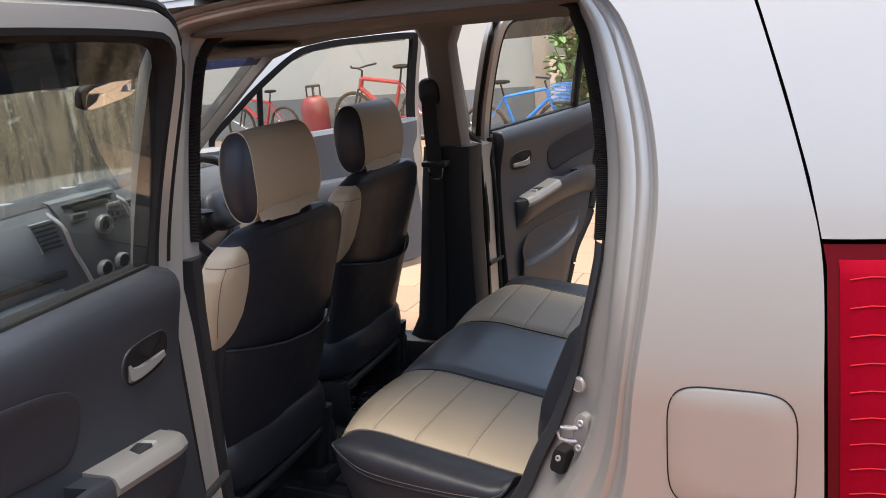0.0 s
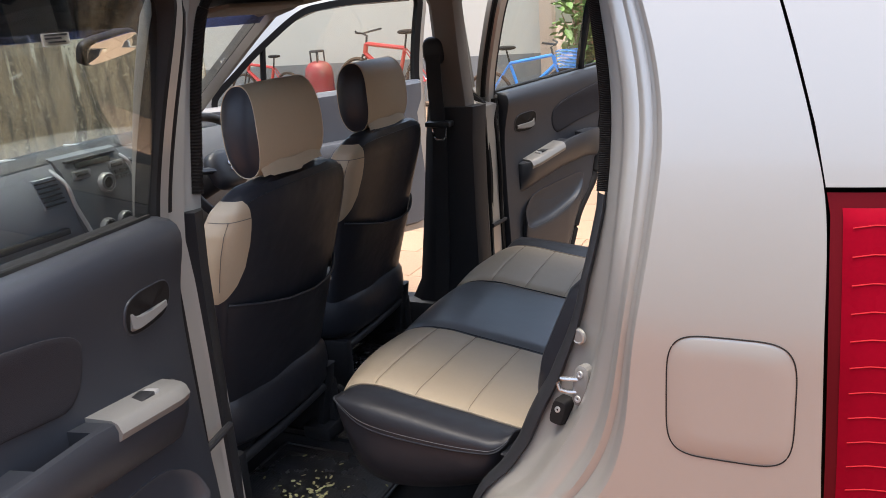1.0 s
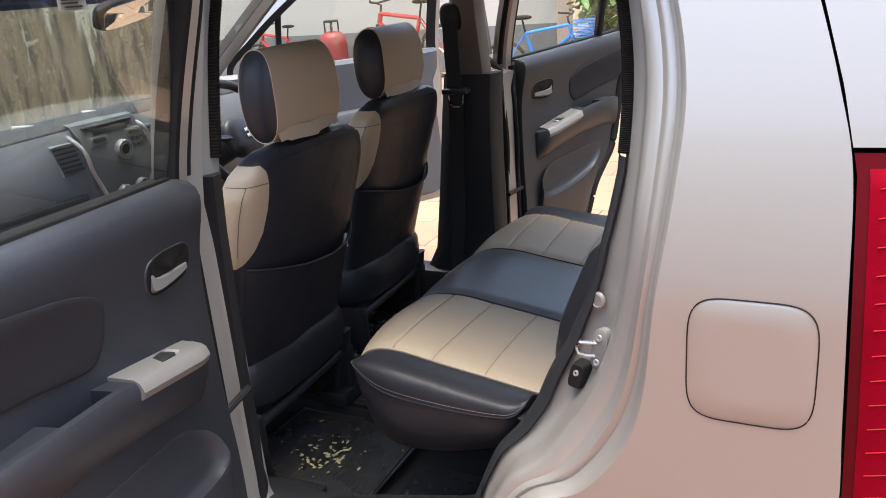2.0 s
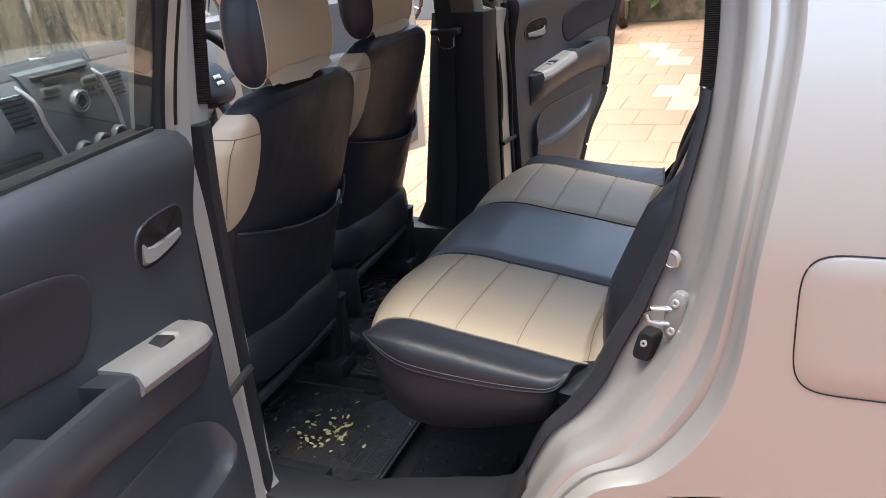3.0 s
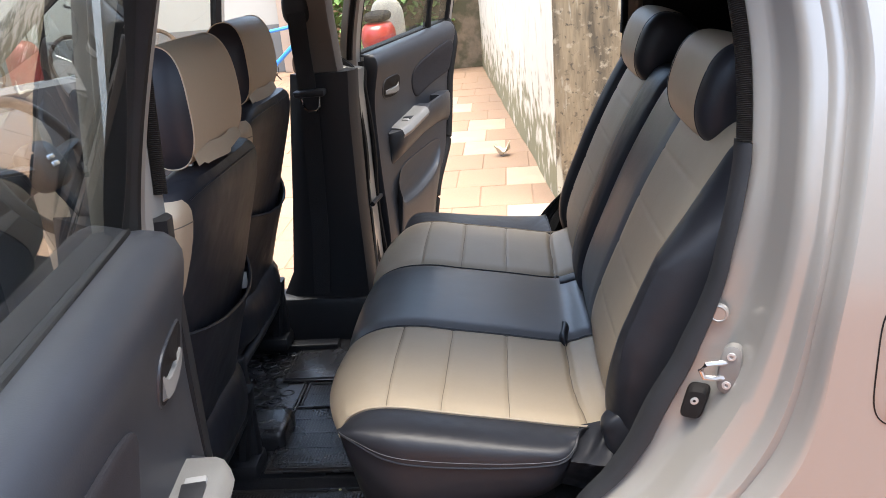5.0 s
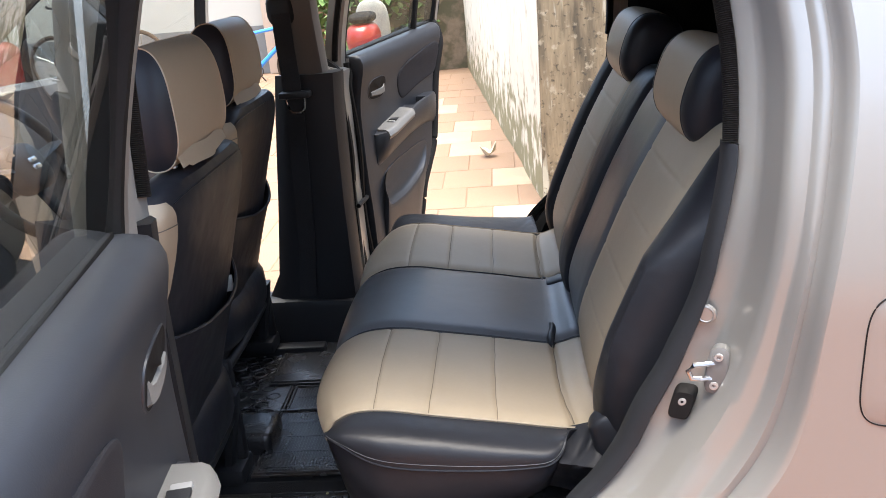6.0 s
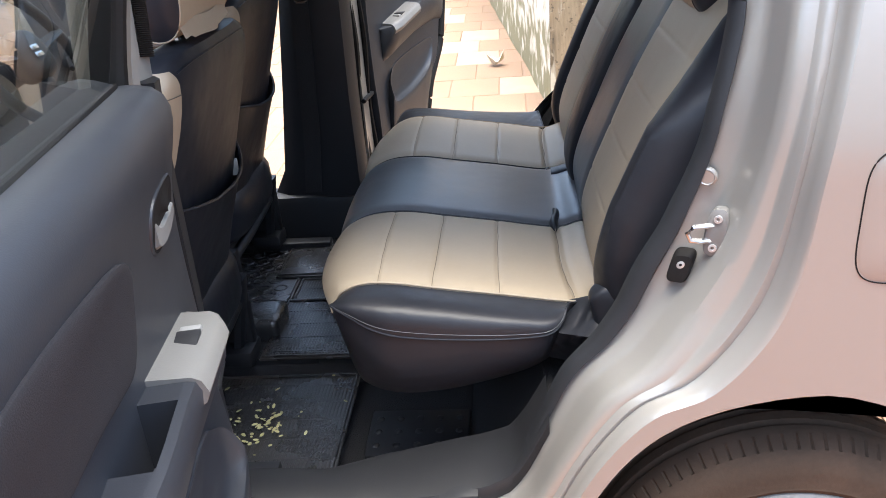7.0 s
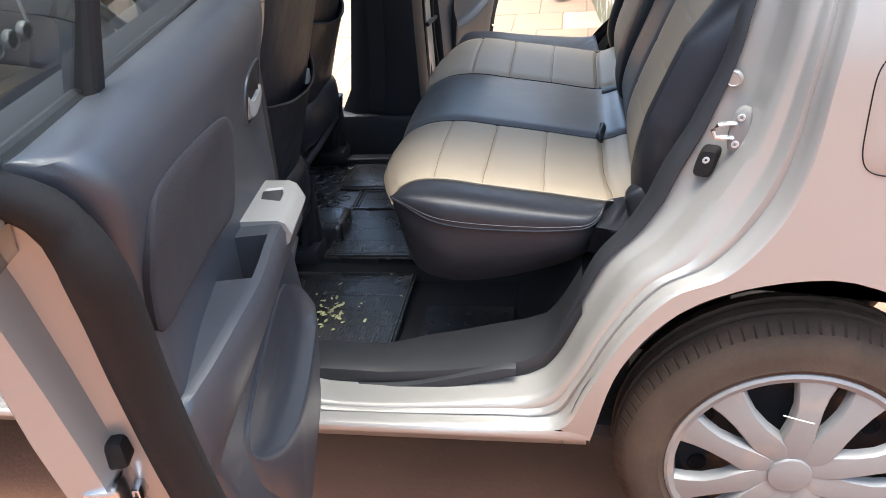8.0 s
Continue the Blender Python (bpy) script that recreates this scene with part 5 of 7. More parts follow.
# ---- front seats ----
def front_seat(yc, x0, label):
    """Black backrest with a beige shoulder and a beige and black headrest; x0: its rear face at the top."""
    shape = [(0.40, 0.185, -0.160, 0.115), (0.50, 0.198, -0.140, 0.12), (0.62, 0.208, -0.110, 0.12), (0.74, 0.214, -0.077, 0.12), (0.84, 0.221, -0.049, 0.12), (0.91, 0.227, -0.029, 0.118), (0.96, 0.224, -0.014, 0.112), (1.00, 0.209, -0.004, 0.100), (1.026, 0.187, -0.003, 0.082), (1.041, 0.155, -0.010, 0.062), (1.049, 0.11, -0.022, 0.035), (1.051, 0.05, -0.034, 0.012)]

    def at(z, col):
        return lerp_table(z, [(r[0], r[col]) for r in shape])

    def hide(z, a, grow=0.0):
        """The cover's surface: a is the angle round the section, 0 at the rear face."""
        hw, dx, d = at(z, 1) + grow, at(z, 2), at(z, 3) + 2 * grow
        c, q = math.cos(a), math.sin(a)
        return Vector((x0 + dx + grow - d / 2 + d / 2 * math.copysign(abs(c) ** 0.50, c) - 0.004 * (q * q), yc + hw * math.copysign(abs(q) ** 0.62, q), z))

    def angle(z, y):
        """The angle at which the rear face reaches y."""
        return math.copysign(math.asin(min(1.0, abs(y / at(z, 1)) ** (1 / 0.62))), y)
    zs = [p.x for p in smooth_line([(r[0], 0, 0) for r in shape], 60)]
    bm = bmesh.new()
    loft(bm, [[hide(z, k * math.tau / 56) for k in range(56)] for z in zs])
    seat = under(part("front_seat", bm, BLACK, None, label), car)
    # beige shoulder over the door-side edge, tapering to a tip
    edge = ((0.812, -0.216), (0.822, -0.206), (0.846, -0.187), (0.88, -0.172), (0.93, -0.165), (0.98, -0.166), (1.01, -0.172), (1.022, -0.180))
    rows = [0.812 + 0.21 * k / 40 for k in range(41)]
    bm = bmesh.new()

    def shoulder(u, v):
        z = rows[round(v * 40)]
        a0 = angle(z, lerp_table(z, edge))
        g = 0.003 * min(1.0, 6 * u, 12 * (1 - v) + 0.05, 8 * v + 0.05)
        return hide(z, a0 + (-2.5 - a0) * u, g)
    grid(bm, shoulder, 24, 40)
    under_part(part("shoulder_panel", bm, BEIGE, None, "beige leatherette shoulder panel"), seat)
    for run in ([(z, -1.32) for z in (0.84, 0.88, 0.92, 0.96, 0.985)], [(0.985, angle(0.985, -0.169) + (-1.7 - angle(0.985, -0.169)) * k / 8) for k in range(9)]):
        bm = bmesh.new()
        tube(bm, [hide(z, a, 0.0034) for z, a in run], 0.0009, seg=5)
        under_part(part("stitching", bm, TAUPE, None, "brown stitched seam"), seat)
    # pale piping down the inner edge and a topstitched seam along the top
    bm = bmesh.new()
    tube(bm, [hide(0.70 + 0.32 * k / 20, 1.18, 0.001) for k in range(21)], 0.0016, seg=5)
    under_part(part("edge_piping", bm, TAUPE, None, "brown piped edge of the seat cover"), seat)
    bm = bmesh.new()
    tube(bm, [hide(1.026 - 0.010 * abs(k / 10 - 1) ** 3, angle(1.02, 0.165) * (k / 10 - 1), 0.001) for k in range(21)], 0.0012, seg=5)
    under_part(part("top_seam", bm, BLACK, None, "topstitched seam along the seat's top"), seat)
    # sagging map pocket on the back
    rim = lambda f: lerp_table(f, ((-1, 0.806), (-0.6, 0.785), (-0.2, 0.765), (0.3, 0.752), (0.7, 0.757), (0.9, 0.775), (1, 0.792)))
    bm = bmesh.new()

    def pocket(u, v):
        f = 2 * u - 1
        z = 0.46 + (rim(f) - 0.46) * v
        p = hide(z, angle(z, f * 0.93 * at(z, 1)))
        sag = (1 - f ** 4) * (0.004 + 0.016 * v ** 2) + 0.004 * math.sin(9 * v + 5 * f) * (1 - f * f) * (1 - v)
        return p + Vector((0.002 + sag, 0, 0))
    grid(bm, pocket, 28, 18)
    pouch = under_part(part("map_pocket", bm, BLACK, None, "sagging black map pocket"), seat)
    bm = bmesh.new()
    tube(bm, [pocket(k / 28, 1.0) for k in range(29)], 0.0035, seg=6)
    part("pocket_hem", bm, BLACK, pouch, "rolled hem of the pocket")
    bm = bmesh.new()
    cushion(bm, (x0 - 0.36, yc, 0.515), (0.52, 0.48, 0.17), 4.0)
    under_part(part("seat_cushion", bm, BLACK, None, "black leatherette seat cushion"), seat)
    for s in (-1, 1):
        bm = bmesh.new()
        box(bm, (x0 - 0.60, yc + s * 0.19 - 0.02, 0.262), (x0 + 0.02, yc + s * 0.19 + 0.02, 0.292), 0.004)
        box(bm, (x0 - 0.50, yc + s * 0.19 - 0.015, 0.287), (x0 - 0.12, yc + s * 0.19 + 0.015, 0.45), 0.008)
        under_part(part("seat_rail", bm, TRIM_DARK, None, "black steel seat rail"), seat)
    bm = bmesh.new()
    tube(bm, [(x0 - 0.135, yc - 0.185, 0.425), (x0 - 0.130, yc - 0.06, 0.432), (x0 - 0.130, yc + 0.08, 0.440), (x0 - 0.135, yc + 0.185, 0.445)], 0.013, seg=10)
    under_part(part("seat_crossbar", bm, TRIM_DARK, None, "black steel bar under the seat"), seat)
    bm = bmesh.new()
    arm = [(x0 - 0.150, 0.330, 0.024), (x0 - 0.140, 0.39, 0.021), (x0 - 0.128, 0.45, 0.020), (x0 - 0.120, 0.50, 0.022)]
    loft(bm, [[Vector((x + a, yc + 0.172 + b * hw, z)) for a, b in ((0.006, -1), (0.010, -0.7), (0.010, 0.7), (0.006, 1), (-0.010, 1), (-0.010, -1))] for x, z, hw in arm])
    box(bm, (x0 - 0.20, yc + 0.130, 0.292), (x0 - 0.115, yc + 0.214, 0.334), 0.012)
    under_part(part("seat_bracket", bm, TRIM_DARK, None, "black steel seat mounting bracket"), seat)
    return seat


front_seat(0.494, -0.865, "black and beige leatherette front seat seen from behind")
headrest(0.488, -0.908, 1.050, 0.288, 0.187, 0.088, -5, "front_headrest", "beige and black front headrest")
front_seat(1.100, -0.955, "black and beige leatherette front seat seen from behind")
headrest(1.102, -1.014, 1.040, 0.284, 0.187, 0.096, -5, "front_headrest", "beige and black front headrest")


# ---- wheels ----
def wheel(x, y, s):
    """Tyre, rim and a wheel cover with broad spokes; s: -1 when it faces -y."""
    ax = Vector((x, y, HUB[1]))
    R = HUB[1] + 0.002
    ring = lambda r, w, k, n: ax + Vector((r * math.cos(k * math.tau / n), s * w, r * math.sin(k * math.tau / n)))
    bm = bmesh.new()
    n = 640
    prof = [(0.185, -0.005), (0.195, 0.004), (0.203, 0.0085), (0.206, 0.0075), (0.225, 0.0105), (0.244, 0.006), (0.254, -0.001), (0.2595, -0.0065), (0.2605, -0.008), (R - 0.002, -0.026), (R, -0.040), (R - 0.008, -0.044), (R - 0.008, -0.050), (R, -0.054), (R + 0.001, -0.070), (R - 0.008, -0.074), (R - 0.008, -0.081), (R + 0.001, -0.085), (R - 0.004, -0.108), (0.258, -0.124), (0.24, -0.134), (0.19, -0.130)]

    def tread(u, v):
        k = round(u * n)
        i = round(v * (len(prof) - 1))
        r, w = prof[i]
        if i == 8 and k % 7 == 0:
            r, w = r - 0.0030, w - 0.0034
        elif 13 <= i <= 18 and (k + 2 * i) % 16 == 0:
            r -= 0.0015
        return ring(r, w, k, n)
    grid(bm, tread, n, len(prof) - 1, close_u=True)
    w = under(part("wheel", bm, TYRE, None, "dusty black tyre with a silver wheel cover"), car)
    bm = bmesh.new()
    prof2 = [(0.19, -0.012), (0.18, -0.02), (0.165, -0.05), (0.12, -0.06), (0.05, -0.045), (0.0, -0.045)]
    grid(bm, lambda u, v: ring(prof2[round(v * 5)][0], prof2[round(v * 5)][1], round(u * 48), 48), 48, 5, close_u=True)
    under_part(part("rim", bm, STEEL, None, "black steel rim"), w)
    bm = bmesh.new()
    prof3 = [(0.195, -0.004), (0.193, 0.005), (0.188, 0.008), (0.178, 0.004), (0.174, -0.014)]
    grid(bm, lambda u, v: ring(prof3[round(v * 4)][0], prof3[round(v * 4)][1], round(u * 72), 72), 72, 4, close_u=True)
    cover = under_part(part("wheel_cover", bm, CAP, None, "silver wheel cover rim"), w)
    for k in range(10):
        a0, fork = radians(69) + (k // 2) * math.tau / 5, 1 if k % 2 else -1
        bm = bmesh.new()
        rr = []
        for r, off, hw, h in ((0.020, 0.34, 0.016, 0.014), (0.05, 0.34, 0.025, 0.018), (0.075, 0.30, 0.026, 0.019), (0.10, 0.265, 0.0225, 0.018), (0.13, 0.25, 0.0215, 0.015), (0.155, 0.245, 0.026, 0.010), (0.172, 0.24, 0.032, 0.006), (0.185, 0.235, 0.037, 0.004)):
            a = a0 + fork * off
            c, t = Vector((math.cos(a), 0, math.sin(a))), Vector((-math.sin(a), 0, math.cos(a)))
            rr.append([ax + c * r + t * (hw * q) + Vector((0, s * (h + dz), 0)) for q, dz in ((-1, -0.020), (-0.94, -0.006), (-0.80, -0.001), (0.1 * fork, 0.0), (0.80, -0.003), (0.94, -0.008), (1, -0.020))])
        loft(bm, rr)
        under_part(part("spoke", bm, CAP, None), w)
    # Raised black discs put the shade of the rim's holes into colour.
    for k in range(8):
        bm = bmesh.new()
        a = k * math.tau / 8 + 0.35
        c = ax + Vector((0.140 * math.cos(a), s * -0.051, 0.140 * math.sin(a)))
        loft(bm, [[c + Vector((q * math.cos(g), s * d, q * math.sin(g))) for g in [m * math.tau / 16 for m in range(16)]] for q, d in ((0.017, -0.006), (0.016, 0.0), (0.012, -0.002), (0.002, -0.0022))])
        under_part(part("rim_hole", bm, RUBBER, None), w)
    bm = bmesh.new()
    prof4 = [(0.036, 0.010), (0.033, 0.0195), (0.018, 0.022), (0.0, 0.0225)]
    grid(bm, lambda u, v: ring(prof4[round(v * 3)][0], prof4[round(v * 3)][1], round(u * 32), 32), 32, 3, close_u=True)
    under_part(part("hub_cap", bm, CAP, None), w)
    return w


wheel(HUB[0], 0.04, -1)
wheel(HUB[0], W - 0.04, 1)
wheel(HUB[0] - 2.35, 0.04, -1)
wheel(HUB[0] - 2.35, W - 0.04, 1)

for y in (0.30, W - 0.30):
    bm = bmesh.new()
    tube(bm, [(0.215, y, 0.60), (0.20, y, 0.55), (0.10, y, 0.37), (0.04, y, 0.27)], [0.014, 0.020, 0.020, 0.014], seg=10)
    under(part("shock_absorber", bm, STEEL, None, "black shock absorber"), car)

# ---- dashboard, wheel, mirror ----
DX = -1.75
dash_prof = [(-2.02, 0.985), (-1.92, 1.022), (-1.82, 1.040), (-1.775, 1.036), (-1.750, 1.015), (-1.742, 0.96), (-1.748, 0.88), (-1.77, 0.80), (-1.82, 0.72), (-1.95, 0.62)]
bm = bmesh.new()


def dash_at(u, v):
    x, z = dash_prof[round(v * 9)]
    bow = 0.05 * (1 - math.sin(math.pi * u) ** 0.5)
    return Vector((x - bow * 0.4, 0.15 + (W - 0.30) * u, z + 0.014 * math.sin(math.pi * u)))


grid(bm, dash_at, 32, 9)
DASH = material("grey_dashboard_plastic", (0.200, 0.222, 0.252), 0.5, 0, 0.10, 5, 250, bump=0.25, bump_scale=500)
dash = under(part("dashboard", bm, DASH, None, "grey moulded dashboard"), car)

bm = bmesh.new()
grid(bm, lambda u, v: dash_at(u, v * 4 / 9) + Vector((0.0, 0.0, 0.004)), 32, 4)
under_part(part("dash_top", bm, TRIM_DARK, None, "dark grey top of the dashboard"), dash)


def on_dash(y0, y1, z0, z1, depth=0.012, name="panel", mat=None, label="", bevel=0.004, tilt=0.0):
    bm = bmesh.new()
    box(bm, (DX - 0.02, y0, z0), (DX + depth, y1, z1), bevel)
    return under_part(part(name, bm, mat or TRIM_DARK, None, label), dash)


STACK = material("satin_grey_plastic", (0.074, 0.081, 0.090), 0.4, 0.1, 0.06, 6, 200, bump=0.1, bump_scale=500)
GREYFACE = material("satin_silver_plastic", (0.13, 0.134, 0.14), 0.4, 0.1, 0.05, 6, 200)
DISPLAY = material("dark_display", (0.015, 0.02, 0.02), 0.15, 0, 0.1, 8, 100, coat=0.5)
bm = bmesh.new()
rr = []
for z, a, b, d in ((1.045, 0.585, 0.815, -0.02), (1.036, 0.590, 0.82, 0.004), (1.0, 0.603, 0.832, 0.018), (0.90, 0.634, 0.862, 0.024), (0.80, 0.668, 0.87, 0.020), (0.74, 0.69, 0.86, 0.0)):
    rr.append([Vector((DX + d - 0.03, a, z)), Vector((DX + d, a + 0.004, z)), Vector((DX + d + 0.004, (a + b) / 2, z)), Vector((DX + d, b - 0.004, z)), Vector((DX + d - 0.03, b, z))])
loft(bm, rr, closed=False)
under_part(part("centre_stack", bm, STACK, None, "grey centre stack with the audio unit"), dash)
on_dash(0.655, 0.775, 1.002, 1.018, 0.024, "display", DISPLAY, "dark audio display", 0.002)
on_dash(0.625, 0.800, 1.022, 1.028, 0.020, "disc_slot", TRIM_DARK, "", 0.001)
for y0, y1 in ((0.645, 0.688), (0.772, 0.812)):
    on_dash(y0, y1, 0.982, 0.994, 0.028, "audio_key", TRIM_DARK, "", 0.002)
for k in range(6):
    on_dash(0.782 + 0.019 * (k % 3), 0.795 + 0.019 * (k % 3), 0.945 + 0.016 * (k // 3), 0.956 + 0.016 * (k // 3), 0.027, "audio_key", TRIM_DARK, "", 0.002)


def knob(y, z, r, mat, name, label):
    bm = bmesh.new()
    prof = ((r, 0.018), (r, 0.034), (r * 0.85, 0.040), (r * 0.8, 0.036), (0.0, 0.036))
    grid(bm, lambda u, v: Vector((DX + prof[round(v * 4)][1], y + prof[round(v * 4)][0] * math.cos(u * math.tau), z + prof[round(v * 4)][0] * math.sin(u * math.tau))), 24, 4, close_u=True)
    return under_part(part(name, bm, mat, None, label), dash)


on_dash(0.636, 0.700, 0.972, 0.998, 0.0245, "audio_face", GREYFACE, "satin silver audio fascia", 0.004)
on_dash(0.764, 0.822, 0.974, 1.000, 0.0245, "audio_face", GREYFACE, "satin silver audio fascia", 0.004)
knob(0.741, 0.946, 0.029, GREYFACE, "volume_knob", "silver ringed volume knob")
knob(0.741, 0.946, 0.019, STACK, "volume_cap", "")
for y, z in ((0.717, 0.821), (0.782, 0.826), (0.845, 0.831)):
    knob(y, z, 0.026, GREYFACE, "heater_knob", "black heater knob with a grey ring")
    knob(y, z, 0.0205, TRIM_DARK, "knob_cap", "")
for run in (((0.475, 1.056), (0.53, 1.048), (0.572, 1.030), (0.607, 0.974), (0.627, 0.905), (0.655, 0.834), (0.673, 0.783)),
            ((0.70, 1.057), (0.76, 1.048), (0.80, 1.032), (0.830, 0.998), (0.850, 0.958), (0.868, 0.892), (0.876, 0.83))):
    bm = bmesh.new()
    line = smooth_line([(DX + (0.022 if z < 1.03 else -0.02 - 1.6 * (z - 1.03)), y, z) for y, z in run], 30)
    tube(bm, line, 0.0058, seg=8)
    under_part(part("silver_moulding", bm, ZINC, None, "bright curved dashboard moulding"), dash)


def vent(y0, y1, z0, z1, skew):
    bm = bmesh.new()
    rr = []
    for g, d in ((0.005, 0.000), (0.002, 0.007), (-0.003, 0.005), (-0.005, -0.012)):
        rr.append([Vector((DX + d, y, z)) for y, z in ((y0 - g, z1 + g), (y1 + g, z1 + g), (y1 + g + skew, z0 - g), (y0 - g + skew, z0 - g))])
    loft(bm, rr, caps=False)
    v = under_part(part("air_vent", bm, DASH, None, "grey dashboard air vent"), dash)
    bm = bmesh.new()
    grid(bm, lambda a, b: Vector((DX - 0.006, y0 + (y1 - y0) * a + skew * b, z1 + (z0 - z1) * b)), 1, 1)
    for k in range(6):
        z = z0 + (z1 - z0) * (k + 0.5) / 6
        s = skew * (1 - (k + 0.5) / 6)
        box(bm, (DX - 0.004, y0 + s, z - 0.0018), (DX + 0.012, y1 + s, z + 0.0018))
    under_part(part("vent_slats", bm, TRIM_DARK, None), dash)


vent(0.523, 0.588, 0.914, 0.993, 0.024)
vent(0.862, 0.915, 0.925, 0.99, 0.012)
on_dash(0.20, 0.61, 0.828, 0.846, 0.004, "stowage_slot", TRIM_DARK, "dark shelf slot above the glovebox", 0.004)
on_dash(0.22, 0.60, 0.66, 0.80, -0.004, "glovebox_lid", DASH, "", 0.01)
bm = bmesh.new()
grid(bm, lambda u, v: Vector((DX + 0.03 * math.cos(v * math.tau), 1.03 + 0.045 * math.cos(u * math.tau) * (1 + 0.12 * math.cos(v * math.tau)), 0.985 + 0.045 * math.sin(u * math.tau) * (1 + 0.12 * math.cos(v * math.tau)))), 24, 8, close_u=True, close_v=True)
for k in range(5):
    box(bm, (DX, 0.99, 0.955 + 0.014 * k), (DX + 0.012, 1.07, 0.959 + 0.014 * k))
under_part(part("round_vent", bm, TRIM_DARK, None, "round air vent with a grey ring"), dash)

# steering wheel
SW = Vector((-1.56, 1.07, 0.915))
tilt = Matrix.Rotation(radians(-28), 3, "Y")
sw = lambda p: SW + tilt @ Vector(p)
bm = bmesh.new()
tube(bm, [sw((0, 0.185 * math.cos(k * math.tau / 48), 0.185 * math.sin(k * math.tau / 48))) for k in range(48)], 0.0145, seg=10, closed=True)
wheel_rim = under(part("steering_wheel", bm, TRIM_DARK, None, "black steering wheel with a grey hub"), car)
bm = bmesh.new()
cushion(bm, (0, 0, 0), (0.06, 0.15, 0.13), 3.0, 24, 12, to=sw)
hub = under_part(part("airbag_cover", bm, TRIM, None, "grey airbag cover"), wheel_rim)
for a in (0.15, math.pi - 0.15, -math.pi / 2):
    bm = bmesh.new()
    tube(bm, [sw((0, 0.05 * math.cos(a), 0.05 * math.sin(a))), sw((0.005, 0.18 * math.cos(a), 0.18 * math.sin(a)))], [0.024, 0.016], seg=8, squash=0.5)
    under_part(part("spoke", bm, TRIM, None), wheel_rim)
bm = bmesh.new()
box(bm, (0.030, -0.016, -0.016), (0.035, 0.016, -0.003), 0.002, to=sw)
box(bm, (0.030, -0.016, 0.003), (0.035, 0.016, 0.016), 0.002, to=sw)
under_part(part("badge", bm, CHROME, None, "plain bright badge"), wheel_rim)
bm = bmesh.new()
tube(bm, [SW + Vector((-0.02, 0, -0.01)), SW + Vector((-0.20, 0, -0.10))], 0.045, seg=14)
under(part("steering_column", bm, TRIM_DARK, None), car)

# rear-view mirror and sun visors
bm = bmesh.new()
MR = Vector((-1.555, 0.69, 1.320))
mn = Vector((0.95, 0.22, -0.34)).normalized()
ms = Vector((-0.22, 0.95, 0.14)).normalized()
mu = mn.cross(ms).normalized()
ms = mu.cross(mn).normalized()
on_mirror = lambda p: MR + mn * p[0] + ms * p[1] + mu * p[2]
cushion(bm, (-0.008, 0, 0), (0.035, 0.235, 0.070), 4.0, 28, 12, to=on_mirror)
tube(bm, [MR + Vector((-0.02, 0.03, 0.02)), MR + Vector((-0.03, 0.05, 0.10))], 0.010, seg=8)
mirror_body = under(part("rear_view_mirror", bm, TRIM_DARK, None, "black rear-view mirror"), car)
MIRROR = material("mirror_silver", (0.9, 0.9, 0.9), 0.02, 1.0, 0.0, 5, 50, rough_vary=0.0)
bm = bmesh.new()
loft(bm, [[on_mirror((x, r * 0.110 * math.copysign(abs(math.cos(a)) ** 0.4, math.cos(a)), r * 0.029 * math.copysign(abs(math.sin(a)) ** 0.4, math.sin(a)))) for a in [k * math.tau / 40 for k in range(40)]] for r, x in ((1.0, 0.0093), (0.97, 0.0115), (0.05, 0.0116))])
under_part(part("mirror_glass", bm, MIRROR, None, "mirror glass"), mirror_body)
for y in (0.46, 1.07):
    bm = bmesh.new()
    box(bm, (-1.47, y - 0.18, 1.372), (-1.31, y + 0.18, 1.386), 0.006, to=lambda p: p + Vector((0, 0, 0.12 * (p.x + 1.47))))
    under(part("sun_visor", bm, LINING, None, "beige sun visor"), car)

# inspection sticker on the windscreen, its writing as plain bars
bm = bmesh.new()
box(bm, (-1.576, 0.505, 1.335), (-1.572, 0.585, 1.368), 0.0)
sticker = under(part("windscreen_sticker", bm, WHITEWALL, None, "small white sticker with dark bars"), car)
for z, a, b in ((1.360, 0.512, 0.578), (1.352, 0.512, 0.560), (1.343, 0.520, 0.572)):
    bm = bmesh.new()
    box(bm, (-1.5715, a, z - 0.002), (-1.5705, b, z + 0.002), 0.0)
    under_part(part("bar", bm, TRIM, None), sticker)

# ---- latches, stops and plates of the rear door opening ----
bm = bmesh.new()
S = Vector((-0.153, 0.088, 0.8375))
sd = Vector((-0.80, 0.35, 0.0)).normalized()
sn = Vector((-0.35, -0.80, 0.0)).normalized()
pl = lambda a, b, c: S + sd * a + sn * b + Vector((0.12 * c, 0, c))
rr = []
for g, d in ((1.0, -0.004), (1.0, 0.008), (0.85, 0.010)):
    rr.append([pl(0.013 * g * math.copysign(abs(math.cos(a)) ** 0.7, math.cos(a)), d, 0.031 * g * math.copysign(abs(math.sin(a)) ** 0.7, math.sin(a))) for a in [k * math.tau / 28 for k in range(28)]])
loft(bm, rr)
striker = under(part("door_striker", bm, SILVER_PLASTIC, None, "bright steel door striker"), car)
bm = bmesh.new()
tube(bm, [pl(0.0, 0.004, 0.009), pl(0.015, 0.014, 0.0095), pl(0.026, 0.018, 0.0085), pl(0.031, 0.019, 0.0), pl(0.026, 0.018, -0.009), pl(0.015, 0.014, -0.0105), pl(0.0, 0.004, -0.0105)], 0.0034, seg=8)
under_part(part("striker_loop", bm, CHROME, None), striker)
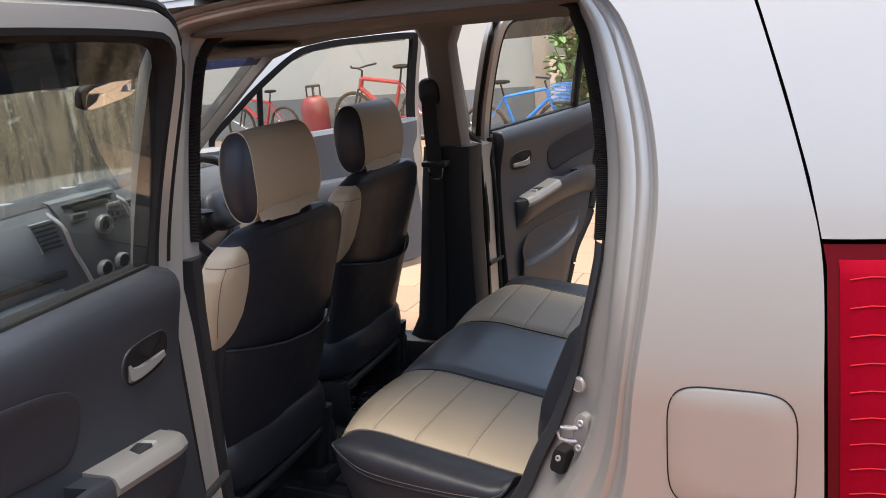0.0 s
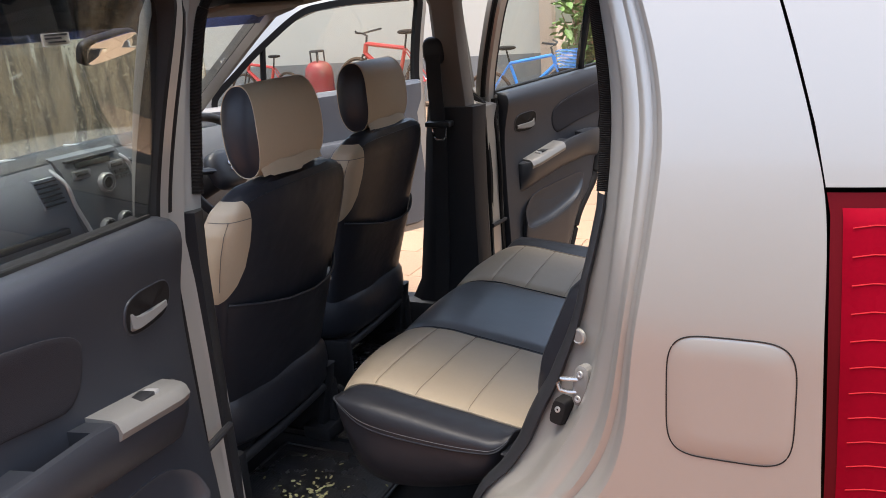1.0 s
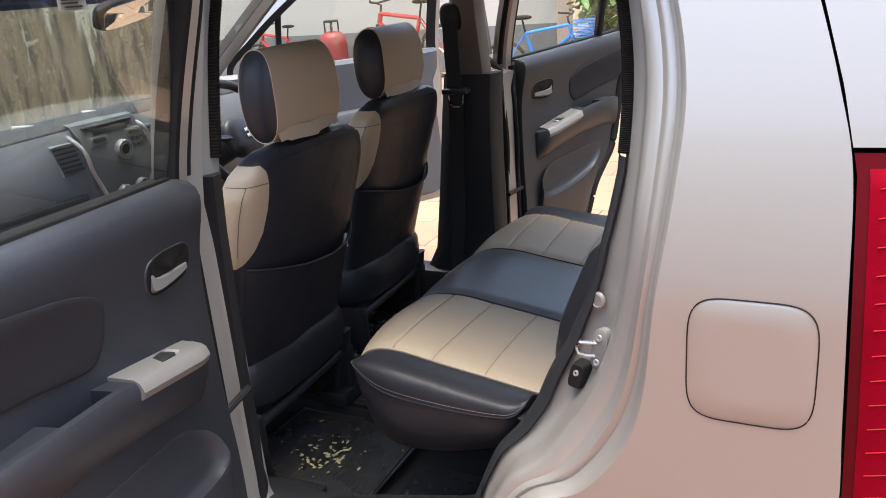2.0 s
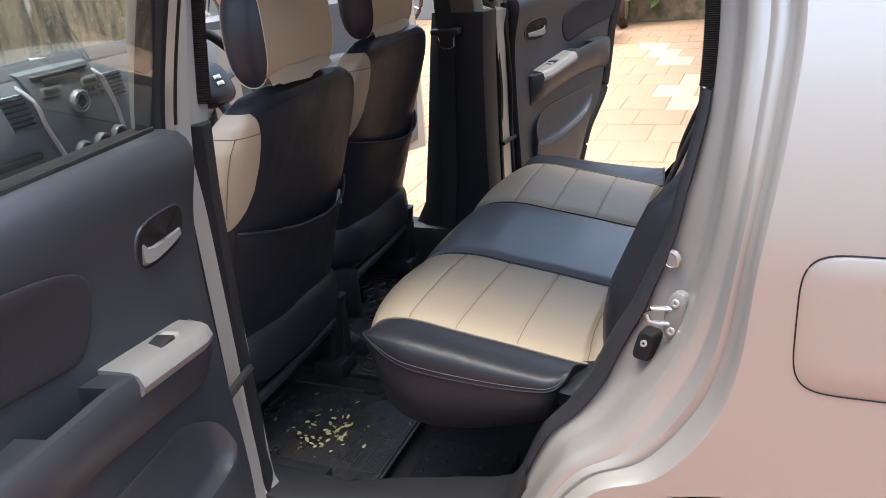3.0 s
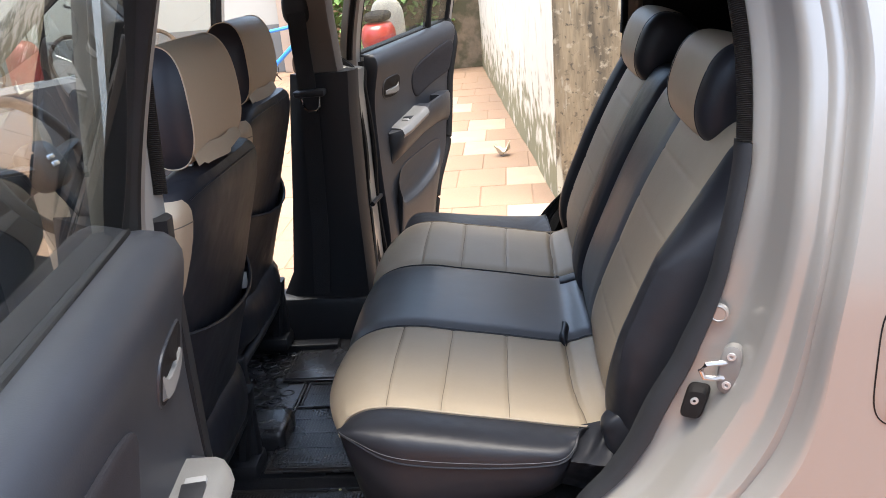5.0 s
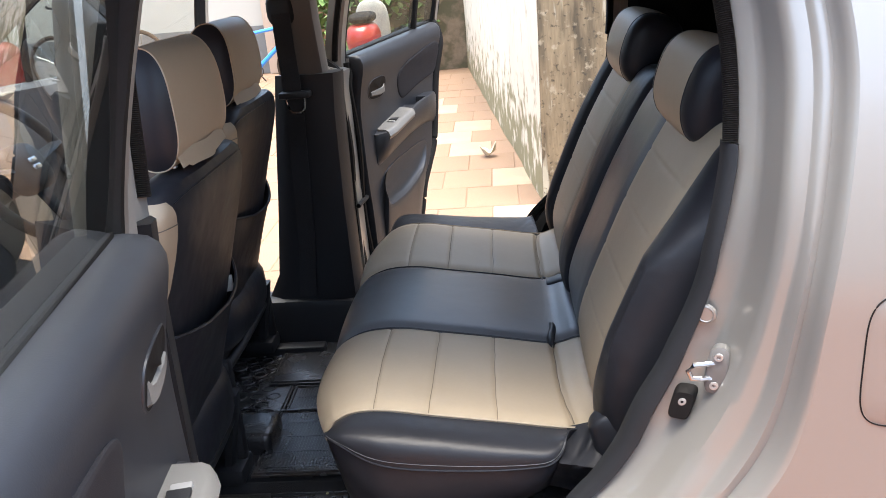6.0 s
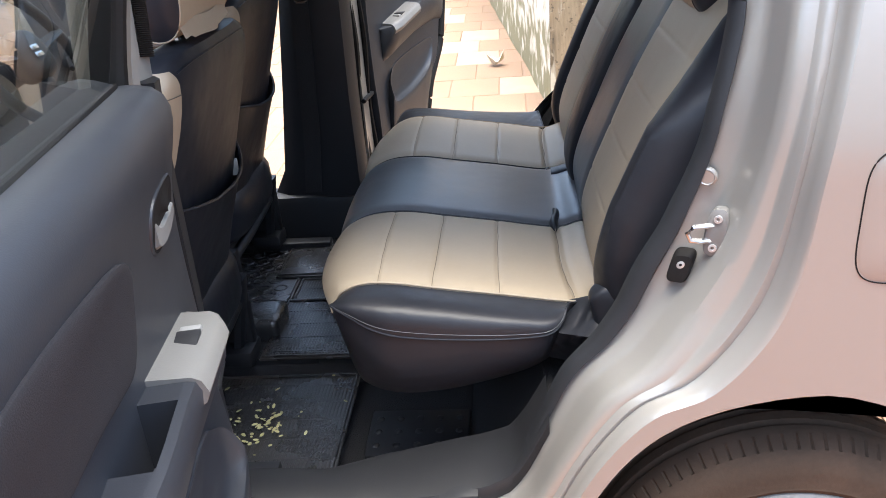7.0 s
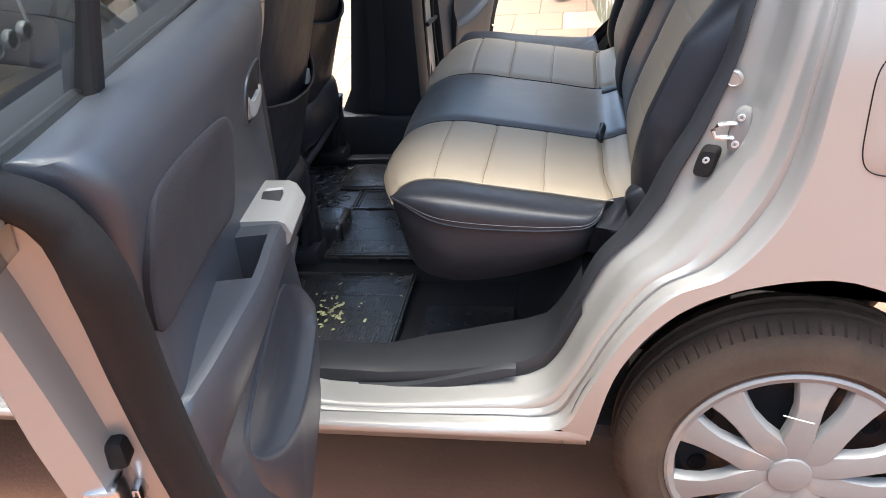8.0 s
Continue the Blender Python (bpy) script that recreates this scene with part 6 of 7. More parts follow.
for c in (0.019, -0.019):
    bm = bmesh.new()
    rr = [[pl(r * math.cos(a), d, c + r * math.sin(a)) for a in [k * math.tau / 12 for k in range(12)]] for r, d in ((0.0055, 0.009), (0.0050, 0.0118), (0.0026, 0.0120), (0.002, 0.010))]
    loft(bm, rr)
    under_part(part("screw", bm, ZINC, None), striker)
bm = bmesh.new()
B = Vector((-0.190, 0.102, 0.7845))
bl = lambda a, b, c: B + sd * a + sn * b + Vector((0.25 * c, 0, c))
rr = [[bl(0.0135 * g * math.copysign(abs(math.cos(a)) ** 0.5, math.cos(a)), d, 0.021 * g * math.copysign(abs(math.sin(a)) ** 0.5, math.sin(a))) for a in [k * math.tau / 28 for k in range(28)]] for g, d in ((1.05, -0.006), (1.0, 0.006), (0.85, 0.011), (0.05, 0.012))]
loft(bm, rr)
buffer = under(part("door_stop", bm, RUBBER, None, "black rubber door stop"), car)
bm = bmesh.new()
rr = [[bl(r * math.cos(a), d, 0.006 + r * math.sin(a)) for a in [k * math.tau / 14 for k in range(14)]] for r, d in ((0.0052, 0.010), (0.0048, 0.0125), (0.0022, 0.013), (0.0018, 0.0115))]
loft(bm, rr)
under_part(part("screw", bm, ZINC, None), buffer)
bm = bmesh.new()
P = Vector((-0.165, 0.106, 0.9005))
rr = [[P + sd * (r * math.cos(a)) + sn * d + Vector((0, 0, r * math.sin(a))) for a in [k * math.tau / 24 for k in range(24)]] for r, d in ((0.0125, -0.004), (0.0118, 0.000), (0.0095, 0.001), (0.0085, 0.0002), (0.0005, 0.0002))]
loft(bm, rr)
under(part("painted_plug", bm, PAINT, None, "silver painted plug"), car)

# sill scuff plate
for side in (0, 1):
    to = mirror_y if side else (lambda p: p)
    bm = bmesh.new()
    rr = []
    for k in range(15):
        x = -0.765 + 0.297 * k / 14
        zb = lerp_table(x, ((-0.765, 0.353), (-0.70, 0.355), (-0.65, 0.360), (-0.58, 0.377), (-0.47, 0.407)))
        zt = zb + (0.018 if 0 < k < 14 else 0.014)
        rr.append([to(Vector((x, y, z))) for y, z in ((0.092, zb - 0.004), (0.086, zb), (0.086, zb + 0.004), (0.090, zt - 0.003), (0.096, zt), (0.110, zt + 0.002))])
    loft(bm, rr, closed=False)
    under(part("scuff_plate", bm, TRIM_STRIP, None, "dark grey sill scuff plate"), car)

# seat belt on the far centre pillar
bm = bmesh.new()
cushion(bm, (-0.945, 0.160, 1.225), (0.075, 0.05, 0.085), 3.0, 20, 12, to=mirror_y)
ring = under(part("belt_guide", bm, TRIM_DARK, None, "black shoulder belt guide"), car)
bm = bmesh.new()
rr = [[mirror_y(Vector((xc + dx, y + dy, z))) for dx, dy in ((-0.024, 0), (0.024, 0), (0.024, 0.003), (-0.024, 0.003))] for xc, y, z in ((-0.942, 0.186, 1.215), (-0.940, 0.192, 1.13), (-0.936, 0.196, 1.05), (-0.940, 0.186, 0.95), (-0.96, 0.180, 0.60), (-0.98, 0.182, 0.42))]
loft(bm, rr)
under_part(part("belt_webbing", bm, CARPET, None, "black belt webbing"), ring)
bm = bmesh.new()
rr = [[mirror_y(Vector((-0.928 + gx * 0.5 * s, 0.206, 0.985 + gz * 0.7 * s))) for gx, gz in ((-0.05, 0.022), (0.05, 0.022), (0.042, -0.02), (0.022, -0.034), (-0.022, -0.034), (-0.042, -0.02))] for s in (1.0,)]
tube(bm, rr[0], 0.0035, seg=6, closed=True)
under_part(part("belt_tongue", bm, CHROME, None, "bright belt tongue"), ring)
bm = bmesh.new()
box(bm, (-0.972, 0.180, 1.000), (-0.888, 0.220, 1.017), 0.005, to=mirror_y)
under_part(part("tongue_grip", bm, TRIM_DARK, None), ring)

# door check straps and hinges
for side, hinge, deg in ((0, (-0.79, 0.03), NEAR_OPEN), (1, (-0.80, 1.50), FAR_OPEN)):
    dm = door_map(hinge, deg, side)
    to = mirror_y if side else (lambda p: p)
    for z in (0.52, 0.86):
        bm = bmesh.new()
        tube(bm, [to(Vector((-0.83, 0.04, z))), dm((-0.012, -0.06, z)), dm((0.005, -0.07, z))], 0.010, seg=8)
        under(part("door_hinge", bm, PAINT, None), car)
    bm = bmesh.new()
    tube(bm, [to(Vector((-0.815, 0.10, 0.66))), dm((0.02, -0.01, 0.66)), dm((0.05, -0.02, 0.66))], 0.007, seg=8)
    under(part("check_strap", bm, TRIM_DARK, None, "black door check strap"), car)

# ---- floor of the cabin ----
bm = bmesh.new()
for y, z in ((1.318, 0.262), (1.362, 0.268)):
    box(bm, (-1.40, y, z), (-1.112, y + 0.036, z + 0.022), 0.004)
rail = under(part("floor_rail", bm, TRIM_DARK, None, "glossy black seat rail"), car)
for y, z in ((1.318, 0.2845), (1.362, 0.2905)):
    bm = bmesh.new()
    box(bm, (-1.40, y + 0.002, z), (-1.116, y + 0.006, z + 0.002), 0.0006)
    under_part(part("rail_edge", bm, ZINC, None, "bright worn rail edge"), rail)
for k in range(4):
    bm = bmesh.new()
    cushion(bm, (-1.235 + 0.012 * k, 1.317, 0.274), (0.005, 0.004, 0.005), 2.0, 8, 6)
    under_part(part("rivet", bm, ZINC, None), rail)
bm = bmesh.new()
loft(bm, [[Vector((x, y, z)) for y, z in ((0.64, 0.24), (0.66, 0.275), (0.70, 0.285), (0.84, 0.285), (0.88, 0.275), (0.90, 0.24))] for x in (-1.7, -1.2, -0.6, -0.3)], closed=False)
under(part("floor_tunnel", bm, CARPET, None), car)
bm = bmesh.new()
box(bm, (-1.30, 0.752, 0.27), (-0.955, 0.868, 0.335), 0.018, 3)
under(part("console_end", bm, MAT, None, "dusty black end of the centre console"), car)
bm = bmesh.new()
loft(bm, [[Vector((x, 0.20 + 1.13 * v, z)) for v in (0, 0.25, 0.5, 0.75, 1)] for x, z in ((-0.50, 0.24), (-0.46, 0.30), (-0.40, 0.42), (-0.36, 0.50), (-0.1, 0.52))], closed=False)
under(part("seat_pan", bm, CARPET, None, "dark carpeted seat base"), car)
bm = bmesh.new()
box(bm, (-0.70, 0.36, 0.236), (-0.50, 0.50, 0.268), 0.006)
for i in range(5):
    for k in range(3):
        cushion(bm, (-0.68 + 0.04 * i, 0.39 + 0.04 * k, 0.268), (0.016, 0.016, 0.006), 2.0, 8, 6)
under(part("floor_tray", bm, TRIM_DARK, None, "black studded plastic tray under the seat"), car)


def mat_piece(name, x0, x1, y0, y1, z, label, ribs, studs):
    """A moulded rubber mat: raised rim, ribs or ringed studs."""
    bm = bmesh.new()
    box(bm, (x0, y0, z), (x1, y1, z + 0.006), 0.002)
    m = part(name, bm, MAT, None)
    tagged(m, label, "mat", "floor mats")
    bm = bmesh.new()
    tube(bm, [(x0 + 0.008, y0 + 0.008, z + 0.007), (x1 - 0.008, y0 + 0.008, z + 0.007), (x1 - 0.008, y1 - 0.008, z + 0.007), (x0 + 0.008, y1 - 0.008, z + 0.007)], 0.004, seg=6, closed=True)
    part("rim", bm, MAT, m)
    bm = bmesh.new()
    if ribs:
        n = int((x1 - x0) / 0.0075)
        for i in range(2, n - 1):
            x = x0 + i * 0.0075
            box(bm, (x - 0.0022, y0 + 0.02, z + 0.004), (x + 0.0022, y1 - 0.02, z + 0.0072))
        for k in range(int((y1 - y0) / 0.06)):
            y = y0 + 0.03 + 0.06 * k
            box(bm, (x0 + 0.02, y - 0.003, z + 0.004), (x1 - 0.02, y + 0.003, z + 0.0078))
    if studs:
        for i in range(int((x1 - x0) / 0.046)):
            for k in range(int((y1 - y0) / 0.040)):
                cx, cy = x0 + 0.024 + 0.046 * i + (0.023 if k % 2 else 0), y0 + 0.022 + 0.040 * k
                if cx < x1 - 0.020 and cy < y1 - 0.016:
                    tube(bm, [(cx + 0.0175 * math.cos(a * math.tau / 14), cy + 0.0135 * math.sin(a * math.tau / 14), z + 0.006) for a in range(14)], 0.0026, seg=5, closed=True)
    part("tread_pattern", bm, MAT, m)["kind"] = "stuff"
    return m


mat_piece("floor_mat", -1.13, -0.745, 0.265, 0.635, 0.262, "dusty black ribbed rubber floor mat on the cabin floor", True, False)
mat_piece("floor_mat", -1.26, -0.985, 0.90, 1.315, 0.262, "black rubber floor mat with a ringed stud pattern", False, True)
plain = mat_piece("floor_mat", -1.055, -0.78, 1.092, 1.40, 0.270, "black ribbed rubber floor mat beside the far sill", False, False)
mat_piece("floor_mat", -0.980, -0.745, 0.935, 1.085, 0.266, "black ribbed rubber floor mat behind the seat", True, False)
mat_piece("floor_mat", -0.980, -0.745, 0.66, 0.930, 0.288, "black rubber mat over the floor tunnel", True, False)
bm = bmesh.new()   # pale moulded panel with raised bars at the mat's corner
box(bm, (-1.046, 1.335, 0.275), (-0.895, 1.388, 0.2785), 0.001)
badge = part("mat_badge", bm, TRIM_LIGHT, plain, "worn pale moulded badge of the mat")
for k in range(8):
    bm = bmesh.new()
    box(bm, (-1.036 + 0.016 * k, 1.345, 0.2785), (-1.026 + 0.016 * k + 0.002 * (k % 3), 1.377, 0.2800), 0.0004)
    part("bar", bm, MAT, badge)

# scattered dry petals on the mat
PETAL = material("dry_pale_petal", (0.52, 0.48, 0.24), 0.8, 0, 0.3, 30, 200)
bm = bmesh.new()
rng = random.Random(5)
for k in range(80):
    far = rng.random() < 0.3
    cx = -0.925 + rng.gauss(0, 0.085 if far else 0.030)
    cy = 0.445 + rng.gauss(0, 0.085 if far else 0.030)
    if not (-1.1 < cx < -0.76 and 0.28 < cy < 0.62):
        continue
    r, a = rng.uniform(0.0025, 0.0068), rng.uniform(0, 6.28)
    e1, e2 = Vector((math.cos(a), math.sin(a), rng.uniform(-0.3, 0.3))) * r, Vector((-math.sin(a), math.cos(a), rng.uniform(-0.3, 0.3))) * r * 0.55
    c = Vector((cx, cy, 0.2745 + rng.uniform(0, 0.003)))
    top = [bm.verts.new(c + e1 * math.cos(q) + e2 * math.sin(q) + Vector((0, 0, 0.001))) for q in [i * math.tau / 7 for i in range(7)]]
    bot = [bm.verts.new(v.co - Vector((0, 0, 0.0008))) for v in top]
    bm.faces.new(top)
    bm.faces.new(bot)
    for i in range(7):
        bm.faces.new((top[i], top[(i + 1) % 7], bot[(i + 1) % 7], bot[i]))
tagged(part("dry_petals", bm, PETAL, None), "scattered pale yellow dry petals on the floor mat", "petals", kind="stuff")

# belt loops in the rear seat's crease
for y, z, size in ((0.622, 0.620, (0.017, 0.100, 0.034)), (0.900, 0.612, (0.015, 0.055, 0.030))):
    bm = bmesh.new()
    cushion(bm, (-0.319, y, z), size, 2.2, 20, 12, to=lambda p: p + Vector((0.004 * math.sin((p.y - y) * 60), 0, 0.10 * abs(p.y - y) - 0.004)))
    under(part("belt_loop", bm, BLACK, None, "folded black belt loop"), car)
crease = min(range(FRONT, 420), key=lambda j: abs(FINE[j][0] - SEAM_X[3]))
for y0, y1, r, mat in ((BX[0], BX[1], 0.0007, SEAM), (BX[1], BX[2], 0.0016, BLACK), (BX[2], BX[3], 0.0007, SEAM)):
    bm = bmesh.new()
    tube(bm, [bench(crease, y0 + 0.004 + (y1 - y0 - 0.008) * k / 30, 0.004 if mat is SEAM else 0.002) + Vector((0.003 * noise.noise(Vector((y0 * 7, k * 0.22, 3))), 0, 0)) for k in range(31)], r, seg=6)
    under(part("crease_seam", bm, mat, None, "creased seam in front of the backrest"), car)
bm = bmesh.new()
grid(bm, lambda u, v: bench(crease + 5 + round(u * (412 - crease)), 0.855 + 0.050 * v - 0.012 * u, 0.011 - 0.008 * (2 * v - 1) ** 4), 24, 8)
under(part("belt_flap", bm, BLACK, None, "black flap beside the belt opening"), car)
bm = bmesh.new()
loft(bm, [[Vector((x, y, z)) for y, z in ((-0.0015 + yy, 0.735), (0.0015 + yy, 0.735), (0.0015 + yy, 0.768), (-0.0015 + yy, 0.768))] for x, yy in ((-0.955, 0.655), (-0.94, 0.662))])
under(part("seat_tag", bm, WHITEWALL, None, "small white seat cover tag"), car)

# stitching along the cushion seams
for y in (BX[0] + 0.001, BX[1], BX[2], BX[3]):
    bm = bmesh.new()
    tube(bm, [bench(i, y, -0.001) for i in range(FRONT + 6, 405, 3)], 0.0016, seg=5)
    under(part("seam_piping", bm, BLACK if y in (BX[1], BX[2]) else BEIGE, None), car)

# inner face of the hatch with its dark window
bm = bmesh.new()
loft(bm, [[Vector((x, y, z)) for y in (0.20, 0.40, YC, W - 0.40, W - 0.20)] for x, z in ((0.37, 0.30), (0.37, 0.95), (0.33, 1.05), (0.30, 1.20), (0.24, 1.42))], closed=False)
under(part("hatch_lining", bm, TRIM_DARK, None, "black hatch lining"), car)
bm = bmesh.new()
tube(bm, [(-0.060, 0.012, 0.405), (-0.035, 0.008, 0.400), (-0.014, 0.012, 0.391)], 0.0011, seg=6)
under(part("cable_tie", bm, WHITEWALL, None, "pale cable tie on the wheel cover"), car)

# ---- things in the yard ----
RED = material("red_enamel", (0.42, 0.025, 0.018), 0.35, 0, 0.08, 8, 100, coat=0.4)
BLUE = material("blue_enamel", (0.03, 0.24, 0.70), 0.35, 0, 0.08, 8, 100, coat=0.4)
WOOD = material("brown_door_wood", (0.22, 0.13, 0.07), 0.6, 0, 0.2, 4, 60, stretch=(4, 4, 0.4))
PINK = material("buff_wall_paint", (0.52, 0.40, 0.31), 0.9, 0, 0.06, 2, 50, bump=0.2, bump_scale=80)
MAROON = material("maroon_paint", (0.16, 0.04, 0.03), 0.6, 0, 0.1, 5, 60)
RUSTRED = material("dull_red_cylinder_paint", (0.24, 0.022, 0.02), 0.5, 0, 0.15, 6, 60, stain=(0.18, 0.07, 0.05), stain_scale=6, stain_at=0.6)


def bicycle(at, heading, r, paint, label):
    """A diamond-frame bicycle on its wheels; r: wheel radius; heading in degrees, the way it faces."""
    k = r / 0.33
    a = radians(heading)
    fw, sd_ = Vector((math.cos(a), math.sin(a), 0)), Vector((-math.sin(a), math.cos(a), 0))
    p = lambda x, z, s=0.0: Vector((*at, 0)) + fw * (x * k) + sd_ * (s * k) + Vector((0, 0, z * k))
    bike = empty_thing("bicycle", (*at, 0), label, "bicycle", "bicycles along the house wall")

    def add(name, bm, mat, lab="", mother=None):
        ob = part(name, bm, mat, None, lab)
        return under(ob, bike) if mother is None else under_part(ob, mother)
    bm = bmesh.new()
    rear, front, bb, st, ht, hb = p(-0.52, 0.33), p(0.53, 0.33), p(-0.08, 0.30), p(-0.22, 0.74), p(0.36, 0.82), p(0.39, 0.70)
    stout = 1.6 if paint is RED else 1.3
    for q, t, rad in ((bb, st, 0.017), (st, ht, 0.017), (bb, hb, 0.021), (hb, ht, 0.021)):
        tube(bm, [q, t], rad * k * stout, seg=8)
    for s in (-0.06, 0.06):
        tube(bm, [bb + sd_ * s * 0.6 * k, rear + sd_ * s * k], 0.009 * k, seg=6)
        tube(bm, [st + sd_ * s * 0.5 * k, rear + sd_ * s * k], 0.008 * k, seg=6)
    add("frame", bm, paint, "painted tube frame")
    bm = bmesh.new()
    for s in (-0.05, 0.05):
        tube(bm, [p(0.40, 0.68, s), p(0.43, 0.60, s), p(0.53, 0.33, s)], 0.014 * k, seg=8)
    tube(bm, [p(0.40, 0.68, -0.05), p(0.40, 0.68, 0.05)], 0.016 * k, seg=8)
    add("fork", bm, STEEL if paint is RED else paint, "front fork")
    for c in (rear, front):
        bm = bmesh.new()
        tube(bm, [c + fw * (r * 0.93 * math.cos(q * math.tau / 40)) + Vector((0, 0, r * 0.93 * math.sin(q * math.tau / 40))) for q in range(40)], 0.024 * k, seg=8, closed=True)
        w = add("wheel", bm, TYRE, "brown dusty bicycle tyre")
        bm = bmesh.new()
        for q in range(14):
            t = q * math.tau / 14
            tube(bm, [c + sd_ * (0.02 * (-1) ** q * k), c + fw * (r * 0.88 * math.cos(t)) + Vector((0, 0, r * 0.88 * math.sin(t)))], 0.0025 * k, seg=4)
        add("spokes", bm, CHROME, "", w)
    bm = bmesh.new()
    tube(bm, [ht, p(0.34, 0.92), p(0.40, 0.95)], 0.015 * k, seg=8)
    tube(bm, [p(0.30, 0.99, -0.30), p(0.38, 0.97, -0.18), p(0.40, 0.95, 0), p(0.38, 0.97, 0.18), p(0.30, 0.99, 0.30)], 0.013 * k, seg=8)
    add("handlebar", bm, TRIM_DARK, "black handlebar")
    bm = bmesh.new()
    tube(bm, [st, p(-0.26, 0.92)], 0.013 * k, seg=8)
    cushion(bm, (0, 0, 0), (0.27, 0.14, 0.06), 2.4, 16, 8, to=lambda v: p(-0.26 + v.x, 0.94 + v.z, v.y * (0.5 + 0.5 * min(1, max(0, (0.14 - v.x) / 0.2)))))
    add("saddle", bm, RUBBER, "black saddle")
    bm = bmesh.new()
    tube(bm, [bb + fw * (0.09 * k * math.cos(q * math.tau / 20)) + Vector((0, 0, 0.09 * k * math.sin(q * math.tau / 20))) + sd_ * 0.05 * k for q in range(20)], 0.006 * k, seg=6, closed=True)
    tube(bm, [bb + sd_ * 0.07 * k, p(0.02, 0.16, 0.09)], 0.009 * k, seg=6)
    tube(bm, [bb - sd_ * 0.07 * k, p(-0.18, 0.44, -0.09)], 0.009 * k, seg=6)
    add("crank", bm, STEEL)
    if paint is BLUE:
        bm = bmesh.new()
        for q in range(7):
            z = 0.66 + 0.035 * q
            g = 0.10 + 0.006 * q
            tube(bm, [p(0.56 + g, z, g), p(0.56 + g, z, -g), p(0.56 - g, z, -g), p(0.56 - g, z, g)], 0.006 * k, seg=6, closed=True)
        add("basket", bm, paint, "blue wire basket")
    return bike


bicycle((-5.42, 9.40), 176, 0.365, RED, "red mountain bicycle leaning by the cream house wall")
bicycle((-7.75, 9.55), 176, 0.28, RED, "small red bicycle by the cream house wall")
bicycle((-2.95, 8.05), 4, 0.29, BLUE, "blue child's bicycle by the house corner")

# gas cylinder
bm = bmesh.new()
prof = [(0.0, 0.02), (0.17, 0.02), (0.185, 0.05), (0.19, 0.08), (0.205, 0.12), (0.21, 0.20), (0.21, 0.52), (0.195, 0.62), (0.14, 0.69), (0.05, 0.72), (0.0, 0.725)]
grid(bm, lambda u, v: Vector((-6.72 + prof[round(v * 10)][0] * math.cos(u * math.tau), 9.5 + prof[round(v * 10)][0] * math.sin(u * math.tau), prof[round(v * 10)][1] - 0.02)), 32, 10, close_u=True)
cyl = tagged(part("gas_cylinder", bm, RUSTRED, None), "dull red gas cylinder standing by the house wall", "gas cylinder")
bm = bmesh.new()
for q in range(4):
    t = q * math.tau / 4 + 0.5
    tube(bm, [(-6.72 + 0.10 * math.cos(t), 9.5 + 0.10 * math.sin(t), 0.68), (-6.72 + 0.10 * math.cos(t), 9.5 + 0.10 * math.sin(t), 0.84)], 0.012, seg=6)
tube(bm, [(-6.72 + 0.10 * math.cos(q * math.tau / 24), 9.5 + 0.10 * math.sin(q * math.tau / 24), 0.84) for q in range(24)], 0.016, seg=8, closed=True)
part("collar", bm, STEEL, cyl, "dark carrying collar")
bm = bmesh.new()
tube(bm, [(-6.72, 9.5, 0.70), (-6.72, 9.5, 0.79)], 0.022, seg=10)
part("valve", bm, CHROME, cyl)

# house corner: post, door leaf, buff wall with maroon slats
slab("post_house", (-3.36, 9.86, 0), (-3.18, 10.04, 3.4), PINK, "buff painted corner post of the house", bevel=0.01)
wall_run("wall_porch", (-3.2, 10.9), (-0.55, 10.9), 2.9, 0.2, PINK, "buff painted porch wall", rough=0.004)
for k in range(9):
    bm = bmesh.new()
    box(bm, (-3.05 + 0.27 * k, 10.84, 1.55), (-2.95 + 0.27 * k, 10.90, 2.1), 0.005)
    tagged(part("wall_slat", bm, MAROON, None), "maroon upright slat on the porch wall", "slat", "porch slats")
slab("door_house", (-3.12, 10.80, 0), (-2.72, 10.89, 1.45), WOOD, "brown wooden door leaf on the porch", bevel=0.008)


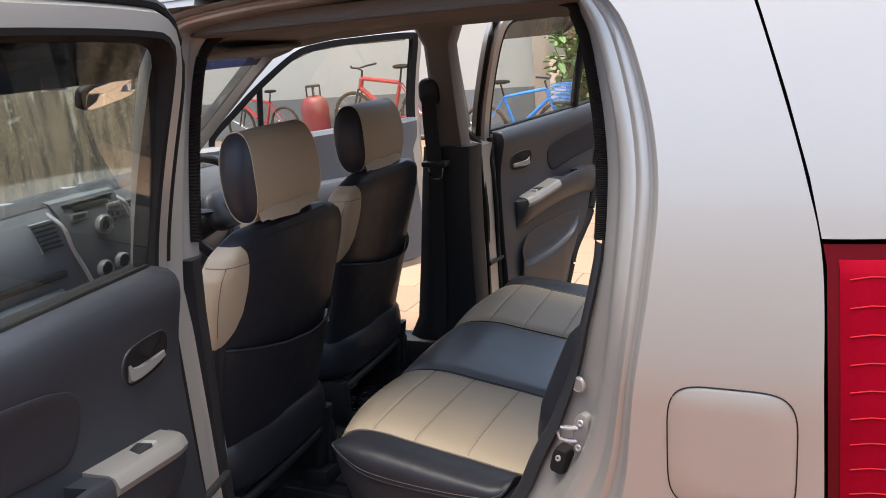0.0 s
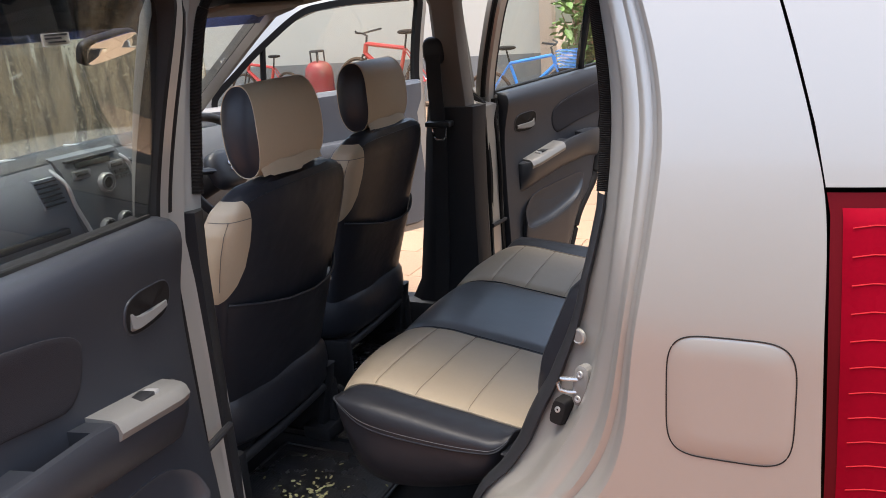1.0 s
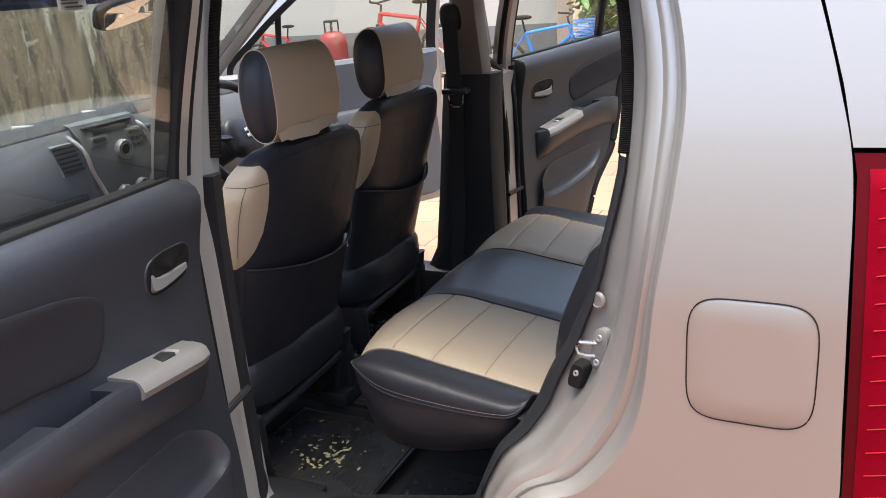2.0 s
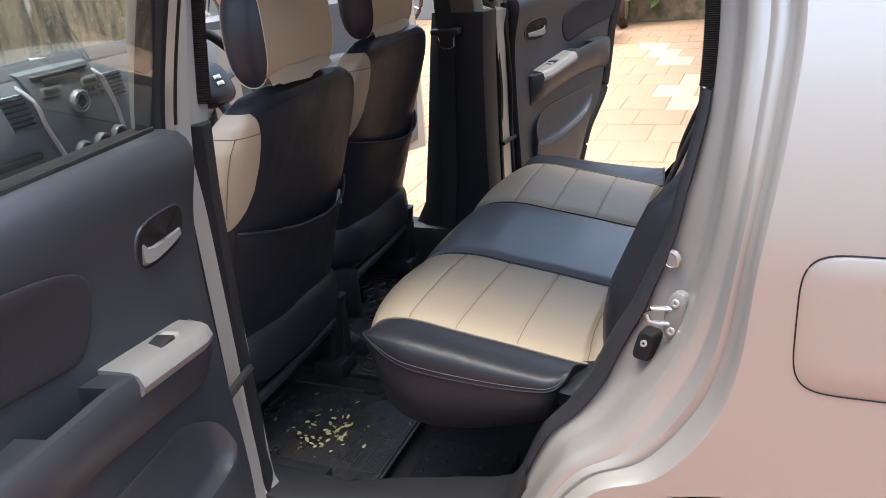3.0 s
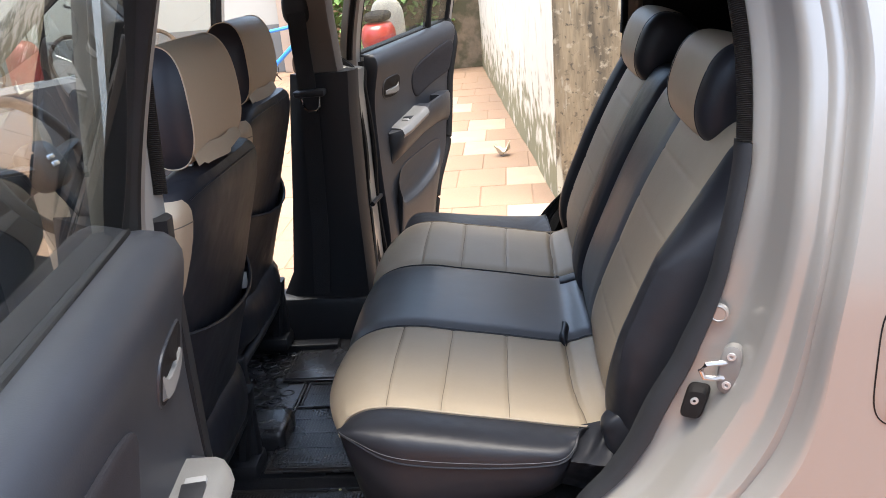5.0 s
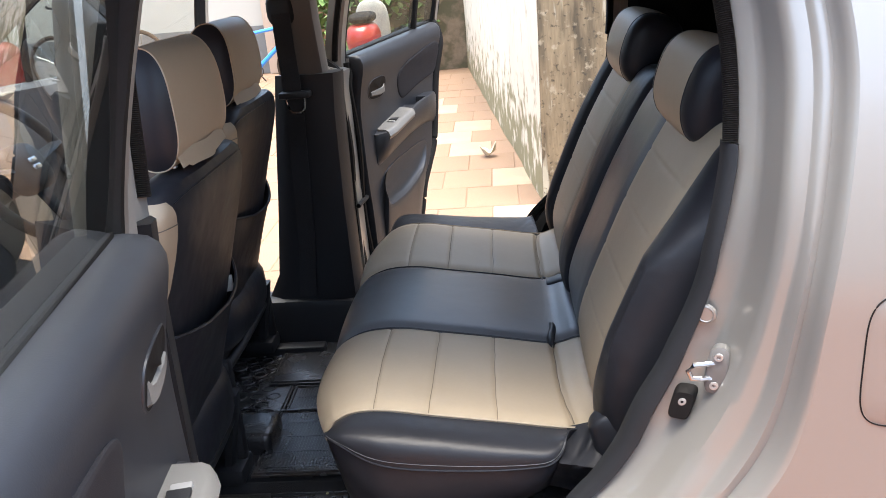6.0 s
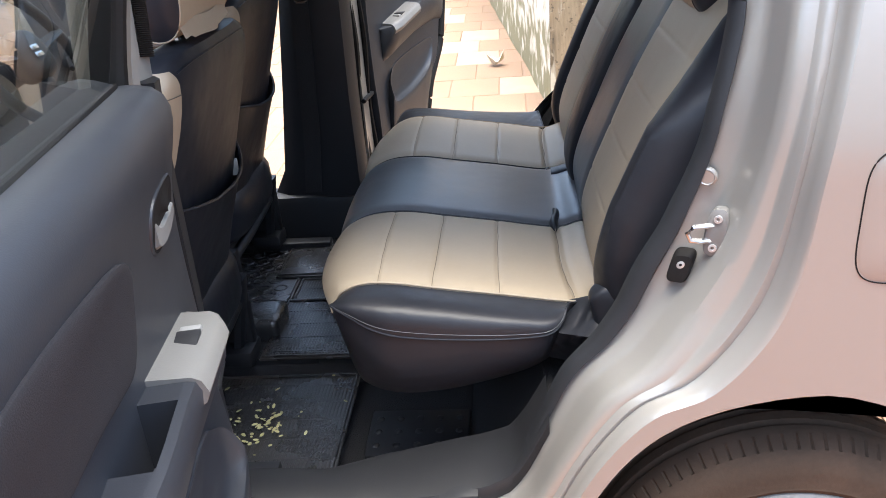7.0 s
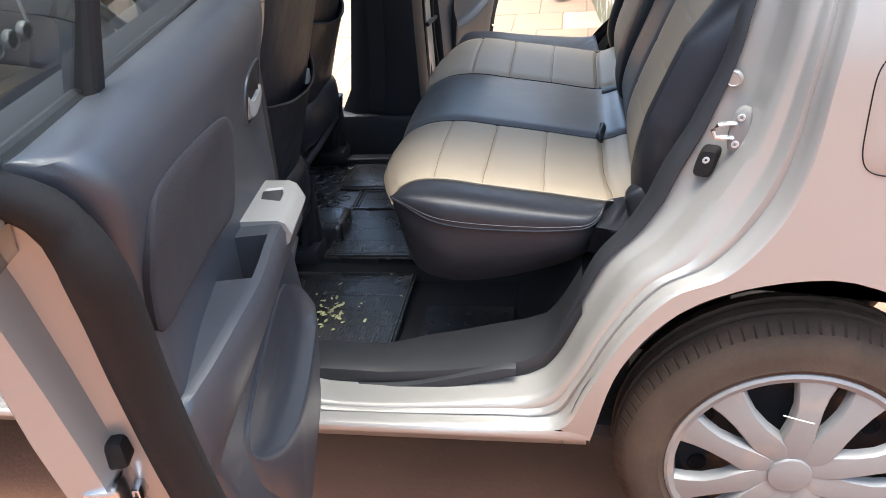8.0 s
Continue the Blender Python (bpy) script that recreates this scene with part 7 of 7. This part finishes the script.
# shrubs of broad leaves
def shrub(at, height, spread, n, seed, label):
    rng = random.Random(seed)
    base = Vector((*at, 0))
    plant = empty_thing("shrub", base, label, "shrub")
    stems = []
    bm = bmesh.new()
    for k in range(9):
        a, lean = rng.uniform(0, 6.28), rng.uniform(0.2, 1.0) * spread
        tip = base + Vector((math.cos(a) * lean, math.sin(a) * lean, height * rng.uniform(0.6, 1.0)))
        mid = base.lerp(tip, 0.5) + Vector((rng.uniform(-0.1, 0.1), rng.uniform(-0.1, 0.1), 0.12))
        pts = smooth_line([base, mid, tip], 9)
        tube(bm, pts, [0.016 - 0.0013 * i for i in range(9)], seg=5)
        stems.append(pts)
    under(part("stems", bm, WOOD, None, "thin brown stems"), plant)
    bm = bmesh.new()
    for k in range(n):
        pts = rng.choice(stems)
        c = pts[rng.randint(3, 8)] + Vector([rng.gauss(0, 0.10 * spread / 0.5) for _ in range(3)])
        a, l = rng.uniform(0, 6.28), rng.uniform(0.09, 0.20)
        d = Vector((math.cos(a), math.sin(a), rng.uniform(-0.9, 0.35))).normalized()
        s = d.cross(Vector((0, 0, 1))).normalized() * l * 0.30
        up = s.cross(d).normalized() * l * 0.10
        vs = [bm.verts.new(q) for q in (c, c + d * l * 0.35 + s + up, c + d * l * 0.75 + s * 0.7, c + d * l - up, c + d * l * 0.75 - s * 0.7, c + d * l * 0.35 - s + up)]
        mid_v = bm.verts.new(c + d * l * 0.5 - up)
        for i in range(6):
            bm.faces.new((vs[i], vs[(i + 1) % 6], mid_v))
    crown = under(part("crown", bm, LEAF, None, "broad green leaves"), plant)
    crown["kind"] = "stuff"
    return plant


shrub((-2.72, 9.45), 1.5, 0.42, 420, 3, "leafy green shrub by the house corner")
shrub((-1.95, 8.95), 1.25, 0.5, 420, 4, "leafy green shrub by the low wall")
shrub((-1.35, 9.25), 1.3, 0.45, 260, 6, "leafy green shrub by the low wall")

# red scooter
scooter = empty_thing("scooter", (-1.72, 8.0, 0), "red and white motor scooter parked by the low wall", "scooter")
sc = lambda p: Vector((-1.72 - p[1], 8.0 + p[0], p[2]))
bm = bmesh.new()
cushion(bm, (-0.30, 0, 0.55), (0.75, 0.34, 0.36), 2.6, 28, 14, to=lambda v: sc((v.x, v.y * (1 - 0.3 * max(0, v.x + 0.3)), v.z + 0.10 * max(0, -v.x - 0.3))))
under(part("body", bm, RED, None, "red painted body"), scooter)
bm = bmesh.new()
cushion(bm, (0.42, 0, 0.60), (0.12, 0.38, 0.62), 3.0, 24, 12, to=lambda v: sc((v.x + 0.12 * (0.6 - v.z), v.y, v.z)))
under(part("leg_shield", bm, WHITEWALL, None, "white leg shield"), scooter)
bm = bmesh.new()
cushion(bm, (-0.30, 0, 0.77), (0.62, 0.26, 0.11), 2.8, 24, 10, to=sc)
under(part("saddle", bm, RUBBER, None, "black saddle"), scooter)
bm = bmesh.new()
tube(bm, [sc((0.34, -0.30, 0.98)), sc((0.42, -0.1, 1.0)), sc((0.42, 0.1, 1.0)), sc((0.34, 0.30, 0.98))], 0.018, seg=8)
under(part("handlebar", bm, TRIM_DARK, None), scooter)
for x in (-0.60, 0.58):
    bm = bmesh.new()
    tube(bm, [sc((x + 0.19 * math.cos(q * math.tau / 28), 0, 0.225 + 0.19 * math.sin(q * math.tau / 28))) for q in range(28)], 0.045, seg=10, closed=True)
    w = under(part("wheel", bm, TYRE, None, "black scooter tyre"), scooter)
    bm = bmesh.new()
    tube(bm, [sc((x, -0.03, 0.225)), sc((x, 0.03, 0.225))], 0.145, seg=20)
    under_part(part("rim", bm, CAP, None), w)

# ---- paving ----
PX, PY = 0.30, 0.40


def paver_mesh(name, mat, seed):
    """One worn paving slab with chamfered edges, shared by its likes."""
    bm = bmesh.new()
    rng = random.Random(seed)
    w, d = PX / 2 - 0.0022, PY / 2 - 0.0022
    low = [bm.verts.new((sx * w, sy * d, -0.03)) for sx, sy in ((-1, -1), (1, -1), (1, 1), (-1, 1))]
    mid = [bm.verts.new((sx * w, sy * d, -0.003)) for sx, sy in ((-1, -1), (1, -1), (1, 1), (-1, 1))]
    top = [bm.verts.new((sx * (w - 0.004), sy * (d - 0.004), rng.uniform(-0.001, 0.001))) for sx, sy in ((-1, -1), (1, -1), (1, 1), (-1, 1))]
    for a, b in ((low, mid), (mid, top)):
        for i in range(4):
            bm.faces.new((a[i], a[(i + 1) % 4], b[(i + 1) % 4], b[i]))
    bm.faces.new(top)
    return mesh_of(bm, name, mat, smooth=False)


terra = [paver_mesh("paver", PAVER, k) for k in range(4)]
pale = paver_mesh("paver", PALE, 9)
PALE_AT = {(8, 10), (8, 8), (9, 12), (9, 14), (10, 16), (10, 17), (11, 18), (9, 13)}
rng = random.Random(2)
rest = bmesh.new()
ROW0 = -0.15 + 0.0
for j in range(-12, 26):
    y = ROW0 + PY * j + PY / 2
    for i in range(-10, 28):
        x = 2.1 - PX * i - (PX / 2 if j % 2 else 0)
        if y > 8.5 and x > -3.2 or (y > 3.2 and x > 0.2):
            continue
        if y > 9.8 or y < 0.45:
            continue
        z = rng.uniform(-0.0012, 0.0012)
        near_car = -2.2 < x < 0.3 and 1.3 < y < 7.4
        if near_car:
            ob = new("paver", pale if (i, j) in PALE_AT else terra[rng.randint(0, 3)])
            ob.parent = ground
            ob.location = (x, y, z)
            ob.rotation_euler = (rng.uniform(-0.004, 0.004), rng.uniform(-0.004, 0.004), rng.uniform(-0.006, 0.006))
        else:
            g = 0.0006 if y < 0.4 else 0.0022
            z = z * (0.3 if y < 0.4 else 1)
            w, d = PX / 2 - g, PY / 2 - g
            vs = [rest.verts.new((x + sx * w, y + sy * d, z - 0.01)) for sx, sy in ((-1, -1), (1, -1), (1, 1), (-1, 1))]
            c = 0.0003 if y < 0.4 else 0.003
            ts = [rest.verts.new((x + sx * (w - c), y + sy * (d - c), z)) for sx, sy in ((-1, -1), (1, -1), (1, 1), (-1, 1))]
            rest.faces.new(ts).material_index = 1 if y < 0.7 else 0
            for q in range(4):
                rest.faces.new((vs[q], vs[(q + 1) % 4], ts[(q + 1) % 4], ts[q]))
sheet_y = ROW0 + PY * 1   # packed reddish dust covers the door-side paving, the shade there put into its colour
for i in range(24):
    for k in range(14):
        x0, y0 = -8.0 + 0.6 * i, -4.9 + (sheet_y + 0.20 + 4.9) / 14 * k
        y1 = y0 + (sheet_y + 0.20 + 4.9) / 14
        rest.faces.new([rest.verts.new((x, y, 0.0)) for x, y in ((x0, y0), (x0 + 0.6, y0), (x0 + 0.6, y1), (x0, y1))]).material_index = 1
me = bpy.data.meshes.new("paving")
rest.to_mesh(me)
rest.free()
me.materials.append(PAVER)
me.materials.append(RED_DUST_SHADED)
paving = new("paving", me)
paving.parent = ground
paving["kind"] = "stuff"
paving["label"] = "worn terracotta paving slabs"

# a dry curled leaf on the paving
bm = bmesh.new()
DRY = material("dry_pale_leaf", (0.62, 0.55, 0.42), 0.8, 0, 0.15, 20, 100)
LA = Vector((-0.473, 4.57, 0.004))
for off in (0.0, 0.003):
    grid(bm, lambda u, v: LA + Vector(((u - 0.5) * 0.11, (v - 0.5) * 0.09 * math.sin(math.pi * (0.12 + 0.76 * u)), off + 0.10 * (u - 0.5) ** 2 * 2 + 0.35 * (v - 0.5) ** 2 * 0.3 + 0.02 * math.sin(5 * u + 3 * v) ** 2)), 10, 6)
tagged(part("dry_leaf", bm, DRY, None), "curled pale dry leaf lying on the paving", "leaf")
